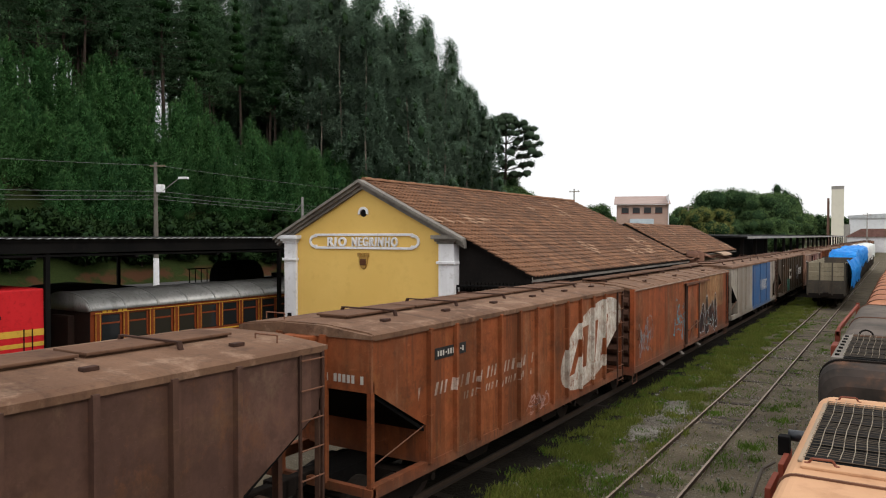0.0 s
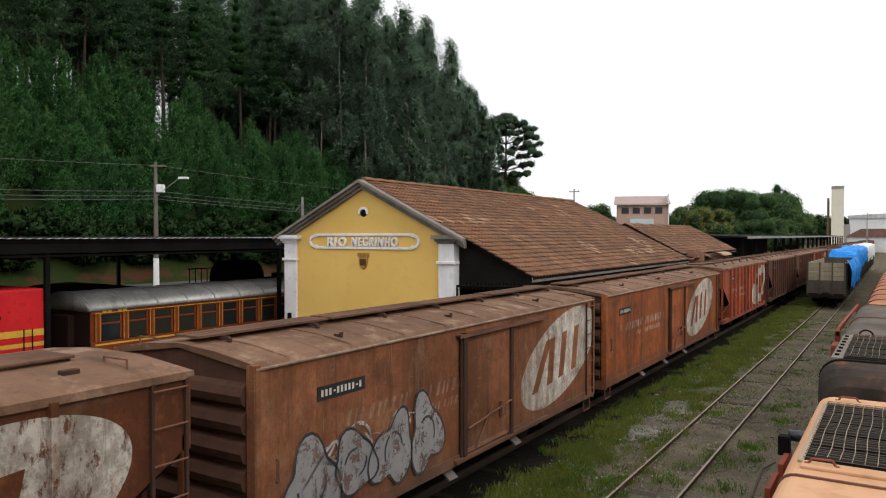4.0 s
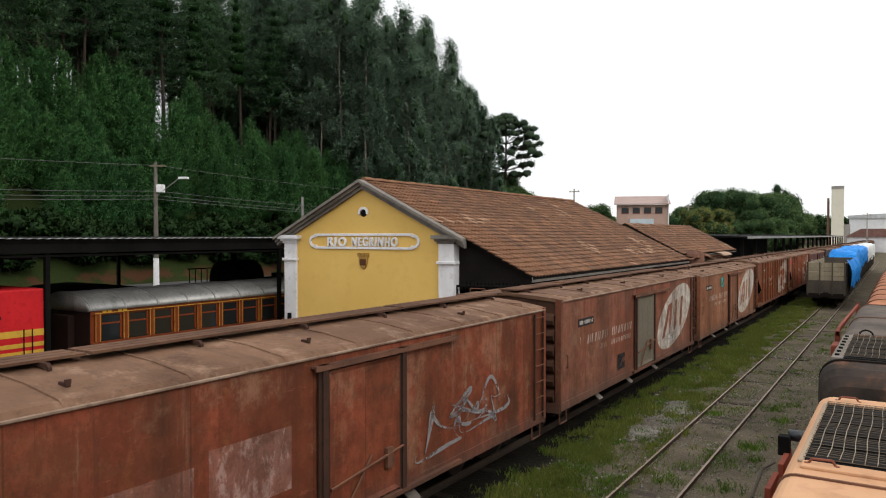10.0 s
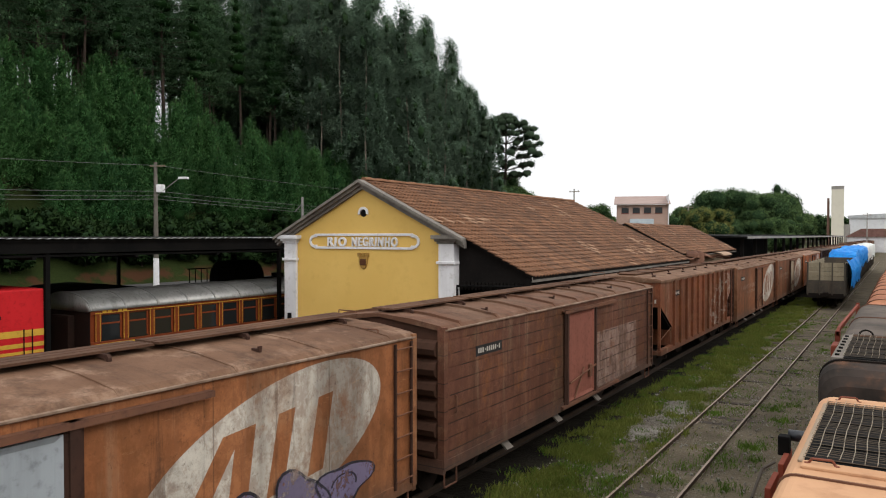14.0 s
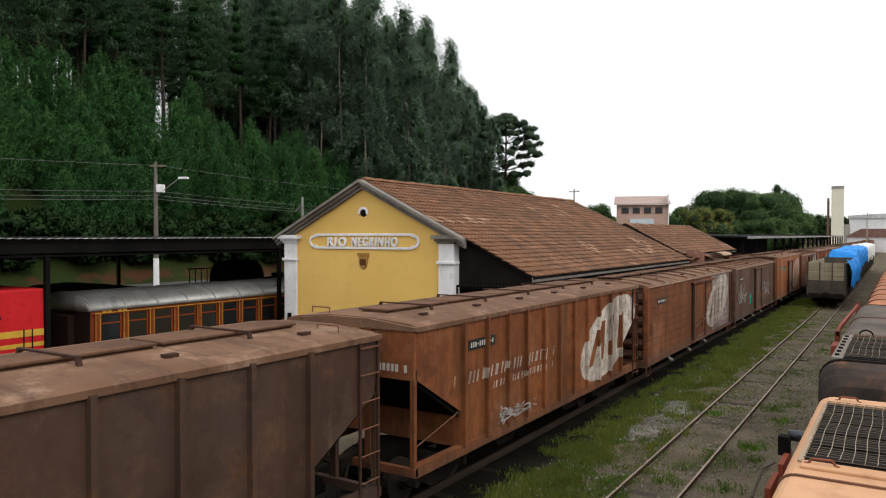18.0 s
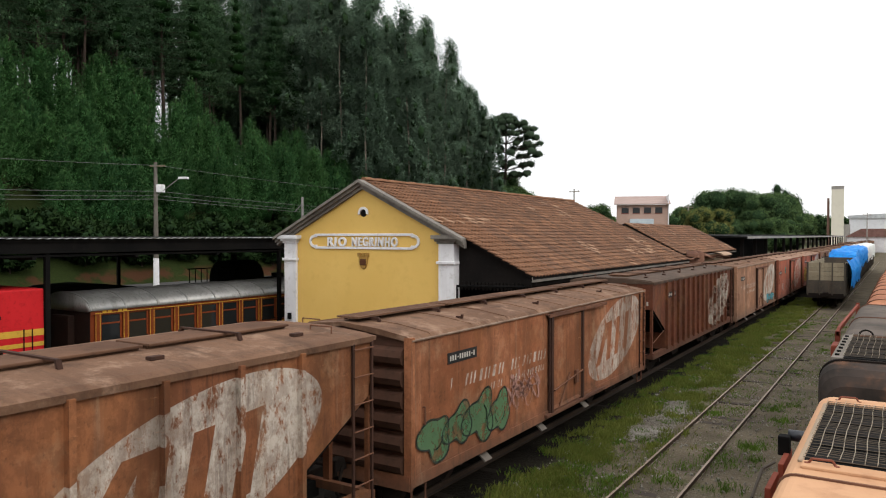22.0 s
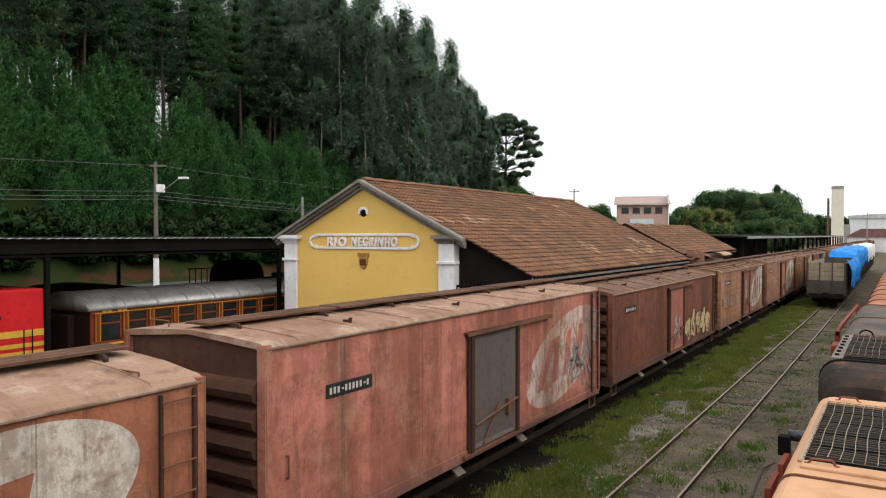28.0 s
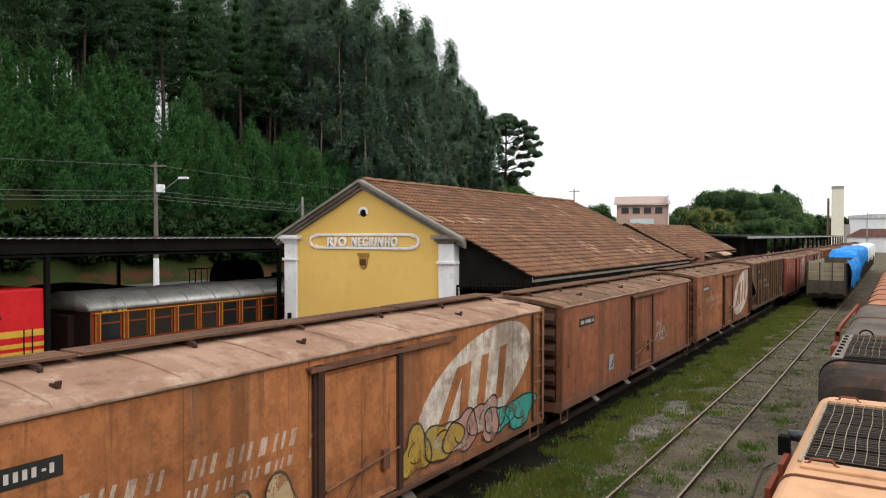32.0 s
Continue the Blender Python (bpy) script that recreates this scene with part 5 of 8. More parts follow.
def make_station():
    shed = thing("station_building", "yellow rendered railway goods shed with clay-tiled gable roof", "building")
    bm = bmesh.new()
    g = [(GX0 + 0.3, -1.2), (GX1 - 0.3, -1.2), (GX1 - 0.3, WALL_Z), (RIDGE_X, 6.38), (GX0 + 0.3, WALL_Z)]
    prism(bm, g, "y", GY0, GY0 + 0.35)
    part("gable_wall", bm, YELLOW, shed, "yellow rendered gable wall")
    boxed("side_wall", (GX1 - 0.55, GX1 - 0.3, GY0 + 0.35, GY1, -0.9, WALL_Z), TIMBER, shed, "black timber side wall")
    boxed("back_wall", (GX0 + 0.3, GX0 + 0.55, GY0 + 0.35, GY1, -1.2, WALL_Z), YELLOW, shed)
    bm = bmesh.new()
    prism(bm, g, "y", GY1 - 0.35, GY1)
    part("far_gable_wall", bm, YELLOW, shed)
    # corner pilasters with a band and a moulded head
    for x0, x1 in ((GX0 - 0.02, GX0 + 0.60), (GX1 - 0.62, GX1)):
        p = boxed("pilaster", (x0, x1, GY0 - 0.10, GY0 + 0.30, -1.2, 4.36), WHITE, shed, "white rendered corner pilaster", 0.01)
        boxed("pilaster_band", (x0 - 0.06, x1 + 0.06, GY0 - 0.17, GY0 + 0.2, 3.66, 3.76), WHITE, p, "", 0.02)
        for k, (e, z0, z1) in enumerate(((0.05, 4.36, 4.44), (0.11, 4.44, 4.52), (0.20, 4.52, 4.66))):
            boxed("capital_moulding", (x0 - e, x1 + e, GY0 - 0.10 - e, GY0 + 0.2, z0, z1), WHITE if x0 < -15 else CORNICE, p, "", 0.012)
    # raking cornice in three stepped mouldings
    for s, xe in ((-1, GX0 - 0.42), (1, GX1 + 0.42)):
        for k, (out, lo, hi) in enumerate(((0.12, 0.34, 0.22), (0.22, 0.22, 0.11), (0.34, 0.11, 0.0))):
            bm = bmesh.new()
            a, b = RIDGE_Z - 0.02, RIDGE_Z - 0.02 - (RIDGE_Z - 4.78) / (GX1 - RIDGE_X) * abs(xe - RIDGE_X)
            prism(bm, [(RIDGE_X, a - lo), (RIDGE_X, a - hi), (xe, b - hi), (xe, b - lo)], "y", GY0 - out, GY0 + 0.05 + 0.002 * k)
            part("raking_cornice", bm, CORNICE, shed, "weathered grey raking cornice")
    # oculus with white hood
    bm = bmesh.new()
    rod(bm, (RIDGE_X, GY0 - 0.012, 5.47), (RIDGE_X, GY0 + 0.02, 5.47), 0.14, 24)
    ocu = part("oculus", bm, DARK, shed, "round dark vent opening")
    bm = bmesh.new()
    ring = []
    for i in range(17):
        t = math.pi * (-0.08 + 1.16 * i / 16)
        ring.append((math.cos(t), math.sin(t)))
    for r0, r1, y in ((0.145, 0.23, GY0 - 0.06),):
        prism(bm, [(RIDGE_X + c * r1, 5.47 + s * r1) for c, s in ring] + [(RIDGE_X + c * r0, 5.47 + s * r0) for c, s in ring[::-1]], "y", y, GY0 + 0.01)
    part("oculus_hood", bm, WHITE, ocu)
    # name board moulding
    sx0, sx1, sz0, sz1 = -19.42, -14.32, 4.14, 4.72
    board = thing("name_sign", "white moulded station name sign with raised letters", "sign")
    def bar(x0, x1, z0, z1):
        boxed("sign_moulding", (x0, x1, GY0 - 0.05, GY0 + 0.01, z0, z1), WHITE, board, "", 0.012)
    bar(sx0 + 0.28, sx1 - 0.28, sz1 - 0.09, sz1)
    bar(sx0 + 0.28, sx1 - 0.28, sz0, sz0 + 0.09)
    for cx, s in ((sx0 + 0.28, -1), (sx1 - 0.28, 1)):
        bm = bmesh.new()
        out, inn = [], []
        for i in range(13):
            t = math.pi * (-0.5 + i / 12)
            out.append((cx + s * (0.06 + 0.24 * math.cos(t)), (sz0 + sz1) / 2 + 0.24 * math.sin(t)))
            inn.append((cx + s * (0.06 + 0.15 * math.cos(t)), (sz0 + sz1) / 2 + 0.15 * math.sin(t)))
        prism(bm, out + inn[::-1], "y", GY0 - 0.05, GY0 + 0.012)
        part("sign_end_moulding", bm, WHITE, board)
        for zz in (sz0 + 0.05, sz1 - 0.12):
            bar(cx - 0.07, cx + 0.07, zz - 0.02, zz + 0.1)
    for i, word in enumerate(("RIO", "NEGRINHO")):
        cu = bpy.data.curves.new("lettering", "FONT")
        cu.body, cu.size, cu.extrude, cu.offset, cu.space_character = word, 0.45, 0.04, 0.012, 1.28
        tmp = new("lettering", cu)
        me = bpy.data.meshes.new_from_object(tmp.evaluated_get(bpy.context.evaluated_depsgraph_get()))
        bpy.data.objects.remove(tmp)
        me.materials.append(WHITE)
        ob = new("lettering", me)
        ob.parent = board
        w = max(v.co.x for v in me.vertices)
        want = (0.93, 2.10)[i]
        ob.matrix_world = pose((-18.53, -17.34)[i], GY0 - 0.03, 4.26, 90, 0, 0) @ Matrix.Diagonal((want / w, 1, 1, 1))
    # small crest below the board
    crest = thing("crest", "small gilded crest shield on the gable", "crest")
    gold = mat("old_gilding", (0.42, 0.25, 0.06), (0.30, 0.17, 0.045), (0.16, 0.08, 0.03), 0.6)
    bm = bmesh.new()
    prism(bm, [(RIDGE_X - 0.21, 3.88), (RIDGE_X + 0.21, 3.88), (RIDGE_X + 0.20, 3.66), (RIDGE_X + 0.11, 3.47), (RIDGE_X, 3.40), (RIDGE_X - 0.11, 3.47), (RIDGE_X - 0.20, 3.66)], "y", GY0 - 0.05, GY0 + 0.01)
    part("shield", bm, gold, crest)
    for k in range(3):
        boxed("crest_turret", (RIDGE_X - 0.27 + k * 0.19, RIDGE_X - 0.12 + k * 0.19, GY0 - 0.06, GY0 + 0.01, 3.86, 4.01), gold, crest, "", 0.02)
    boxed("crest_field", (RIDGE_X - 0.14, RIDGE_X + 0.14, GY0 - 0.065, GY0 - 0.04, 3.55, 3.78), mat("crest_brown", (0.12, 0.05, 0.025)), crest, "", 0.02)
    bm = bmesh.new()
    box(bm, GX0 + 0.22, GX0 + 0.36, GY0 - 0.2, GY0 - 0.09, 1.35, 1.6, 0.02)
    tagged(new("switch_box", mesh_of(bm, "switch_box", DARK)), "small dark electrical box on the pilaster", "box")

    # roof deck, then tiles
    bm = bmesh.new()
    xs = [GX0 - 0.38, RIDGE_X, GX1, EAVE_X]
    prism(bm, [(x, roof_z(x) - 0.05) for x in xs] + [(x, roof_z(x) - 0.13) for x in xs[::-1]], "y", GY0 + 0.03, GY1 - 0.1)
    roof = part("roof_deck", bm, TIMBER, shed)
    tile_roof(roof, RIDGE_X, EAVE_X, GY0 - 0.02, GY1, roof_z, 25, 0.245, 225, 0.09)
    bm = bmesh.new()
    xs = [GX0 - 0.38, RIDGE_X]
    prism(bm, [(x, roof_z(x)) for x in xs] + [(x, roof_z(x) - 0.05) for x in xs[::-1]], "y", GY0 - 0.02, GY1)
    part("back_slope", bm, TILE, roof)
    ridge = []
    for k in range(int((GY1 - GY0) / 0.36)):
        ridge.append(k)
    def cap(bm):
        pts = [(0.13 * math.cos(t), 0.10 * math.sin(t)) for t in (0.0, 0.5, 1.05, 1.57, 2.09, 2.64, 3.14)]
        prism(bm, pts, "y", 0, 0.4)
    cm = shared("ridge_tile", cap, TILE)
    for k in ridge:
        piece("ridge_tile", cm, roof, pose(RIDGE_X, GY0 + k * 0.36, RIDGE_Z - 0.02, random.uniform(-2, 3), 0, random.uniform(-2, 2)))
    # eaves beam, brackets and platform posts
    boxed("eaves_beam", (EAVE_X - 0.30, EAVE_X - 0.12, GY0 + 0.1, GY1 - 0.2, EAVE_Z - 0.36, EAVE_Z - 0.12), TIMBER, shed)
    boxed("eaves_board", (EAVE_X - 0.05, EAVE_X - 0.01, GY0 + 0.02, GY1 - 0.1, EAVE_Z - 0.22, EAVE_Z - 0.045), CORNICE, shed, "weathered grey eaves board")
    bm = bmesh.new()
    prism(bm, [(GX1, roof_z(GX1) - 0.14), (EAVE_X - 0.02, EAVE_Z - 0.14), (EAVE_X - 0.02, EAVE_Z - 0.3), (GX1 + 0.9, EAVE_Z - 0.3), (GX1, EAVE_Z - 0.42)], "y", GY0 + 0.25, GY0 + 0.34)
    part("canopy_end_boarding", bm, TIMBER, shed, "black boarded end of the platform canopy")
    def slat(bm):
        prism(bm, [(-0.05, 0.0), (0.05, 0.0), (0.05, -0.22), (0.0, -0.30), (-0.05, -0.22)], "y", 0, 0.03)
    sm = shared("valance_slat", slat, TIMBER)
    x = GX1 + 0.12
    while x < EAVE_X - 0.15:
        piece("valance_slat", sm, shed, pose(x, GY0 + 0.22, EAVE_Z - 0.28))
        x += 0.14
    for k in range(6):
        y = GY0 + 0.5 + k * 3.9
        boxed("platform_post", (EAVE_X - 0.42, EAVE_X - 0.26, y - 0.08, y + 0.08, -0.2, EAVE_Z - 0.2), TIMBER if k else TIMBER, shed)
        bm = bmesh.new()
        rod(bm, (EAVE_X - 0.34, y, 2.3), (EAVE_X - 1.4, y, 3.5), 0.06, 4)
        part("post_bracket", bm, TIMBER, shed)
    # tie rail in front of the end of the canopy
    bm = bmesh.new()
    rod(bm, (GX1 + 0.0, GY0 + 0.1, 2.92), (EAVE_X - 0.3, GY0 + 0.1, 2.98), 0.045, 8)
    rod(bm, (GX1 + 0.0, GY0 + 0.1, 2.92), (GX1 + 0.0, GY0 + 0.1, 0.5), 0.045, 8)
    part("hand_rail", bm, DARK, shed)
    bm = bmesh.new()
    box(bm, GX1 - 0.2, -9.6, GY0 + 0.35, 58, -0.3, 0.75)
    structure("platform", bm, CONCRETE, "worn concrete goods platform")
    boxed("office_wall", (EAVE_X - 0.75, EAVE_X - 0.60, GY0 + 12.8, GY1, 0.75, 3.2), mat("buff_wall", (0.33, 0.25, 0.17)), shed, "buff rendered office wall under the canopy")


def tile_roof(parent, xr, xe, y0, y1, zf, courses, width, single, lap):
    """Curved clay tiles in courses from the eaves up; the nearest are pieces of their own, the rest one mesh."""
    cols = int((y1 - y0) / width)
    step_x = (xe - xr) / courses
    def one(bm, k):
        r = random.Random(k)
        n, ln = 4, step_x * 1.22
        rows = []
        for end, (u, lift) in enumerate(((-ln / 2, -0.012), (ln / 2, 0.042))):
            row = []
            for i in range(n + 1):
                t = i / n
                row.append((u, (t - 0.5) * width * 1.02, lift + 0.026 * math.sin(t * math.pi * 2 + 0.4) + r.uniform(-0.004, 0.004)))
            rows.append(row)
        top = [[bm.verts.new(p) for p in row] for row in rows]
        bot = [[bm.verts.new((p[0], p[1], p[2] - 0.035)) for p in row] for row in rows]
        for i in range(n):
            bm.faces.new((top[0][i], top[1][i], top[1][i + 1], top[0][i + 1]))
            bm.faces.new((top[1][i], bot[1][i], bot[1][i + 1], top[1][i + 1]))
        bm.faces.new((top[0][0], bot[0][0], bot[1][0], top[1][0]))
    meshes = []
    for k in range(4):
        bm = bmesh.new()
        one(bm, k)
        me = bpy.data.meshes.new("roof_tile")
        bm.to_mesh(me)
        bm.free()
        me.materials.append(TILE)
        meshes.append(me)
    base = [[v.co.copy() for v in me.vertices] for me in meshes]
    polys = [[tuple(p.vertices) for p in me.polygons] for me in meshes]
    verts, faces, pale_v, pale_f, count = [], [], [], [], 0
    rnd = random.Random(5)
    for j in range(cols):
        for c in range(courses):
            x = xe - (c + 0.42) * step_x
            z = zf(x)
            tilt = math.degrees(math.atan2(zf(x - 0.05) - zf(x + 0.05), 0.1))
            m = pose(x, y0 + (j + 0.5) * width, z - 0.02 + rnd.uniform(-0.008, 0.012), 0, tilt, rnd.uniform(-3, 3))
            k = rnd.randrange(4)
            pale = noise.noise((x * 0.9, j * width * 0.5, 3.3)) > 0.46 and rnd.random() < 0.3
            if j < 9 and count < single:
                piece("roof_tile", meshes[k], parent, m, TILE_PALE if pale else None)
                count += 1
                continue
            vv, ff = (pale_v, pale_f) if pale else (verts, faces)
            o = len(vv)
            vv.extend(m @ v for v in base[k])
            ff.extend(tuple(i + o for i in p) for p in polys[k])
    for name, vv, ff, mt in (("roof_tiles", verts, faces, TILE_ISLAND), ("replaced_roof_tiles", pale_v, pale_f, TILE_PALE)):
        me = bpy.data.meshes.new(name)
        me.from_pydata(vv, [], ff)
        me.materials.append(mt)
        ob = new(name, me)
        ob.parent = parent
        ob["kind"] = "stuff"


def island_tile():
    m, nt, bsdf = nodes_of("clay_tiles_varied")
    n = Nodes(nt)
    geo = nt.nodes.new("ShaderNodeNewGeometry")
    r = geo.outputs["Random Per Island"]
    col = n.mix(r, (0.245, 0.122, 0.066), (0.115, 0.060, 0.036))
    col = n.mix(n.math("MULTIPLY", n.step(n.noise(0.6, 6, 0.7), 0.42, 0.66), 0.75), col, (0.105, 0.056, 0.036))
    streaks = n.noise(1.0, 6, 0.7, n.scaled(0.3, 2.2, 0.3))
    col = n.mix(n.math("MULTIPLY", n.step(streaks, 0.48, 0.7), 0.6), col, (0.075, 0.048, 0.034))
    col = n.mix(n.math("MULTIPLY", n.step(n.noise(8, 5), 0.5, 0.7), 0.5), col, (0.07, 0.048, 0.036))
    nt.links.new(col, bsdf.inputs["Base Color"])
    bsdf.inputs["Roughness"].default_value = 0.9
    bsdf.inputs["Specular IOR Level"].default_value = 0.2
    return m


TILE_ISLAND = island_tile()
make_station()


def make_second_shed():
    xr, xe, y0, y1, zr, ze = -13.9, -10.5, 42.2, 58.0, 5.42, 3.62
    shed = thing("goods_shed", "lower red-tiled goods shed behind the station", "building")
    zf = lambda x: zr - (zr - ze) * abs(x - xr) / (xe - xr)
    bm = bmesh.new()
    xs = [2 * xr - xe, xr, xe]
    prism(bm, [(x, zf(x) - 0.05) for x in xs] + [(x, zf(x) - 0.14) for x in xs[::-1]], "y", y0, y1)
    roof = part("roof_deck", bm, TIMBER, shed)
    tile_roof(roof, xr, xe, y0, y1, zf, 13, 0.27, 0, 0.08)
    for yy in (y0 + 0.3, y1 - 0.3):
        bm = bmesh.new()
        prism(bm, [(2 * xr - xe + 0.5, -0.2), (xe - 0.6, -0.2), (xe - 0.6, ze + 0.1), (xr, zr - 0.15), (2 * xr - xe + 0.5, ze + 0.1)], "y", yy - 0.12, yy + 0.12)
        part("end_wall", bm, mat("buff_wall", (0.33, 0.25, 0.17)), shed)
    boxed("front_wall", (xe - 0.8, xe - 0.6, y0 + 0.3, y1 - 0.3, 0.7, ze + 0.05), mat("buff_wall", (0.33, 0.25, 0.17)), shed)
    boxed("verge_board", (xe - 0.1, xe, y0, y1, ze - 0.2, ze - 0.05), CORNICE, shed)
    # collapsed sheet roof at its far end
    bm = bmesh.new()
    for k in range(14):
        r = random.Random(k)
        x, y, z = r.uniform(-10.9, -9.7), r.uniform(38, 50), r.uniform(3.25, 3.45)
        g = bmesh.ops.create_cube(bm, size=1.0)
        bmesh.ops.transform(bm, matrix=pose(x, y, z, r.uniform(-10, 10), r.uniform(-12, 12), r.uniform(-40, 40)) @ Matrix.Diagonal((r.uniform(0.3, 1.0), r.uniform(0.8, 2.2), 0.03, 1)), verts=g["verts"])
    part("loose_boards", bm, RUST, shed, "loose rusty sheets and boards")
    # a bent sheet hanging off the eaves
    bm = bmesh.new()
    arc = [(0.55 * math.sin(t), 0.32 * math.cos(t)) for t in [-1.2 + 2.4 * i / 8 for i in range(9)]]
    prism(bm, [(xe + 0.1 + x, 3.22 + z) for x, z in arc] + [(xe + 0.1 + x * 0.97, 3.20 + z * 0.97) for x, z in arc[::-1]], "y", 50.4, 53.2)
    part("bent_sheet", bm, mat("buff_sheet", (0.36, 0.25, 0.17), (0.30, 0.2, 0.135)), shed, "bent buff sheet hanging off the eaves")
    for y in (43.2, 44.5):
        tank = thing("rusty_tank", "rusty upright steel tank on the platform", "tank", "tanks on the platform", pose(-10.25, y, 0.75))
        bm = bmesh.new()
        rod(bm, (0, 0, 0), (0, 0, 2.85), 0.42, 20)
        part("shell", bm, RUST, tank, "", True)
        bm = bmesh.new()
        rod(bm, (0, 0, 2.85), (0, 0, 3.0), 0.42, 20, 0.22)
        part("lid", bm, RUST, tank)
        for z in (0.9, 1.9):
            bm = bmesh.new()
            rod(bm, (0, 0, z), (0, 0, z + 0.05), 0.435, 20)
            part("hoop", bm, STEEL, tank)


make_second_shed()


def make_far_platform():
    roof = thing("platform_canopy", "long dark platform canopy with pale roof edge", "canopy")
    bm = bmesh.new()
    prism(bm, [(-15.5, 4.75), (-9.9, 4.55), (-9.9, 4.42), (-15.5, 4.6)], "y", 59, 175)
    part("canopy_roof", bm, DARK, roof)
    boxed("roof_edge", (-9.92, -9.84, 59, 175, 4.40, 4.58), SHEET, roof)
    for k in range(20):
        y = 60 + k * 5.9
        boxed("canopy_post", (-10.6, -10.35, y, y + 0.25, -0.2, 4.5), TIMBER, roof)
    boxed("canopy_back_wall", (-15.4, -15.2, 59, 104, -0.2, 4.6), DARK, roof)


make_far_platform()


# ---- left canopy with coach and locomotives ----
def make_left_canopy():
    c = thing("train_shed_canopy", "dark open train shed with a corrugated roof edge", "canopy")
    x0, x1, y0, y1 = -22.1, -33.5, -6, 40
    bm = bmesh.new()
    prism(bm, [(x0, 4.55), (-28, 4.60), (x1, 4.56), (x1, 4.48), (-28, 4.50), (x0, 4.44)], "y", y0, y1)
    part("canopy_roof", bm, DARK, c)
    bm = bmesh.new()
    top = [(y0 + i * 0.045, 4.56 + 0.012 * math.sin(i * 0.95)) for i in range(1022)]
    prism(bm, top + [(y, z - 0.014) for y, z in top[::-1]], "x", x0 - 0.02, x0 + 0.10)
    part("corrugated_edge", bm, mat("pale_sheet_edge", (0.4, 0.4, 0.4), (0.2, 0.2, 0.2), (0.1, 0.1, 0.1), 0.6), c, "pale corrugated roof edge")
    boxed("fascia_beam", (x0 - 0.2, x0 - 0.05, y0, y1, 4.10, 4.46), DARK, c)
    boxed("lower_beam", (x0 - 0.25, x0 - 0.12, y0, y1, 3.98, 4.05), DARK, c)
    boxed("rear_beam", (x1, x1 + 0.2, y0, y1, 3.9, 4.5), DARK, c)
    for y in (-4.0, 12.41, 22.3, 38):
        for x in (x0 - 0.25, x1):
            boxed("canopy_post", (x, x + 0.14, y, y + 0.14, -1.2, 4.5), DARK, c)
    for k in range(12):
        y = -2 + k * 3.5
        boxed("roof_tie", (x1, x0 - 0.1, y, y + 0.12, 3.9, 4.02), DARK, c)
    boxed("roof_purlin", (-28.1, -27.9, y0, y1, 4.3, 4.5), DARK, c)


make_left_canopy()

RED = paint("locomotive_red", (0.50, 0.018, 0.022), 0.45, 0.12)
GOLD = mat("gold_striping", (0.55, 0.33, 0.045), (0.5, 0.29, 0.04), (0.3, 0.17, 0.03), 0.6)
VARNISH = mat("varnished_coach_wood", (0.18, 0.038, 0.011), (0.14, 0.030, 0.009), (0.075, 0.018, 0.007), 0.5, streak=0.15, spec=0.15)
COACH_ROOF = mat("aluminium_coach_roof", (0.36, 0.355, 0.34), (0.27, 0.265, 0.25), (0.12, 0.115, 0.11), 0.48, 0.6, streak=0.5)


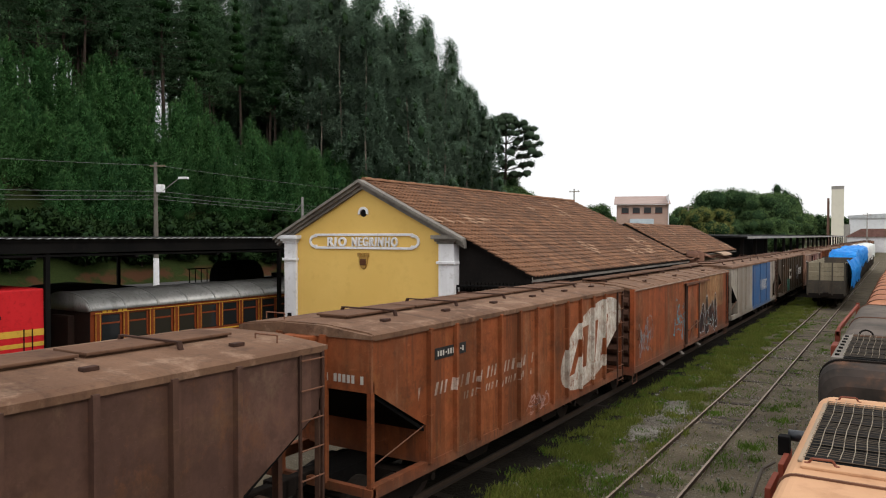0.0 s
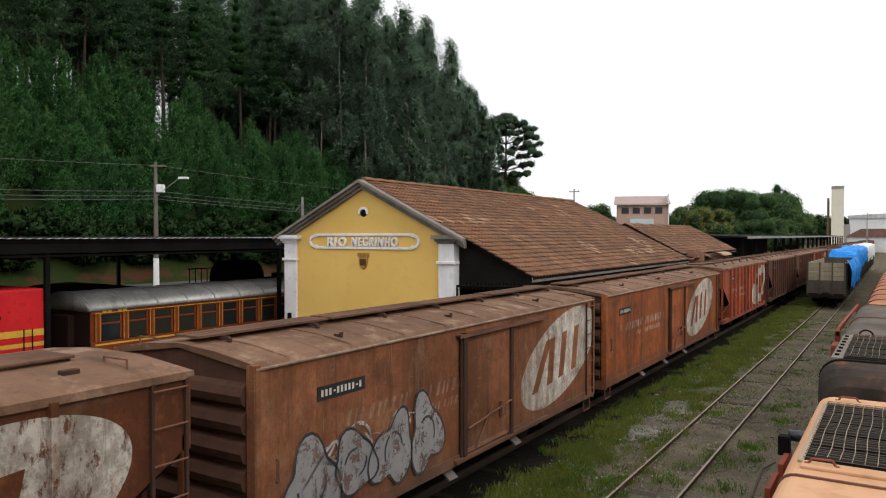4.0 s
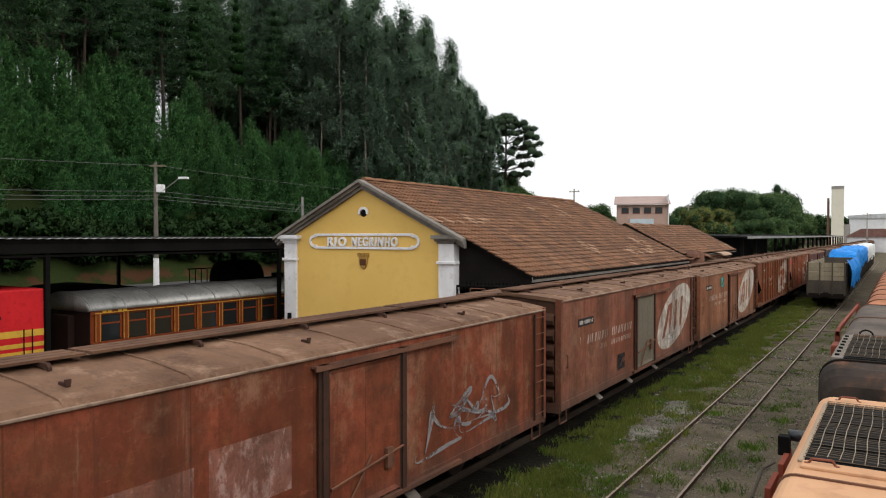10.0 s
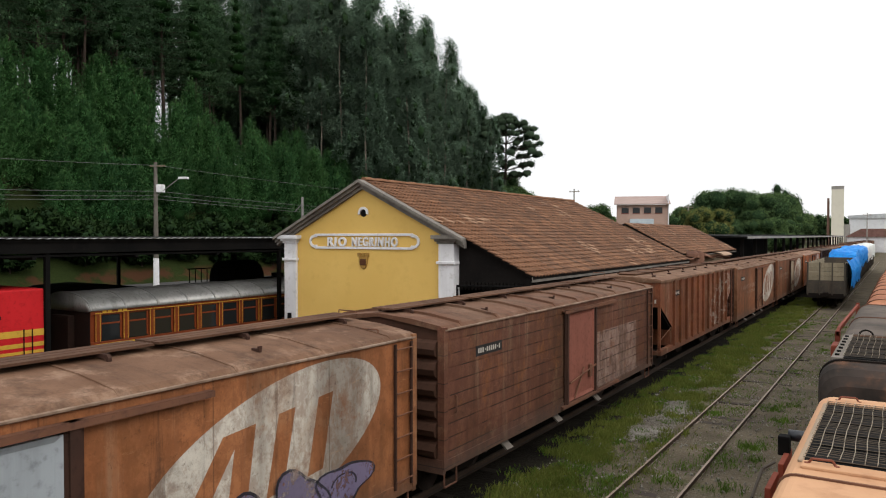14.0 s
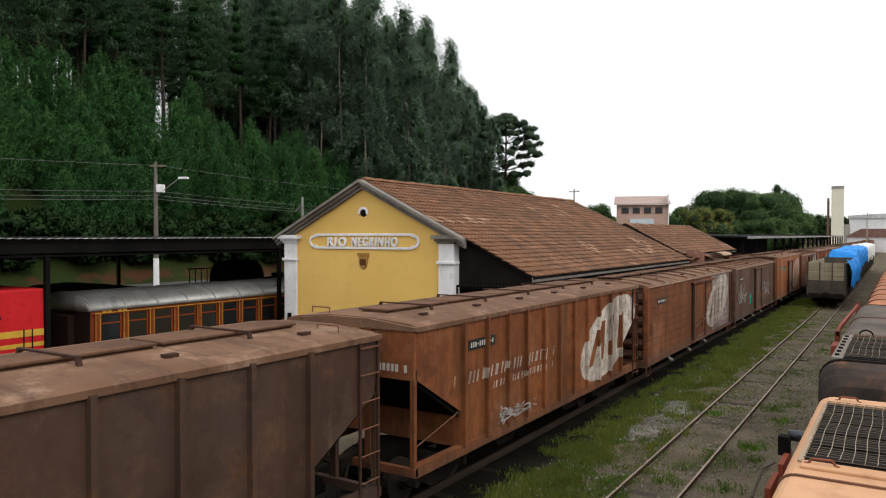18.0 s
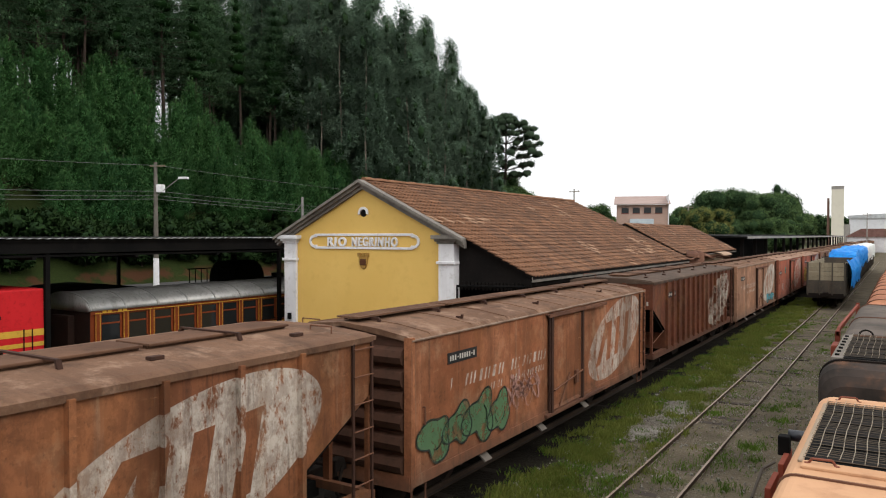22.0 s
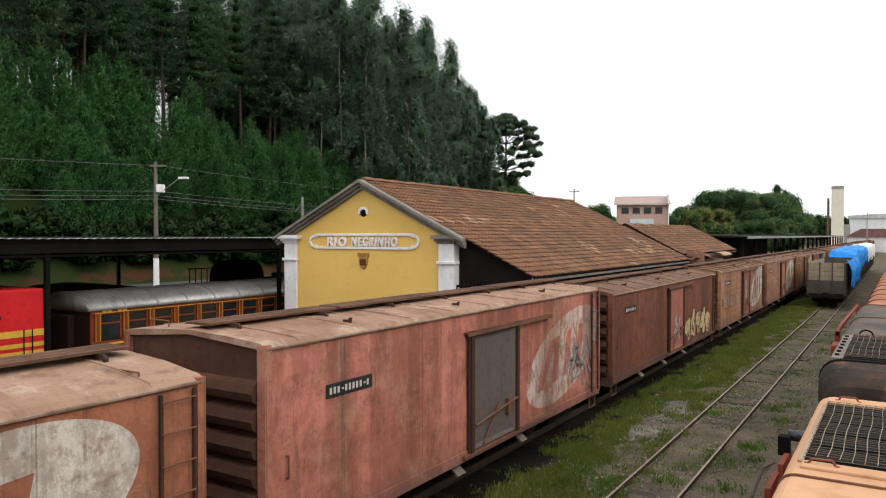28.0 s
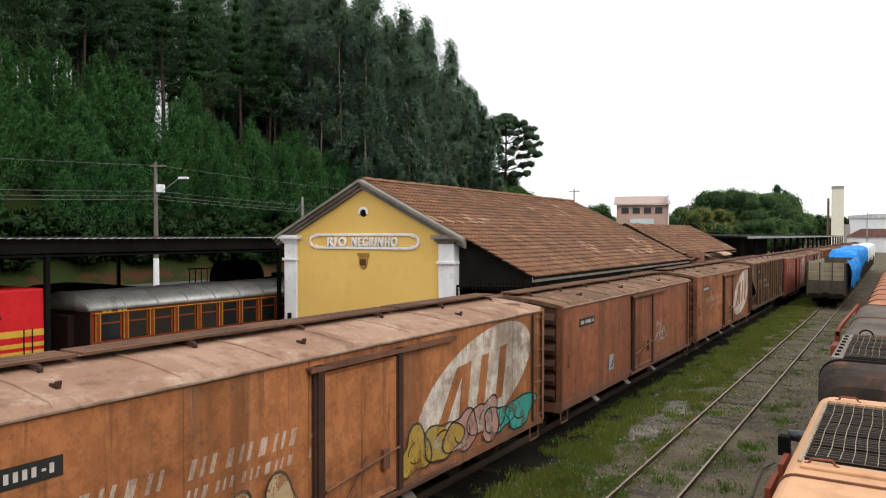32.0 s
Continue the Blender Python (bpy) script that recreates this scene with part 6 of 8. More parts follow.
def make_coach():
    cx, y0, y1 = -23.9, 14.05, 30.0
    zr = -0.82
    c = thing("passenger_coach", "varnished brown wooden coach with gold lining and silver roof", "railway coach", at=pose(cx, 0, zr))
    hw = 1.38
    boxed("body", (-hw, hw, y0, y1, 0.95, 1.93), VARNISH, c, "brown lower body panels", 0.02)
    boxed("upper_body", (-hw + 0.06, hw - 0.06, y0 + 0.02, y1 - 0.02, 1.93, 2.98), VARNISH, c)
    boxed("letter_board", (-hw, hw, y0, y1, 2.84, 3.0), VARNISH, c)
    black_end = mat("dark_coach_end", (0.022, 0.011, 0.008), (0.016, 0.009, 0.007), (0.03, 0.016, 0.011), 0.85)
    boxed("end_wall", (-hw + 0.01, hw - 0.03, y0 - 0.015, y0, 0.95, 2.95), black_end, c, "dark end wall")
    boxed("end_vestibule", (-0.5, 0.5, y0 - 0.25, y0 - 0.013, 0.95, 2.8), black_end, c, "dark end gangway", 0.05)
    n = 15
    pitch = (y1 - y0 - 0.5) / n
    bmw = bmesh.new()
    box(bmw, 0, 0.02, 0.12, pitch - 0.16, 1.94, 2.80)
    wm = mesh_of(bmw, "window", glass())
    bmp = bmesh.new()
    box(bmp, 0, 0.07, -0.1, 0.1, 1.94, 2.86)
    pm = mesh_of(bmp, "pillar", VARNISH)
    bml = bmesh.new()
    box(bml, 0.07, 0.078, -0.085, -0.070, 1.94, 2.86)
    box(bml, 0.07, 0.078, 0.070, 0.085, 1.94, 2.86)
    lm = mesh_of(bml, "pillar_lining", GOLD)
    bms = bmesh.new()
    box(bms, 0.0, 0.035, 0.12, pitch - 0.16, 2.50, 2.55)
    box(bms, 0.0, 0.035, 0.10, 0.15, 2.0, 2.8)
    box(bms, 0.0, 0.035, pitch - 0.2, pitch - 0.15, 2.0, 2.8)
    sm = mesh_of(bms, "sash", VARNISH)
    for s, r in ((1, 0),):
        for i in range(n + 1):
            y = y0 + 0.25 + i * pitch
            p = piece("pillar", pm, c, pose(hw - 0.06, y, 0))
            piece("pillar_lining", lm, p)
            if i < n:
                wdw = piece("window", wm, c, pose(hw - 0.055, y, 0))
                piece("sash", sm, wdw)
    boxed("waist_lining", (hw, hw + 0.008, y0 + 0.15, y1, 1.80, 1.86), GOLD, c, "gold waist line")
    boxed("top_lining", (hw, hw + 0.008, y0 + 0.15, y1, 2.87, 2.89), GOLD, c)
    boxed("lower_lining", (hw, hw + 0.008, y0 + 0.15, y1, 1.02, 1.05), GOLD, c)
    # number and initials drawn as small gold characters
    cu = bpy.data.curves.new("initials", "FONT")
    cu.body, cu.size, cu.extrude, cu.space_character = "RMV", 0.34, 0.004, 1.1
    tmp = new("initials", cu)
    me = bpy.data.meshes.new_from_object(tmp.evaluated_get(bpy.context.evaluated_depsgraph_get()))
    bpy.data.objects.remove(tmp)
    me.materials.append(GOLD)
    ob = new("initials", me)
    ob.parent = c
    ob.matrix_local = pose(hw + 0.006, y0 + 6.5, 1.48, 90, 0, 90)
    bm = bmesh.new()
    for k in range(5):
        if k != 2:
            box(bm, hw, hw + 0.008, y0 + 0.42 + k * 0.19, y0 + 0.56 + k * 0.19, 2.885, 2.98)
    part("number_lettering", bm, GOLD, c)
    # roof in sheets with raised seams
    arc = [(1.44 * math.sin(t), 2.98 + 0.58 * (math.cos(t) - math.cos(1.5)) / (1 - math.cos(1.5))) for t in [(-1.5 + 3.0 * i / 16) for i in range(17)]]
    bm = bmesh.new()
    prism(bm, arc + [(1.3, 2.94), (-1.3, 2.94)], "y", y0 - 0.06, y1 + 0.1)
    rf = part("coach_roof", bm, COACH_ROOF, c, "dull silver arched roof", True)
    bm = bmesh.new()
    big = [(x * 1.008, z + 0.018) for x, z in arc]
    prism(bm, big + [(1.3, 2.95), (-1.3, 2.95)], "y", 0, 0.05)
    seam = mesh_of(bm, "roof_seam", COACH_ROOF)
    for i in range(13):
        piece("roof_seam", seam, rf, pose(0, y0 - 0.04 + i * 1.28, 0))
    boxed("underframe", (-1.25, 1.25, y0 + 0.2, y1 - 0.2, 0.7, 0.95), DARK, c)
    bogie_parts_at(c, (y0 + 2.2, y1 - 2.2))


def bogie_parts_at(c, ys):
    for y in ys:
        b = piece("bogie", SHARED["bogie"], c, pose(0, y, 0))
        for dy in (-0.8, 0.8):
            piece("wheelset", SHARED["wheelset"], b, pose(0, dy, 0))


make_coach()


def make_red_locomotive():
    c = thing("red_locomotive", "bright red locomotive with yellow stripes under the canopy", "locomotive", at=pose(-23.7, 0, -0.92))
    y1 = 12.4
    boxed("body", (-1.35, 1.4, -4, y1, 1.2, 3.95), RED, c, "bright red body", 0.06)
    for z, h in ((2.52, 0.2), (2.20, 0.13), (2.0, 0.09)):
        boxed("stripe", (1.402, 1.41, -4, y1 - 0.02, z, z + h), GOLD, c, "yellow stripe")
    boxed("end_stripe", (-1.2, 1.3, y1 + 0.002, y1 + 0.01, 1.42, 1.62), GOLD, c)
    boxed("frame_beam", (-1.3, 1.35, -4, y1 + 0.3, 0.85, 1.2), DARK, c)
    bm = bmesh.new()
    rod(bm, (1.46, 11.75, 1.15), (1.46, 11.75, 2.75), 0.02)
    rod(bm, (1.46, 12.0, 1.15), (1.46, 12.0, 2.75), 0.02)
    part("handrail", bm, DARK, c)
    bm = bmesh.new()
    for z in (3.0,):
        box(bm, 1.40, 1.45, 11.0, 11.03, 2.0, 3.15)
        box(bm, 1.40, 1.46, 10.95, 11.1, 3.1, 3.2)
    part("door_handle", bm, DARK, c)
    bogie_parts_at(c, (9.5, 0.0))


make_red_locomotive()


def make_steam_tender():
    """Dark steam locomotive behind the coach."""
    c = thing("steam_locomotive", "black steam locomotive standing behind the coach", "locomotive", at=pose(-30.2, 0, -0.92))
    bm = bmesh.new()
    rod(bm, (0, 28.2, 2.4), (0, 32.5, 2.4), 0.86, 24)
    part("boiler", bm, DARK, c, "black boiler", True)
    bm = bmesh.new()
    rod(bm, (0, 27.0, 4.2), (0, 27.0, 4.55), 0.15, 14, 0.18)
    part("chimney", bm, DARK, c)
    bm = bmesh.new()
    rod(bm, (0, 30.2, 3.0), (0, 30.2, 3.45), 0.34, 14)
    part("steam_dome", bm, DARK, c)
    bm = bmesh.new()
    arch = [(1.0 * math.cos(t), 3.35 + 0.9 * math.sin(t)) for t in [math.pi * i / 12 for i in range(13)]]
    prism(bm, [(1.0, 0.9)] + arch + [(-1.0, 0.9)], "y", 26.2, 28.2)
    part("cab", bm, DARK, c, "black cab with an arched roof")
    bm = bmesh.new()
    prism(bm, [(15.6, 0.5), (21.2, 0.5), (21.2, 3.0), (20.2, 3.3), (18.6, 3.5), (17.0, 3.45), (15.6, 3.1)], "x", -1.2, 1.2)
    part("tender", bm, DARK, c, "black tender heaped with fuel")
    bm = bmesh.new()
    for k in range(9):
        rod(bm, (1.15, 23.2 + k * 0.35, 2.2), (1.15, 23.2 + k * 0.35, 3.95), 0.025)
    rod(bm, (1.15, 23.1, 3.95), (1.15, 26.2, 3.95), 0.03)
    rod(bm, (1.15, 23.1, 2.2), (1.15, 26.2, 2.2), 0.05)
    part("tender_rail", bm, DARK, c)
    boxed("frame", (-1.15, 1.2, 20.2, 31.8, 0.5, 2.25), DARK, c)
    bogie_parts_at(c, (22.0, 30.0))
    track(-30.2, 10, 40, "siding_track", z=-0.92, sleepers=30)


make_steam_tender()

# ---- parked locomotives beside the camera ----
ORANGE = mat("sun_bleached_orange", (0.50, 0.285, 0.16), (0.44, 0.24, 0.13), (0.27, 0.13, 0.07), 0.75, big=0.9, small=6)
ORANGE_OLD = mat("rusted_orange_roof", (0.36, 0.15, 0.075), (0.25, 0.105, 0.06), (0.13, 0.06, 0.04), 0.85, big=1.2, small=6)
SOOT = mat("sooty_roof", (0.105, 0.082, 0.066), (0.052, 0.042, 0.034), (0.022, 0.018, 0.015), 0.75, big=1.6, small=5)
REDRAIL = mat("faded_red_rail", (0.20, 0.048, 0.028), (0.15, 0.036, 0.022), (0.08, 0.028, 0.02), 0.7)
MESH = mat("grey_wire_mesh", (0.34, 0.29, 0.22), (0.24, 0.2, 0.15), (0.12, 0.09, 0.065), 0.8)
MESH_DARK = mat("rusted_wire_mesh", (0.12, 0.095, 0.07), (0.08, 0.065, 0.05), (0.03, 0.025, 0.02), 0.8)


def hood_outline(hw, top, r, z0):
    pts = [(hw, z0), (hw, top - r)]
    for i in range(1, 6):
        t = i / 5 * math.pi / 2
        pts.append((hw - r + r * math.cos(t), top - r + r * math.sin(t)))
    return pts + [(-x, z) for x, z in pts[::-1]]


def grille(c, x0, x1, y0, y1, z, nx, ny):
    """Sagging wire mesh of an air intake over a dark well with fan slats below."""
    boxed("grille_well", (x0, x1, y0, y1, z - 0.004, z + 0.001), DARK, c)
    for i in range(5):
        y = y0 + (i + 0.5) * (y1 - y0) / 5
        boxed("shutter_slat", (x0 + 0.03, x1 - 0.03, y - 0.07, y + 0.03, z + 0.001, z + 0.006), mat("dull_shutter", (0.007, 0.006, 0.005), (0.014, 0.011, 0.009)), c)
    bm = bmesh.new()
    for i in range(nx + 1):
        x = x0 + i * (x1 - x0) / nx
        last = None
        for k in range(8):
            q = Vector((x + (0.004 * math.sin(k * 1.5 + 0.25 * i) if 0 < k < 7 else 0), y0 + k * (y1 - y0) / 7, z + 0.026 + 0.006 * math.sin(k + i)))
            if last:
                rod(bm, last, q, 0.0017, 4)
            last = q
    ga = part("wire_mesh", bm, MESH, c, "", True)
    bm = bmesh.new()
    for i in range(ny + 1):
        y = y0 + i * (y1 - y0) / ny
        rod(bm, (x0, y, z + 0.020 + 0.004 * math.sin(i)), (x1, y, z + 0.020), 0.0016, 4)
    part("cross_mesh", bm, MESH_DARK, c)
    return ga


def loft(bm, rings):
    """Skins outlines of (x, z) points set one behind the other at the given y."""
    rows = [[bm.verts.new((x, y, z)) for x, z in ring] for y, ring in rings]
    n = len(rows[0])
    for a, b in zip(rows, rows[1:]):
        for k in range(n):
            bm.faces.new((a[k], a[(k + 1) % n], b[(k + 1) % n], b[k]))
    bm.faces.new(rows[0][::-1])
    bm.faces.new(rows[-1])


def make_locomotive_a():
    c = thing("orange_locomotive", "sun-bleached orange diesel locomotive with mesh roof grille", "locomotive", at=pose(LOCO_X, 0, 0))
    bm = bmesh.new()
    loft(bm, [(-6, hood_outline(1.235, 3.76, 0.065, 1.45)), (4.50, hood_outline(1.235, 3.76, 0.065, 1.45)), (4.58, hood_outline(1.228, 3.75, 0.065, 1.45)), (4.64, hood_outline(1.21, 3.72, 0.065, 1.45)), (4.66, hood_outline(1.16, 3.66, 0.065, 1.45))])
    part("hood", bm, ORANGE, c, "sun-bleached orange hood", False)
    bm = bmesh.new()
    prism(bm, [(x * 1.003, z + 0.008) for x, z in hood_outline(1.235, 3.76, 0.065, 2.0)], "y", 2.96, 2.972)
    part("hood_seam", bm, RUST, c)
    for x0, x1, y0, y1 in ((-1.17, 1.17, 3.07, 3.16), (-1.17, 1.17, 4.30, 4.42), (1.09, 1.17, 3.16, 4.30)):
        boxed("grille_frame", (x0, x1, y0, y1, 3.755, 3.772), ORANGE, c, "", 0.006)
    boxed("worn_grille_frame", (-1.19, -1.168, 3.16, 4.30, 3.755, 3.769), mat("bare_grey_frame", (0.33, 0.245, 0.17), (0.25, 0.18, 0.13), (0.42, 0.22, 0.12)), c, "frame bar with paint worn to grey metal", 0.006)
    grille(c, -1.168, 1.09, 3.16, 4.30, 3.763, 54, 30)
    for x, y in ((-1.10, 3.12), (-1.08, 4.40)):
        bm = bmesh.new()
        rod(bm, (x - 0.05, y, 3.765), (x - 0.035, y, 3.79), 0.005)
        rod(bm, (x - 0.035, y, 3.79), (x + 0.035, y + 0.01, 3.79), 0.005)
        rod(bm, (x + 0.035, y + 0.01, 3.79), (x + 0.05, y + 0.01, 3.765), 0.005)
        rod(bm, (x - 0.052, y, 3.762), (x - 0.052, y, 3.774), 0.010, 8)
        rod(bm, (x + 0.052, y, 3.762), (x + 0.052, y, 3.774), 0.010, 8)
        part("lifting_handle", bm, mat("rusty_red_handle", (0.20, 0.07, 0.045)), c, "rusty red lifting handle")
    boxed("running_plate", (-1.4, 1.4, -6, 5.0, 1.3, 1.45), RUST, c)
    boxed("fuel_tank", (-1.2, 1.2, -4, 2.0, 0.5, 1.3), STEEL, c)
    # red side plates, marker lamp and pipework beside the hood
    for x, y0, y1, z in ((-1.43, 4.47, 4.85, 3.36), (-1.445, 4.10, 4.42, 3.33)):
        boxed("side_plate", (x, x + 0.03, y0, y1, 1.45, z), REDRAIL, c, "faded red side plate", 0.006)
    bm = bmesh.new()
    box(bm, -1.465, -1.40, 4.72, 4.80, 3.34, 3.455, 0.01)
    part("lamp_bracket", bm, DARK, c)
    bm = bmesh.new()
    rod(bm, (-1.33, 4.84, 3.44), (-1.42, 4.84, 3.44), 0.034, 16)
    part("marker_lamp", bm, mat("blue_black_enamel", (0.012, 0.014, 0.02), None, None, 0.4, spec=0.4), c, "black cylindrical marker lamp", True)
    bm = bmesh.new()
    rod(bm, (-1.49, 4.0, 2.6), (-1.49, 4.0, 3.30), 0.012)
    rod(bm, (-1.49, 4.0, 3.30), (-1.47, 4.2, 3.40), 0.008)
    rod(bm, (-1.47, 4.2, 3.40), (-1.44, 4.42, 3.38), 0.008)
    part("pipework", bm, mat("dull_grey_pipe", (0.07, 0.06, 0.05)), c)
    bogie_parts_at(c, (2.6, -3.5))


def make_locomotive_b():
    c = thing("sooty_locomotive", "soot-stained locomotive with dark end and wire grille roof", "locomotive", at=pose(LOCO_X, 0, 0))
    bm = bmesh.new()
    loft(bm, [(6.22, hood_outline(1.36, 3.70, 0.15, 1.45)), (11.6, hood_outline(1.36, 3.70, 0.15, 1.45))])
    part("hood", bm, SOOT, c, "sooty grey hood")
    bm = bmesh.new()
    loft(bm, [(5.98, hood_outline(1.32, 3.56, 0.15, 3.40)), (6.02, hood_outline(1.35, 3.63, 0.15, 3.40)), (6.07, hood_outline(1.365, 3.675, 0.15, 3.40)), (6.14, hood_outline(1.37, 3.70, 0.15, 3.40)), (6.22, hood_outline(1.37, 3.71, 0.15, 3.40))])
    part("rusty_lip", bm, mat("charred_orange", (0.05, 0.038, 0.032), (0.026, 0.022, 0.019), (0.19, 0.085, 0.042), 0.85, big=2.4, small=4), c, "rust-streaked charred lip")
    bm = bmesh.new()
    prism(bm, [(x * 1.003, z + 0.012) for x, z in hood_outline(1.37, 3.71, 0.15, 3.2)], "y", 6.20, 6.235)
    part("hood_seam", bm, STEEL, c)
    boxed("hood_end", (-1.33, 1.33, 5.99, 6.22, 1.45, 3.42), mat("scuffed_black_end", (0.024, 0.022, 0.020), (0.014, 0.013, 0.012), (0.10, 0.095, 0.085), 0.6, big=1.5, small=6, streak=0.35), c, "scuffed black hood end", 0.03)
    grille(c, -1.22, 1.2, 6.34, 7.72, 3.712, 52, 34)
    for x in (-1.29, 1.24):
        boxed("grille_frame", (x - 0.01, x + 0.07, 6.28, 7.78, 3.695, 3.722), mat("dull_grey_frame", (0.20, 0.175, 0.15), (0.14, 0.12, 0.10)), c, "", 0.005)
    for k in range(7):
        boxed("frame_bolt", (-1.28, -1.25, 6.38 + k * 0.2, 6.42 + k * 0.2, 3.718, 3.734), DARK, c)
    bm = bmesh.new()
    for k in range(8):
        t, u = math.pi * k / 8, math.pi * (k + 1) / 8
        rod(bm, (-1.12 + 0.06 * math.cos(t), 7.8, 3.71 + 0.06 * math.sin(t)), (-1.12 + 0.06 * math.cos(u), 7.8, 3.71 + 0.06 * math.sin(u)), 0.008)
    part("lifting_ring", bm, STEEL, c)
    for y in (7.85, 9.7, 11.5):
        bm = bmesh.new()
        prism(bm, [(x * 1.004, z + 0.010) for x, z in hood_outline(1.36, 3.70, 0.15, 3.45)], "y", y, y + 0.03)
        part("roof_strap", bm, RUST, c)
    for k in range(9):
        r = random.Random(300 + k)
        x, y = r.uniform(-0.95, 0.3), 8.1 + (k // 3) * 1.1 + r.uniform(0, 0.5)
        boxed("roof_slot", (x, x + 0.32, y, y + 0.06, 3.699, 3.706), DARK, c, "dark slot in the roof")
    boxed("running_plate", (-1.45, 1.45, 5.9, 24, 1.3, 1.45), RUST, c)
    boxed("handrail_post", (-1.47, -1.42, 9.2, 9.28, 1.45, 3.58), REDRAIL, c, "faded red handrail post")
    boxed("handrail_post", (-1.47, -1.42, 13.6, 13.68, 1.45, 3.55), REDRAIL, c, "faded red handrail post")
    bm = bmesh.new()
    prism(bm, [(9.2, 3.58), (9.4, 3.61), (13.72, 3.53), (13.72, 3.49), (9.4, 3.56), (9.2, 3.53)], "x", -1.46, -1.43)
    part("handrail", bm, REDRAIL, c, "faded red handrail")
    boxed("side_box", (-1.47, -1.38, 8.6, 8.95, 3.36, 3.50), REDRAIL, c, "faded red side box", 0.02)
    bm = bmesh.new()
    rod(bm, (-1.36, 6.15, 2.95), (-1.58, 6.15, 2.75), 0.012)
    rod(bm, (-1.58, 6.15, 2.75), (-1.41, 6.2, 2.73), 0.012)
    part("mirror_bracket", bm, STEEL, c)
    bm = bmesh.new()
    rod(bm, (-1.38, 5.97, 2.0), (-1.38, 5.97, 3.35), 0.012)
    part("grab_rail", bm, DARK, c)
    # cab and long orange hood further on
    bm = bmesh.new()
    prism(bm, hood_outline(1.36, 3.62, 0.22, 1.45), "y", 11.6, 24)
    part("long_hood", bm, ORANGE_OLD, c, "rusted orange long hood")
    for k in range(9):
        y = 12.2 + k * 1.3
        bm = bmesh.new()
        prism(bm, [(x * 1.008, z + 0.012) for x, z in hood_outline(1.36, 3.62, 0.22, 3.2)], "y", y, y + 0.04)
        part("roof_strap", bm, RUST, c)
    for k in range(5):
        bm = bmesh.new()
        rod(bm, (0.1, 13 + k * 2.1, 3.61), (0.1, 13 + k * 2.1, 3.66), 0.16, 14)
        part("roof_cap", bm, STEEL, c)
    bogie_parts_at(c, (8.5, 20.5))


def make_locomotive_c():
    c = thing("rusted_locomotive", "rusted orange locomotive with blue cab top", "locomotive", at=pose(LOCO_X, 0, 0))
    bm = bmesh.new()
    prism(bm, hood_outline(1.35, 3.55, 0.25, 1.4), "y", 25.2, 40)
    part("hood", bm, ORANGE_OLD, c)
    bm = bmesh.new()
    prism(bm, hood_outline(1.1, 3.95, 0.3, 3.4), "y", 28.5, 31.5)
    part("cab_top", bm, mat("dull_blue", (0.06, 0.10, 0.17)), c, "dull blue cab top")
    boxed("running_plate", (-1.45, 1.45, 25, 40.2, 1.3, 1.45), RUST, c)
    for k in range(6):
        bm = bmesh.new()
        prism(bm, [(x * 1.008, z + 0.012) for x, z in hood_outline(1.35, 3.55, 0.25, 3.2)], "y", 26 + k * 2.3, 26.05 + k * 2.3)
        part("roof_strap", bm, RUST, c)
    bogie_parts_at(c, (28, 37))
    for i in range(5):
        w = thing("parked_wagon", "rusty parked wagon on the locomotive track", "freight wagon", "parked wagons on the locomotive track", pose(LOCO_X, 41.5 + i * 13, 0))
        bm = bmesh.new()
        prism(bm, hood_outline(1.35, 3.45, 0.3, 0.85), "y", 0.4, 12.4)
        part("body", bm, (ORANGE_OLD, RUST)[i % 2], w)
        boxed("underframe", (-1.2, 1.2, 0.2, 12.6, 0.6, 0.85), STEEL, w)
        bogie_parts_at(w, (2.2, 10.6))


make_locomotive_a()
make_locomotive_b()
make_locomotive_c()


# ---- gondolas with tarpaulins on the yard track ----
TARP = mat("blue_tarpaulin", (0.012, 0.17, 0.52), (0.02, 0.23, 0.62), (0.008, 0.09, 0.32), 0.5, big=1.4, small=5, bump=0.5)
TARP_WHITE = mat("white_tarpaulin", (0.62, 0.63, 0.60), (0.5, 0.52, 0.5), (0.35, 0.36, 0.34), 0.6)
GONDOLA = mat("gondola_steel", (0.075, 0.065, 0.052), (0.055, 0.048, 0.04), (0.12, 0.085, 0.06), 0.85, streak=0.4)
GONDOLA_WOOD = mat("gondola_boards", (0.27, 0.23, 0.16), (0.22, 0.185, 0.125), (0.12, 0.10, 0.07), 0.9, random_tone=0.3, streak=0.3)


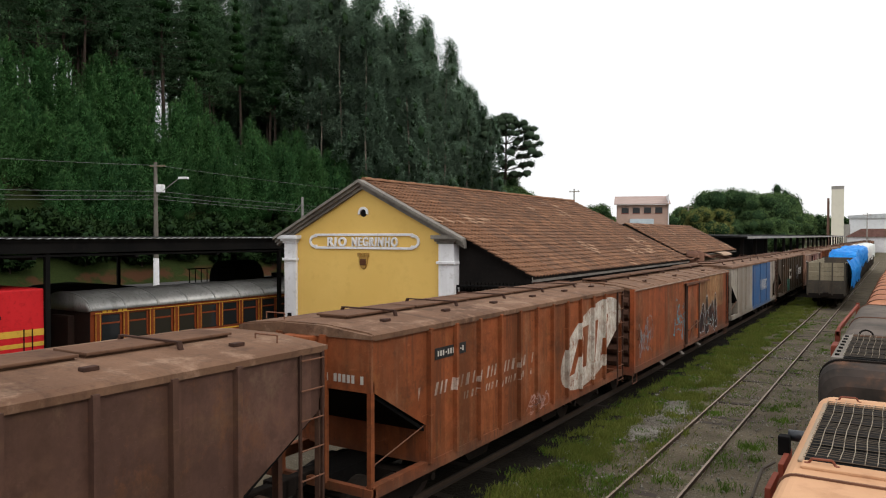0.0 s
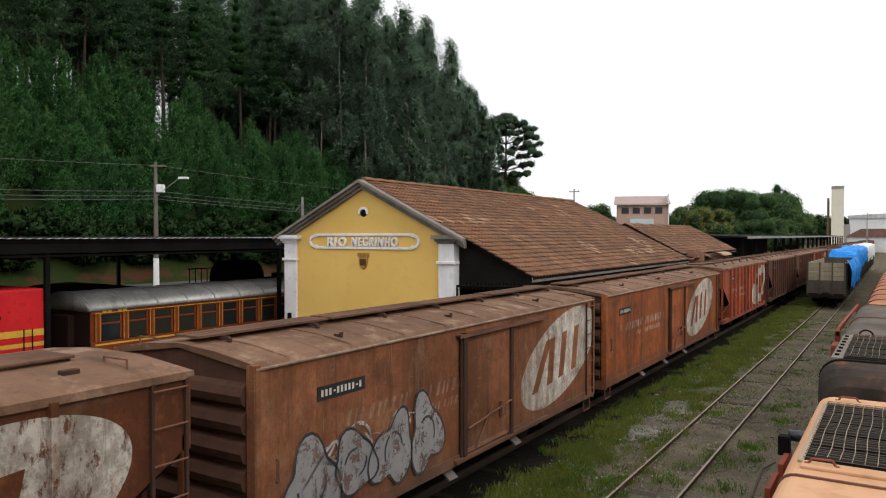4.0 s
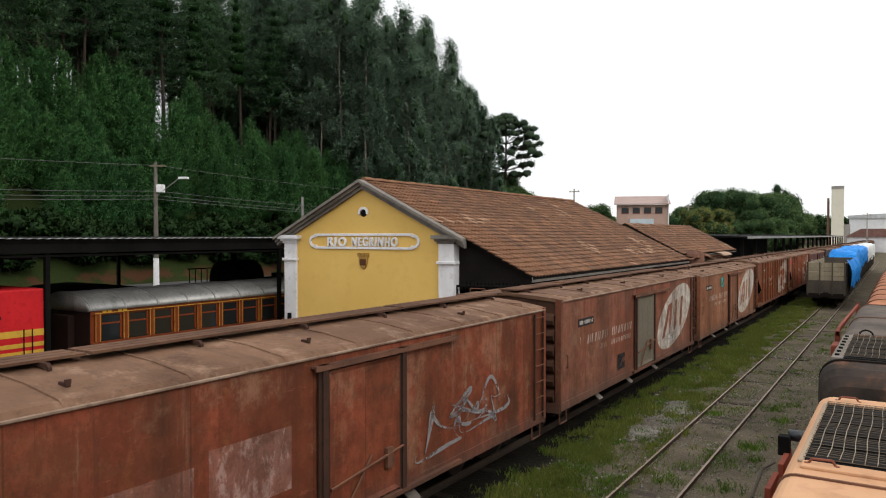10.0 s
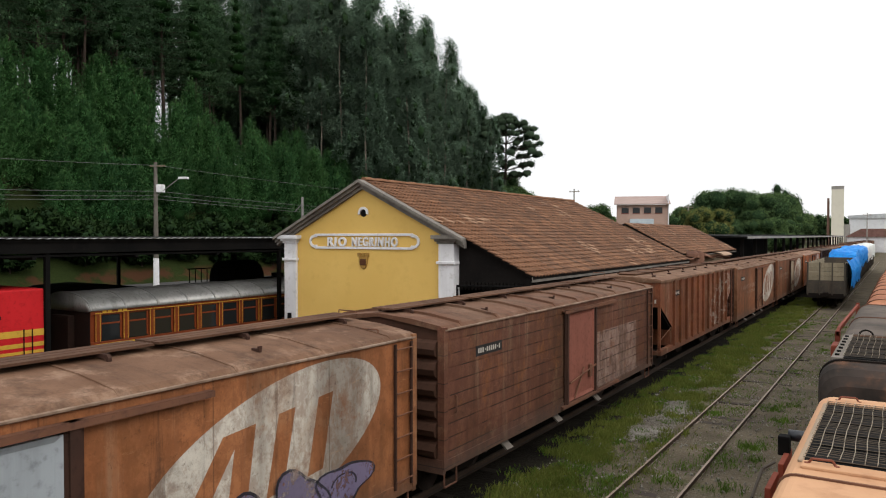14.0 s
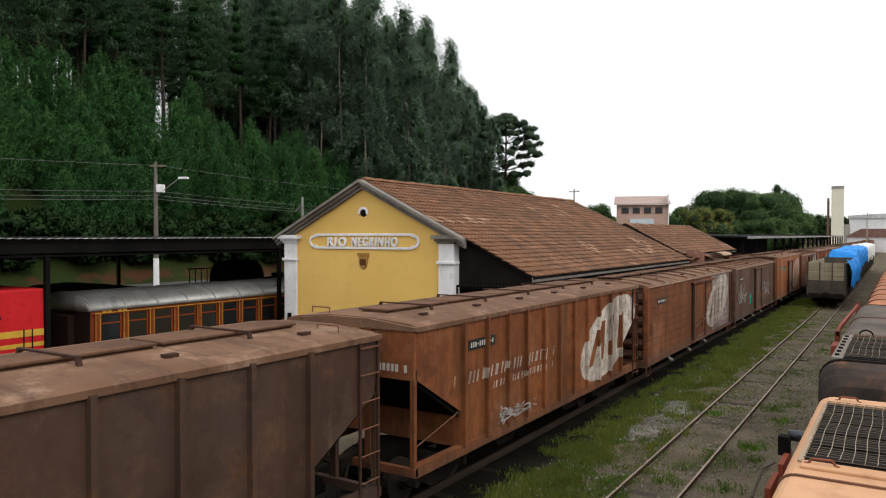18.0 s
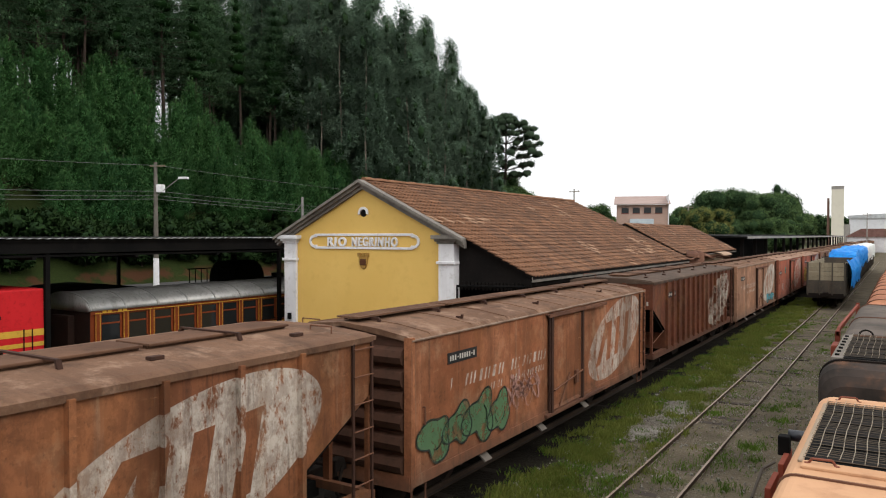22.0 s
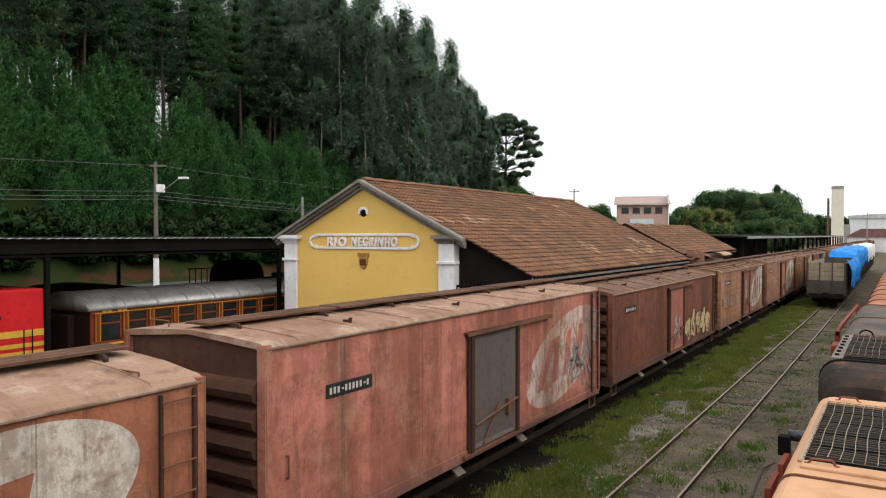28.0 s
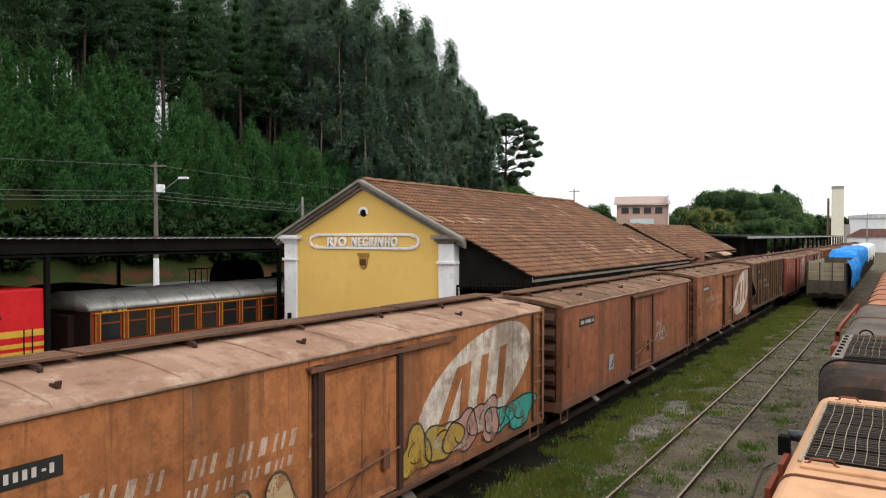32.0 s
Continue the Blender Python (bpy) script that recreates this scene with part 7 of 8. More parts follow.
def make_gondola(y, boards, cover, label, shift):
    w = thing("gondola_wagon", label, "freight wagon", "gondola wagons on the yard track", pose(YARD_X - shift, y, 0))
    L = 12.2
    boxed("underframe", (-1.05, 1.05, 0.3, L, 0.6, 0.9), STEEL, w)
    boxed("end_wall", (-1.1, 1.1, 0.35, 0.43, 0.78, 1.72), GONDOLA, w, "dark steel end wall", 0.01)
    boxed("side_wall", (1.02, 1.1, 0.43, L - 0.1, 0.9, 1.72), GONDOLA, w)
    boxed("side_wall", (-1.1, -1.02, 0.43, L - 0.1, 0.9, 1.72), GONDOLA, w)
    boxed("floor", (-1.02, 1.02, 0.43, L - 0.1, 0.9, 0.98), GONDOLA, w)
    for x in (-1.05, -0.36, 0.36, 1.05):
        boxed("end_stanchion", (x - 0.035, x + 0.035, 0.28, 0.35, 0.8, 2.92 if boards else 1.72), GONDOLA, w)
    if boards:
        for k in range(4):
            z = 1.745 + k * 0.29
            boxed("end_board", (-1.08, 1.08, 0.352, 0.40, z, z + 0.268), GONDOLA_WOOD, w, "weathered grey board", 0.008)
            for s in (-1, 1):
                boxed("side_board", (s * 1.04, s * 1.09, 0.43, L - 0.1, z, z + 0.268), GONDOLA_WOOD, w)
    else:
        boxed("end_board", (-1.08, 1.08, 0.352, 0.42, 1.745, 2.9), GONDOLA, w)
    for k in range(7):
        for s in (-1, 1):
            boxed("side_stanchion", (s * 1.1, s * 1.16, 0.6 + k * 1.8, 0.72 + k * 1.8, 0.8, 2.9), GONDOLA, w)
    bogie_parts_at(w, (2.2, L - 2.0))
    box_me = bmesh.new()
    box(box_me, -0.15, 0.15, -0.1, 0.35, 0.72, 0.98, 0.03)
    part("coupler", box_me, STEEL, w)
    if cover:
        t = thing("tarpaulin", "crumpled blue tarpaulin draped over a gondola" if cover is TARP else "pale tarpaulin over a wagon load", "tarpaulin", "tarpaulins on the gondolas", pose(YARD_X - shift, y, 0))
        verts, faces = [], []
        nu, nv = 26, 44
        a = 0.36 if boards else 1.3
        for j in range(nv + 1):
            for i in range(nu + 1):
                u, v = i / nu * 2 - 1, j / nv
                drop = max(0.0, abs(u) - 0.62) / 0.38
                x = (1.2 if u > 0 else 1.02 if boards else 0.72) * min(1.0, abs(u) / 0.62) * (1 if u > 0 else -1)
                yy = a + (L - a) * v
                top = 3.14 + 0.38 * math.cos(u * 1.6) + 0.22 * noise.noise((u * 1.8, yy * 0.5, y)) if not boards else 2.95 + 0.2 * noise.noise((u * 2, yy * 0.6, y)) + 0.12 * u
                fall = (1.1 + 0.7 * noise.noise((yy * 0.55, u, 7))) * drop
                if boards and u > 0:
                    fall = (1.75 + 0.35 * noise.noise((yy * 0.55, u, 7))) * drop
                if not boards:
                    top -= 0.65 * max(0.0, 1 - v / 0.07) ** 2
                crumple = 0.09 * noise.noise((x * 3 + drop * 4, yy * 2.4, drop * 5)) + 0.05 * noise.noise((x * 7, yy * 6, drop * 9))
                verts.append((x + ((0.30 if boards and u > 0 else 0.10) * math.sin(min(1.0, drop * 1.3) * 2.2) + crumple) * (1 if u > 0 else -1), yy, top - fall + crumple))
        for j in range(nv):
            for i in range(21 if boards else 0, nu):
                p = j * (nu + 1) + i
                faces.append((p, p + 1, p + nu + 2, p + nu + 1))
        me = bpy.data.meshes.new("sheet")
        me.from_pydata(verts, [], faces)
        me.materials.append(cover)
        ob = new("sheet", me)
        ob.parent = t
        sol = ob.modifiers.new("thickness", "SOLIDIFY")
        sol.thickness = 0.02


make_gondola(52.6, True, TARP, "gondola wagon with grey wooden end boards", 0.26)
make_gondola(65.4, False, TARP, "dark gondola wagon under a blue tarpaulin", 0.42)
make_gondola(78.2, False, TARP, "dark gondola wagon under a blue tarpaulin", 0.48)
make_gondola(91.0, False, TARP_WHITE, "dark gondola wagon under a pale tarpaulin", 0.5)
make_gondola(103.8, False, TARP_WHITE, "dark gondola wagon under a pale tarpaulin", 0.5)


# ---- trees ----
# near-black greens for solid crown cores, painting the shade deep in the foliage
PINE_CORE_SHADE = leaf_mat("shaded_pine_core", (0.010, 0.030, 0.008), (0.016, 0.042, 0.011), (0.008, 0.024, 0.007), 0.0)
LEAF_CORE_SHADE = leaf_mat("shaded_leaf_core", (0.018, 0.036, 0.015), (0.026, 0.048, 0.019), (0.014, 0.030, 0.013), 0.0)
PINE_SHOOT = leaf_mat("fresh_pine_shoots", (0.085, 0.175, 0.062), (0.12, 0.215, 0.082), (0.07, 0.15, 0.045), 0.3)


class Foliage:
    """Collects needles and leaves clump by clump; the shading of a leaf follows the round form of its clump."""

    def __init__(self, seed):
        self.r = random.Random(seed)
        self.v, self.f, self.n, self.m = [], [], [], []

    def leaf(self, p, tip, w, normal, material=0):
        o = len(self.v)
        self.v.extend((tuple(p - w), tuple(p + w), tuple(p + tip)))
        self.n.extend((tuple(normal),) * 3)
        self.f.append((o, o + 1, o + 2))
        self.m.append(material)

    def clump(self, c, count, rx, rz, length, width, up, lift, hang=0.0, inner=0.3, material=0, axis=None):
        r = self.r
        for _ in range(count):
            d = Vector((r.gauss(0, 1), r.gauss(0, 1), r.gauss(0, 1))).normalized()
            k = r.uniform(inner, 1.0)
            p = c + Vector((d.x * rx, d.y * rx, d.z * rz)) * k
            t = (d + Vector((r.uniform(-0.5, 0.5), r.uniform(-0.5, 0.5), up - hang + r.uniform(-0.3, 0.3)))).normalized() * length * r.uniform(0.6, 1.3)
            w = t.cross(Vector((r.uniform(-1, 1), r.uniform(-1, 1), r.uniform(-1, 1)))).normalized() * width
            n = d + Vector((0, 0, lift))
            if axis is not None:
                out = p - axis
                out.z = 0
                n += out.normalized() * 0.7
            self.leaf(p, t, w, n.normalized(), material)

    def core(self, c, rx, rz, rough, material, lift=0.0):
        """A lumpy heart that closes the clump."""
        r = self.r
        o = len(self.v)
        ph = r.uniform(0, 9)
        for i in range(7):
            a = math.pi * i / 6
            for j in range(9):
                b = 6.2832 * j / 9
                d = Vector((math.sin(a) * math.cos(b), math.sin(a) * math.sin(b), math.cos(a)))
                q = 1 + rough * noise.noise(d * 2.1 + Vector((ph, 0, 0)))
                self.v.append(tuple(c + Vector((d.x * rx, d.y * rx, d.z * rz)) * q))
                self.n.append(tuple((d + Vector((0, 0, lift))).normalized()))
        for i in range(6):
            for j in range(9):
                k = (j + 1) % 9
                self.f.append((o + i * 9 + j, o + (i + 1) * 9 + j, o + (i + 1) * 9 + k, o + i * 9 + k))
                self.m.append(material)

    def mesh(self, name, *materials):
        me = bpy.data.meshes.new(name)
        me.from_pydata(self.v, [], self.f)
        for k in materials:
            me.materials.append(k)
        me.polygons.foreach_set("material_index", self.m)
        me.polygons.foreach_set("use_smooth", [True] * len(me.polygons))
        me.normals_split_custom_set_from_vertices(self.n)
        return me


def leaf_mesh(name, verts, faces, material):
    me = bpy.data.meshes.new(name)
    me.from_pydata([tuple(v) for v in verts], [], faces)
    me.materials.append(material)
    return me


def trunk_mesh(name, h, r, material, rnd, limbs=()):
    bm = bmesh.new()
    p, n = Vector((0, 0, -0.8)), 5
    for i in range(n):
        q = Vector((rnd.uniform(-0.12, 0.12) * h * 0.05, rnd.uniform(-0.12, 0.12) * h * 0.05, h * (i + 1) / n))
        rod(bm, p, q, r * (1 - i / n * 0.75), 7, r * (1 - (i + 1) / n * 0.75))
        p = q
    for a, b, rr in limbs:
        rod(bm, a, b, rr, 5, rr * 0.4)
    return mesh_of(bm, name, material)


def young_pine(seed):
    """Bushy cone of upswept branches, each ending in pale upright shoots."""
    g = Foliage(seed)
    r = g.r
    h, limbs = 10.5, []
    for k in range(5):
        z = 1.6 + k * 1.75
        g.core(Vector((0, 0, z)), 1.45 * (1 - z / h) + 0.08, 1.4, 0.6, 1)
    z = 0.9
    while z < h - 0.5:
        q = 1 - z / h
        rad = 2.5 * q ** 0.8 + 0.16
        k = 7 if q > 0.45 else (6 if q > 0.2 else 4)
        ph = r.uniform(0, 6)
        for i in range(k):
            a = ph + i * 6.283 / k + r.uniform(-0.3, 0.3)
            rr = rad * r.uniform(0.7, 1.15)
            tip = Vector((rr * math.cos(a), rr * math.sin(a), z + rr * 0.55))
            limbs.append((Vector((0, 0, z)), tip, 0.035))
            size = 0.30 + 0.34 * q
            g.clump(tip, 56, size * 1.1, size * 1.25, 0.30, 0.030, 0.7, 0.65, axis=Vector((0, 0, z)))
            if rr > 0.9:
                g.clump(tip.lerp(Vector((0, 0, z)), 0.4), 22, size * 1.1, size, 0.32, 0.042, 0.6, 0.5, axis=Vector((0, 0, z)))
            for _ in range(3):
                s = tip + Vector((r.gauss(0, 0.2 * size), r.gauss(0, 0.2 * size), size * r.uniform(0.5, 1.0)))
                g.clump(s, 4, 0.05, 0.12, 0.30, 0.026, 2.4, 0.9, material=2)
        z += r.uniform(0.72, 0.92)
    for k in range(6):
        g.clump(Vector((0, 0, h - 1.1 + k * 0.3)), 14, 0.24 - 0.03 * k, 0.25, 0.28, 0.03, 1.4, 0.7, material=0 if k < 3 else 2)
    return trunk_mesh("trunk", h, 0.13, BARK, r, limbs[:8]), g.mesh("crown", PINE_YOUNG, PINE_CORE_SHADE, PINE_SHOOT)


def tall_pine(seed, bare=0.3):
    """Tall pine whose boughs lie in flat tiers."""
    g = Foliage(seed)
    r = g.r
    h, limbs = 27.0, []
    z = h * r.uniform(bare, bare + 0.14)
    low = z
    while z < h:
        q = (h - z) / (h * 0.55)
        rad = 3.3 * min(1.0, q * 1.3 + 0.18) * r.uniform(0.7, 1.1)
        k = r.randrange(4, 7)
        ph = r.uniform(0, 6)
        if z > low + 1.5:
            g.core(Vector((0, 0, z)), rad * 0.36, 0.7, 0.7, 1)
        for i in range(k):
            a = ph + i * 6.283 / k
            rr = rad * r.uniform(0.65, 1.2)
            tip = Vector((rr * math.cos(a), rr * math.sin(a), z + rr * r.uniform(-0.1, 0.22)))
            limbs.append((Vector((0, 0, z)), tip, 0.05))
            g.clump(tip, 44, 0.95, 0.34, 0.50, 0.062, 0.35, 0.8)
            g.clump(tip.lerp(Vector((0, 0, z)), 0.45), 26, 0.95, 0.36, 0.50, 0.075, 0.35, 0.7)
        z += r.uniform(1.15, 1.8)
    g.clump(Vector((0, 0, h)), 60, 0.8, 1.0, 0.45, 0.05, 0.6, 0.6)
    return trunk_mesh("trunk", h, 0.22, BARK, r, limbs[:16]), g.mesh("crown", PINE_OLD, PINE_CORE_SHADE)


def eucalyptus(seed):
    """Slender crown of billowing upright plumes."""
    g = Foliage(seed)
    r = g.r
    h = 29.0
    for k in range(64):
        z = h * (0.12 + 0.86 * (k + r.random()) / 64)
        q = (h - z) / h
        rad = (0.4 + 2.5 * min(q * 2.6, 1.0)) * r.uniform(0.2, 1)
        a = r.uniform(0, 6.283)
        c = Vector((rad * math.cos(a), rad * math.sin(a), z))
        size = r.uniform(0.6, 1.15)
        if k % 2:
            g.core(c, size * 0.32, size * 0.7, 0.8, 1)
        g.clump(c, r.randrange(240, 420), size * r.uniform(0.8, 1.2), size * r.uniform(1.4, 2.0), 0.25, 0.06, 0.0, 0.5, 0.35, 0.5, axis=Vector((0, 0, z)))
    return trunk_mesh("trunk", h, 0.13, BARK_PALE, r), g.mesh("crown", EUCA, LEAF_CORE_SHADE)


def araucaria(seed):
    """Candelabra of long bare branches that end in dense round tufts."""
    g = Foliage(seed)
    r = g.r
    h, limbs = 24.0, []
    for lev, (z, rad) in enumerate(((11.6, 4.4), (13.4, 6.0), (15.2, 6.8), (17.0, 6.9), (18.8, 6.3), (20.4, 5.4), (21.8, 4.0), (23.0, 2.2), (23.9, 0.6))):
        k = (6, 9, 12, 14, 15, 14, 12, 8, 3)[lev]
        for i in range(k):
            a = i * 6.283 / k + lev * 0.5 + r.uniform(-0.2, 0.2)
            rr = rad * r.uniform(0.72, 1.08)
            tip = Vector((rr * math.cos(a), rr * math.sin(a), z + rr * 0.16))
            limbs.append((Vector((0, 0, z - 0.5)), tip, 0.10))
            size = r.uniform(0.85, 1.35)
            g.core(tip, size * 0.75, size * 0.5, 0.7, 0, 0.5)
            g.clump(tip, 90, size, size * 0.72, 0.34, 0.06, 0.35, 0.7, 0.0, 0.4)
            g.clump(tip.lerp(Vector((0, 0, z)), r.uniform(0.2, 0.4)), 55, 0.95, 0.5, 0.34, 0.06, 0.3, 0.6)
    return trunk_mesh("trunk", h, 0.40, BARK, r, limbs), g.mesh("crown", ARAU)


def round_tree(seed, h=9.0, leaves=None, clumps=40, per=620, leaf=0.18):
    """Broad crown of rounded billows."""
    g = Foliage(seed)
    r = g.r
    limbs = []
    for k in range(clumps):
        d = Vector((r.gauss(0, 1), r.gauss(0, 1), r.gauss(0, 0.9))).normalized() * r.uniform(0.55, 1.0)
        c = Vector((d.x * h * 0.40, d.y * h * 0.40, h * 0.58 + d.z * h * 0.33))
        limbs.append((Vector((0, 0, h * 0.25)), c, 0.07))
        size = h * r.uniform(0.09, 0.17)
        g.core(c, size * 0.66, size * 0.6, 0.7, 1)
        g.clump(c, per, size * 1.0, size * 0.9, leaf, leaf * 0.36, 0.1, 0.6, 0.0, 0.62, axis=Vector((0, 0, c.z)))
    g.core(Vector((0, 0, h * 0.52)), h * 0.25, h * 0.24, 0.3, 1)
    return trunk_mesh("trunk", h * 0.8, 0.22, BARK, r, limbs[:9]), g.mesh("crown", leaves or BROAD, LEAF_CORE_SHADE)


def plant(kinds, x, y, scale, rnd, name, label, group, z=None, sx=1.0):
    tm, cm = kinds[rnd.randrange(len(kinds))]
    t = thing(name, label, "tree", group)
    t.matrix_world = Matrix.LocRotScale((x, y, ground_height(x, y) if z is None else z), Euler((rnd.uniform(-0.03, 0.03), rnd.uniform(-0.03, 0.03), rnd.uniform(0, 6.28))), (scale * sx, scale * sx, scale))
    piece("trunk", tm, t)
    piece("crown", cm, t)
    return t


def make_woods():
    r = random.Random(11)
    young = [young_pine(s) for s in (1, 2, 3, 4)]
    tall = [tall_pine(s) for s in (5, 6, 7, 8)]
    bare = [tall_pine(s, b) for s, b in ((15, 0.37), (16, 0.44), (17, 0.32), (18, 0.46))]
    euca = [eucalyptus(s) for s in (9, 10, 11, 12)]
    for k in range(185):
        y = r.uniform(12, 132)
        x = -69 - r.uniform(0, 1) ** 0.8 * 25
        if math.degrees(math.atan2(-x, y)) > 66:
            continue
        plant(young, x, y, r.uniform(0.65, 1.2), r, "young_pine", "bright green young pine on the hillside", "young pines on the hill", sx=1.18)
    for k in range(205):
        y = r.uniform(12, 140)
        x = -93 - r.uniform(0, 1) * (46 if y > 76 else 30)
        bearing = math.degrees(math.atan2(-x, y))
        sparse = bearing > 51.5
        if bearing > 66 or sparse and x < -121:
            continue
        plant(bare if sparse else tall, x, y, r.uniform(0.9, 1.25), r, "tall_pine", "tall dark pine with a bare trunk", "tall pines on the hill", sx=1.1)
    for x, y in ((-88, 57), (-91, 61), (-90, 64.5), (-93, 60), (-86, 59.5), (-94, 64)):
        plant(young, x, y, r.uniform(1.0, 1.2), r, "young_pine", "bright green young pine on the hillside", "young pines on the hill", sx=1.18)
    for x, y in ((-102, 68), (-107, 71), (-101, 64), (-103, 74), (-99, 71), (-112, 80)):
        plant(tall, x, y, r.uniform(0.95, 1.1), r, "tall_pine", "tall dark pine with a bare trunk", "tall pines on the hill", sx=1.1)
    for x, y in ((-108, 66), (-112, 72), (-104, 62), (-116, 66), (-110, 61), (-118, 76), (-106, 69)):
        plant(bare, x, y, r.uniform(0.95, 1.15), r, "tall_pine", "tall dark pine with a bare trunk", "tall pines on the hill", sx=1.1)
    for k in range(140):
        y = r.uniform(96, 205)
        x = -73 - r.uniform(0, 1) * 56
        edge = math.degrees(math.atan2(-x, y))
        if edge < 28.2:
            continue
        plant(euca, x, y, r.uniform(1.2, 1.6) * min(1.0, 0.67 + 0.047 * (edge - 28.2)), r, "eucalyptus", "tall slender eucalyptus with pale trunk", "eucalyptus on the hill", sx=1.15)
    arau = [araucaria(1)]
    plant(arau, -80.7, 156, 1.17, r, "araucaria", "flat-topped araucaria against the sky", "araucarias")
    broad = [round_tree(s) for s in (21, 22, 23)]
    for x, y, s in ((-79, 170, 1.15), (-84, 172, 1.2), (-82, 158, 1.6), (-86, 163, 1.5), (-80, 150, 1.5), (-77, 146, 1.4), (-85, 148, 1.6), (-75, 138, 1.3), (-74, 130, 1.3)):
        plant(broad, x, y, s, r, "round_tree", "dense green broadleaf tree at the wood's edge", "broadleaf trees")
    return broad


BROADS = make_woods()

# ---- far background ----
def bearing_point(deg, dist):
    """A spot at a bearing in degrees to the left of the track's direction."""
    a = radians(deg)
    return -math.sin(a) * dist, math.cos(a) * dist


def make_background():
    r = random.Random(31)
    olive = [round_tree(44, 9.0, leaf_mat("olive_leaves", (0.230, 0.235, 0.065), (0.310, 0.300, 0.095), (0.180, 0.190, 0.060), 0.25, 0.35))]
    # bearing, distance, size of each dome of the grove
    for b, d, size in ((13.9, 142, 1.12), (12.4, 139, 1.22), (11.0, 162, 1.70), (9.8, 166, 1.64), (8.6, 160, 1.58), (7.9, 157, 1.44), (7.3, 160, 1.30), (6.9, 154, 1.04),
                       (13.3, 156, 1.2), (12.0, 152, 0.8), (10.6, 147, 0.95), (9.4, 148, 0.85), (8.3, 146, 0.95), (7.5, 147, 0.8)):
        x, y = bearing_point(b, d)
        size *= 1.1
        if b == 12.4:
            plant(olive, x, y, size, r, "round_tree", "rounded yellow-green tree beyond the yard", "trees beyond the yard")
        else:
            plant(BROADS, x, y, size, r, "round_tree", "rounded dark green tree beyond the yard", "trees beyond the yard")
    distant = [round_tree(s, 9.0, BROAD, 16, 70, 0.5) for s in (71, 72)]
    for k in range(24):
        b, d = (4.5 + k * 0.16, 420) if k < 10 else (0.2 + (k - 10) * 0.25, 470)
        x, y = bearing_point(b + r.uniform(-0.05, 0.05), d)
        plant(distant, x, y, r.uniform(1.5, 1.95), r, "round_tree", "distant green tree on the skyline", "trees on the skyline")
    young = [round_tree(41, 9.0, ARAU, 30, 200, 0.22)]
    x, y = bearing_point(7.2, 190)
    plant(young, x, y, 2.05, r, "conifer", "tall dark conifer above the trees", "trees beyond the yard", sx=0.6)
    x, y = bearing_point(20.3, 150)
    plant(BROADS, x, y, 1.25, r, "round_tree", "small green tree behind the shed roof", "trees beyond the yard")
    plant(BROADS, x - 4, y + 4, 1.0, r, "round_tree", "small green tree behind the shed roof", "trees beyond the yard")
    # house above the shed
    hx, hy = bearing_point(16.95, 125)
    h = thing("house", "two-storey pinkish brick house with a pale brown roof", "house", at=pose(hx, hy, 0, 0, 0, 18))
    wall = mat("pink_render", (0.42, 0.29, 0.235), (0.38, 0.26, 0.21), (0.27, 0.18, 0.15), 0.9)
    boxed("wall", (-4.0, 4.0, -3, 4, -0.2, 9.6), wall, h)
    boxed("white_gable", (4.0, 4.15, -3.2, 4, -0.2, 11.2), WHITE, h)
    bm = bmesh.new()
    prism(bm, [(-3.6, 9.6), (4.4, 11.2), (4.4, 11.35), (-3.6, 9.75)], "x", -4.4, 4.4)
    part("roof", bm, mat("pale_brown_roof", (0.36, 0.27, 0.24), (0.31, 0.23, 0.20)), h, "pale brown sloping roof")
    for k in range(4):
        wdw = boxed("window", (-3.2 + k * 1.75, -2.1 + k * 1.75, -3.05, -2.98, 8.25, 9.15), glass(), h)
        boxed("window_frame", (-3.25 + k * 1.75, -2.05 + k * 1.75, -3.06, -3.03, 8.15, 8.25), mat("frame_brown", (0.2, 0.07, 0.05)), wdw)
    boxed("balcony", (-1.9, 1.8, -3.9, -3, 6.3, 7.3), mat("pale_blue_render", (0.50, 0.56, 0.60), (0.42, 0.48, 0.52)), h, "pale blue balcony front")
    boxed("balcony_door", (1.9, 3.6, -3.05, -2.98, 5.0, 6.7), wall, h)
    shrubs = [round_tree(s, 9.0, SHRUB, 26, 140, 0.62) for s in (61, 62)]
    for k in range(84):
        x, y, s = (r.uniform(-69, -65.2) if k % 2 else r.uniform(-71, -67.5)), 20 + k * 1.2 + r.uniform(-1, 1), r.uniform(0.35, 0.75)
        plant(shrubs, x, y, s, r, "roadside_shrub", "dense green shrub on the bank by the road", "shrubs by the road", z=ground_height(x, y) - 1.7 * s)
    # silo tower and white sheds
    tx, ty = bearing_point(3.77, 330)
    t = thing("silo_tower", "tall cream concrete silo tower with grey cap", "tower", at=pose(tx, ty, 0, 0, 0, 4))
    cream = mat("cream_concrete", (0.68, 0.64, 0.53), (0.66, 0.62, 0.51), (0.6, 0.56, 0.46), 0.9, big=0.1, small=0.4)
    boxed("shaft", (-2.2, 2.2, -2.2, 2.2, -0.3, 22.9), cream, t)
    boxed("cap", (-2.24, 2.24, -2.24, 2.24, 22.9, 24.2), CONCRETE, t)
    boxed("annex", (2.3, 4.4, -2, 2, -0.3, 9), CONCRETE, t)
    cx, cy = bearing_point(4.34, 330)
    c = thing("chimney", "slim brown brick chimney", "chimney", at=pose(cx, cy, 0))
    bm = bmesh.new()
    rod(bm, (0, 0, -0.3), (0, 0, 19.5), 0.55, 12, 0.42)
    part("stack", bm, mat("brown_brick", (0.2, 0.12, 0.09)), c)
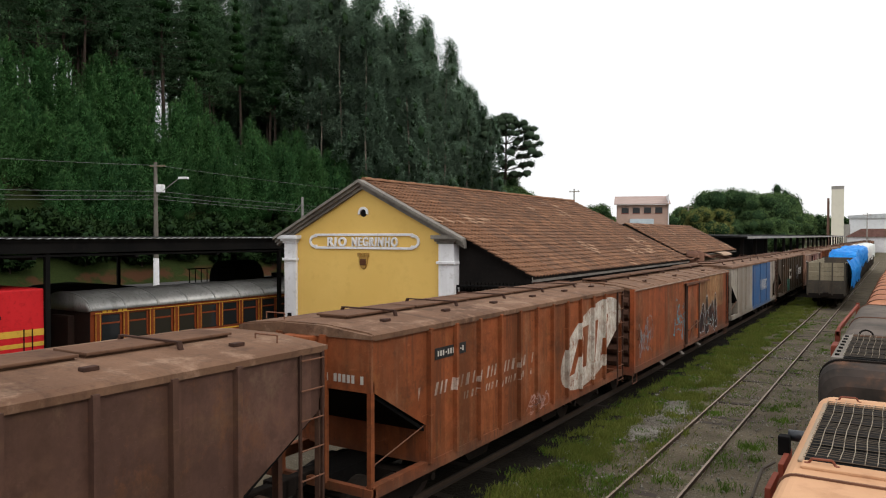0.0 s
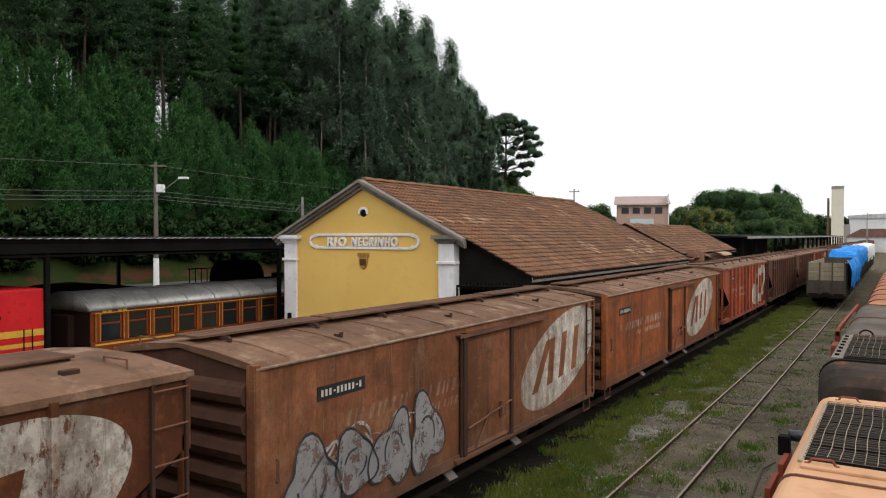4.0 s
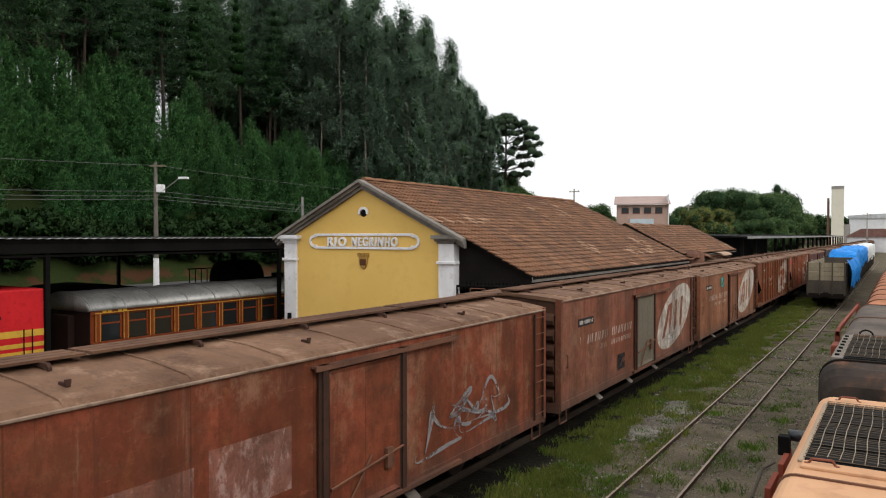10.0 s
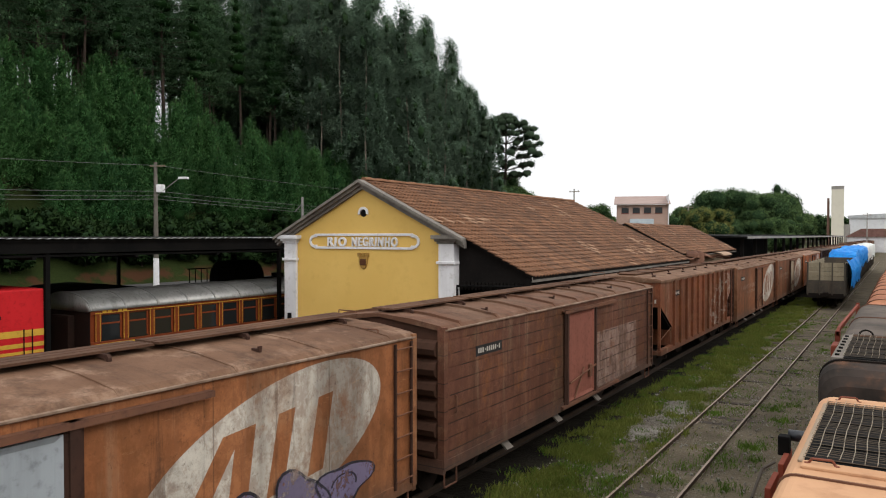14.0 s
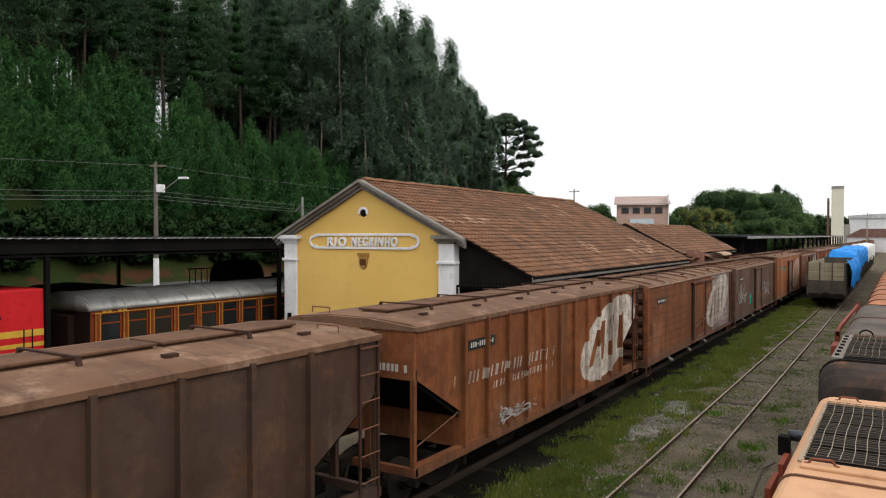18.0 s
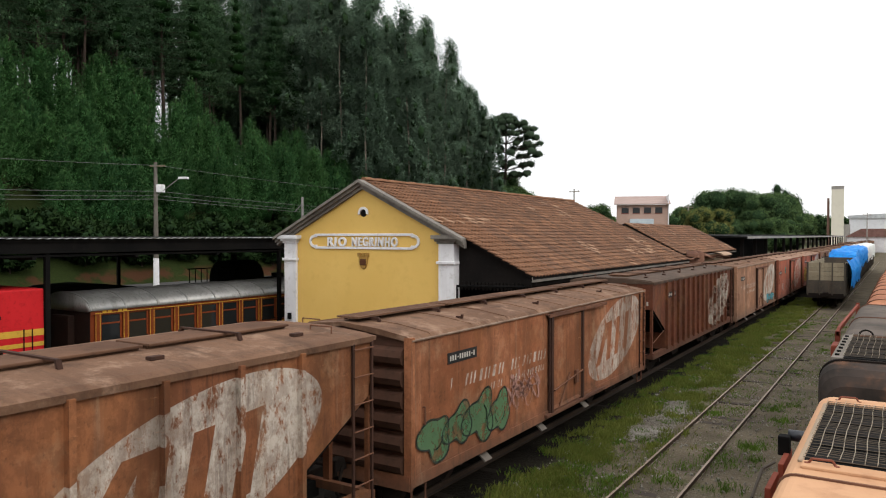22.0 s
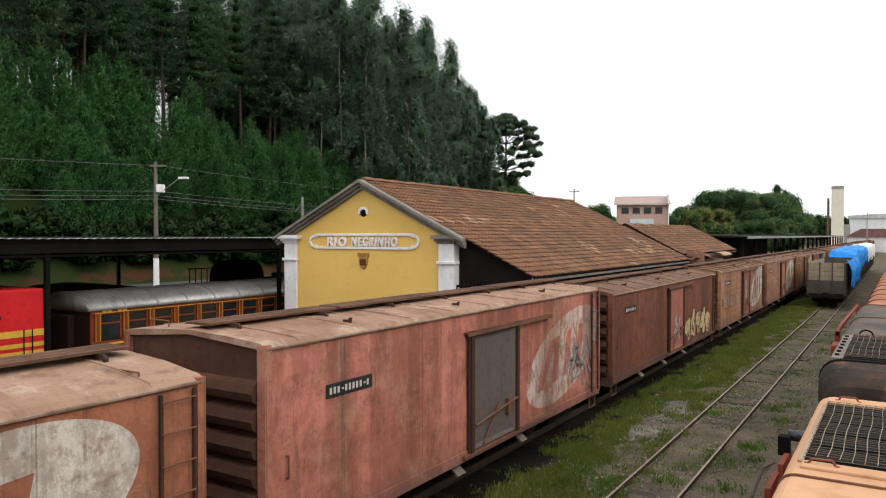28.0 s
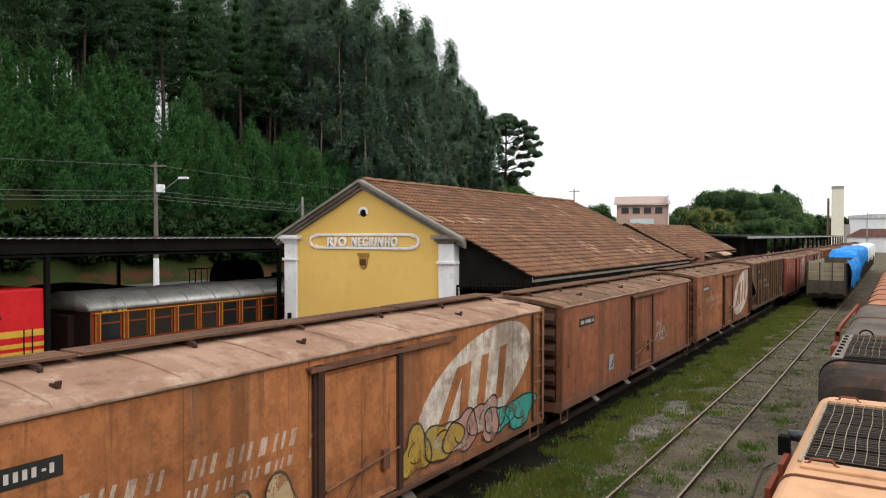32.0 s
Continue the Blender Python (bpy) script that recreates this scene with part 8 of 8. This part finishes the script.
    sx, sy = bearing_point(-0.6, 360)
    s = thing("white_warehouse", "long white industrial warehouse with low roof", "building", at=pose(sx, sy, 0, 0, 0, 0))
    pale = mat("white_sheet_wall", (0.70, 0.71, 0.72), (0.62, 0.63, 0.64), (0.5, 0.5, 0.5), 0.7, big=0.1, small=1)
    boxed("wall", (-23, 26, 0, 30, -0.3, 12.0), pale, s)
    bm = bmesh.new()
    prism(bm, [(-23.5, 12), (26.5, 12), (26.5, 12.6), (5, 14.6), (-23.5, 13.2)], "y", -0.5, 30)
    part("roof", bm, mat("light_grey_roof", (0.55, 0.57, 0.58)), s)
    for k in range(9):
        boxed("wall_panel", (-17 + k * 4.4, -13.2 + k * 4.4, -0.06, 0, 2.0, 9.5), pale, s)
    x2, y2 = bearing_point(1.6, 240)
    g = thing("grey_roofed_shed", "low shed with a brown gable roof", "building", at=pose(x2, y2, 0))
    bm = bmesh.new()
    prism(bm, [(-7, 4.2), (-3, 6.5), (5, 6.5), (8, 4.2)], "y", -4, 10)
    part("roof", bm, mat("brown_roof", (0.22, 0.12, 0.10)), g)
    boxed("wall", (-6.4, 7.4, -3.6, 9.6, -0.3, 4.2), WHITE, g)
    # utility poles
    def pole(x, y, h, label, arm=0.9, base=0.0):
        p = thing("utility_pole", label, "pole", "utility poles", pose(x, y, base))
        bm = bmesh.new()
        rod(bm, (0, 0, -0.4), (0, 0, h), 0.16, 10, 0.10)
        part("pole", bm, CONCRETE, p)
        boxed("crossarm", (-arm, arm, -0.06, 0.06, h - 0.55, h - 0.42), WOOD, p)
        for k in (-0.8, 0.0, 0.8):
            bm = bmesh.new()
            rod(bm, (k * arm, 0, h - 0.42), (k * arm, 0, h - 0.25), 0.05, 8)
            part("insulator", bm, mat("brown_porcelain", (0.12, 0.06, 0.04)), p)
        return p
    for b, d, h in ((22.0, 120, 12.2), (24.1, 125, 10.5), (13.6, 140, 10.2), (2.0, 200, 10.0)):
        x, y = bearing_point(b, d)
        pole(x, y, h, "slim utility pole with crossarm")
    # street lamp pole by the road
    px, py = -56.6, 41.6
    p = thing("street_lamp", "concrete pole with transformer box and arm street lamp", "street lamp", at=pose(px, py, 0, 0, 0, 24))
    bm = bmesh.new()
    rod(bm, (0, 0, -0.4), (0, 0, 11.2), 0.24, 12, 0.15)
    part("pole", bm, mat("stained_concrete_pole", (0.16, 0.14, 0.12), (0.11, 0.10, 0.085), (0.07, 0.06, 0.05), 0.9), p)
    bm = bmesh.new()
    rod(bm, (0, 0, -0.2), (0, 0, 2.6), 0.255, 12, 0.24)
    part("white_base", bm, WHITE, p, "white-painted lower pole")
    bm = bmesh.new()
    rod(bm, (0.1, 0, 8.2), (1.6, 0, 9.3), 0.04)
    rod(bm, (1.6, 0, 9.3), (2.3, 0, 9.75), 0.04)
    part("lamp_arm", bm, SHEET, p)
    boxed("lamp_head", (2.2, 3.1, -0.16, 0.16, 9.66, 9.86), WHITE, p, "", 0.05)
    boxed("junction_box", (0.2, 0.75, -0.3, 0.3, 8.5, 9.2), WHITE, p, "white junction box", 0.03)
    boxed("crossarm", (-0.5, 0.9, -0.06, 0.06, 10.8, 10.95), WOOD, p)
    # wires along the road
    wires = thing("power_lines", "thin dark power lines sagging along the road", "power line")
    for z0, z1 in ((8.6, 8.0), (8.2, 7.4), (10.9, 10.3), (7.9, 7.2)):
        for y0, y1, a, b in ((-10, 41.6, z0 - 0.4, z0), (41.6, 110, z0, z1)):
            bm = bmesh.new()
            prev = None
            for i in range(13):
                t = i / 12
                q = Vector((px + 0.3, y0 + (y1 - y0) * t, a + (b - a) * t - 1.2 * 4 * t * (1 - t) * 0.5))
                ring = [bm.verts.new(q + Vector((0.015 * c, 0, 0.015 * s))) for c, s in ((1, 0), (0, 1), (-1, 0), (0, -1))]
                if prev:
                    for j in range(4):
                        bm.faces.new((prev[j], prev[(j + 1) % 4], ring[(j + 1) % 4], ring[j]))
                prev = ring
            part("wire", bm, mat("weathered_aluminium_wire", (0.20, 0.20, 0.19)), wires)
    pole(px, 110, 10.5, "utility pole by the road")
    # small mast by the shed's far side
    mx, my = bearing_point(43.1, 36)
    m = thing("vent_mast", "thin grey pole with a bracket", "pole", at=pose(mx, my, 0))
    bm = bmesh.new()
    rod(bm, (0, 0, -1.2), (0, 0, 6.5), 0.06)
    rod(bm, (0, 0, 6.2), (-0.5, 0, 5.8), 0.03)
    part("pole", bm, SHEET, m)
    # road strip
    bm = bmesh.new()
    box(bm, -63.2, -57.8, -700, 1900, -0.4, -0.11)
    structure("road", bm, mat("old_asphalt", (0.06, 0.058, 0.055), (0.05, 0.048, 0.046), (0.08, 0.07, 0.06), 0.9), "grey asphalt road below the hill")


make_background()


# ---- weeds and grass in the yard ----
def make_grass():
    r = random.Random(77)
    def blades(name, label, spots, hmin, hmax, wide, material, per):
        v, f = [], []
        for x, y, k in spots:
            for _ in range(per):
                px, py = x + r.gauss(0, wide), y + r.gauss(0, wide)
                h = r.uniform(hmin, hmax) * k
                a = r.uniform(0, 6.28)
                w = (0.0045 + 0.006 * r.random()) * (1.0 if py < 16 else 1.7)
                lean = Vector((r.gauss(0, 0.35), r.gauss(0, 0.35), 0)) * h
                z = ground_height(px, py) + 0.0
                b0, b1 = Vector((px - w * math.cos(a), py - w * math.sin(a), z)), Vector((px + w * math.cos(a), py + w * math.sin(a), z))
                tip = Vector((px, py, z + h)) + lean
                midp = (b0 + b1) / 2 + Vector((0, 0, h * 0.6)) + lean * 0.35
                o = len(v)
                if py < 15:
                    v.extend((b0, b1, midp + (b1 - b0) * 0.4, tip, midp - (b1 - b0) * 0.4))
                    f.append((o, o + 1, o + 2, o + 3, o + 4))
                else:
                    v.extend((b0, b1, tip))
                    f.append((o, o + 1, o + 2))
        tagged(new(name, leaf_mesh(name, v, f, material)), label, "grass", "", "stuff")
    spots = []
    for _ in range(22000):
        y = 4 + 58 * r.random() ** 1.35
        x = -5.62 + r.gauss(0, 0.52)
        dens = 0.30 + 1.7 * noise.noise((x * 1.3, y * 0.9, 1)) + 1.2 * noise.noise((x * 3, y * 2.4, 8))
        bare = any((x + 5.22) ** 2 / 0.16 + (y - c) ** 2 / 0.7 < 1 for c in (17.4, 18.3, 20.4))
        if dens > r.random() and x > -6.75 and not bare:
            spots.append((x, y, 0.7 + 0.9 * max(0, noise.noise((x * 1.5, y, 9)))))
    blades("trackside_grass", "green and yellowing grass beside the train track", spots, 0.04, 0.20, 0.08, GRASS, 16)
    spots = []
    for _ in range(9000):
        y = 4 + 46 * r.random() ** 1.2
        x = r.uniform(-5.0, -1.0)
        dens = 0.02 + 0.9 * noise.noise((x * 1.3, y * 0.7, 4)) + 0.5 * noise.noise((x * 4, y * 3, 2)) + (0.15 if y > 20 else 0)
        if dens > r.random() * 0.9:
            spots.append((x, y, 0.6))
    blades("yard_weeds", "low green weeds growing between the rails", spots, 0.03, 0.13, 0.08, WEED, 8)
    spots = []
    for k in range(26):
        x, y = r.choice((-3.35, -2.9, -2.6, -4.5)) + r.gauss(0, 0.2), r.uniform(6, 22)
        for _ in range(14):
            spots.append((x + r.gauss(0, 0.14), y + r.gauss(0, 0.2), 0.8))
    blades("weed_clumps", "bright green weed clumps by the rails", spots, 0.06, 0.20, 0.08, WEED, 9)
    spots = []
    for k in range(420):
        y = 4 + 44 * r.random() ** 1.3
        x = -5.7 + r.gauss(0, 0.5)
        if x < -6.75:
            continue
        for _ in range(5):
            spots.append((x + r.gauss(0, 0.09), y + r.gauss(0, 0.12), r.uniform(0.5, 1.2)))
    blades("trackside_weeds", "low broad-leaved weeds among the trackside grass", spots, 0.03, 0.13, 0.07, WEED, 12)
    # gravel
    v, f = [], []
    cube = [(-1, -1, -1), (1, -1, -1), (1, 1, -1), (-1, 1, -1), (-0.6, -0.6, 1), (0.6, -0.6, 1), (0.6, 0.6, 1), (-0.6, 0.6, 1)]
    quads = [(4, 5, 6, 7), (0, 1, 5, 4), (1, 2, 6, 5), (2, 3, 7, 6), (3, 0, 4, 7)]
    for _ in range(12000):
        if r.random() < 0.4:
            x, y = -5.22 + r.gauss(0, 0.2), r.choice((17.4, 18.3, 20.4)) + r.gauss(0, 0.42)
        else:
            x, y = r.uniform(-6.2, -0.8), 4 + 30 * r.random() ** 1.5
        s = 0.010 + 0.028 * r.random() ** 3
        z = ground_height(x, y) + 0.02
        m = pose(x, y, z, r.uniform(0, 40), r.uniform(0, 40), r.uniform(0, 360))
        o = len(v)
        v.extend(m @ Vector((c[0] * s * r.uniform(0.6, 1.2), c[1] * s, c[2] * s * 0.6)) for c in cube)
        f.extend(tuple(i + o for i in q) for q in quads)
    stone = leaf_mat("loose_stone", (0.12, 0.105, 0.085), (0.34, 0.32, 0.28), (0.20, 0.18, 0.15))
    tagged(new("gravel", leaf_mesh("gravel", v, f, stone)), "loose grey gravel on the yard floor", "gravel", "", "stuff")


make_grass()


# ---- cars on the road ----
def road_car(label, colour):
    c = thing("car", label, "car", "cars passing on the road")
    body = paint("car_" + colour, {"white": (0.72, 0.72, 0.72), "red": (0.45, 0.04, 0.035), "silver": (0.5, 0.5, 0.5)}[colour], 0.35, 0.05)
    bm = bmesh.new()
    prism(bm, [(-2.05, 0.35), (2.05, 0.35), (2.1, 0.62), (1.95, 0.85), (0.95, 0.95), (-1.9, 0.98), (-2.1, 0.7)], "x", -0.82, 0.82)
    part("body", bm, body, c)
    bm = bmesh.new()
    prism(bm, [(1.0, 0.95), (0.35, 1.42), (-1.25, 1.45), (-1.85, 0.97)], "x", -0.74, 0.74)
    part("cabin", bm, glass(), c)
    bm = bmesh.new()
    prism(bm, [(0.42, 1.40), (0.35, 1.46), (-1.25, 1.49), (-1.35, 1.42)], "x", -0.72, 0.72)
    part("roof", bm, WHITE if colour == "red" else body, c)
    for s in (-0.83, 0.71):
        for y in (-1.3, 1.3):
            bm = bmesh.new()
            rod(bm, (s, y, 0.32), (s + 0.12, y, 0.32), 0.32, 16)
            wl_ = part("wheel", bm, DARK, c)
            bm = bmesh.new()
            rod(bm, (s - 0.01, y, 0.32), (s + 0.13, y, 0.32), 0.18, 10)
            part("rim", bm, SHEET, wl_)
    return c


CARS = [road_car("white hatchback driving along the road", "white"), road_car("silver hatchback following on the road", "silver"), road_car("red car with a white roof on the road", "red")]


def motions():
    start = 8.40 - 0.48 - 13.0 - 12.9 - 12.9
    for w, pitch in FLEET:
        walk(w, train_rows(start))
        start += pitch
    walk(CARS[0], [(0, pose(-60, 47.2 + 53 * 16.7, -0.1, 0, 0, 180)), (32, pose(-60, 47.2 - 53 * 15.3, -0.1, 0, 0, 180))])
    walk(CARS[1], [(0, pose(-60, 37.9 + 53 * 16.6, -0.1, 0, 0, 180)), (32, pose(-60, 37.9 - 53 * 15.4, -0.1, 0, 0, 180))])
    walk(CARS[2], [(0, pose(-60, 46 + 70 * 24, -0.1, 0, 0, 180)), (32, pose(-60, 46 - 70 * 8, -0.1, 0, 0, 180))])


motions()
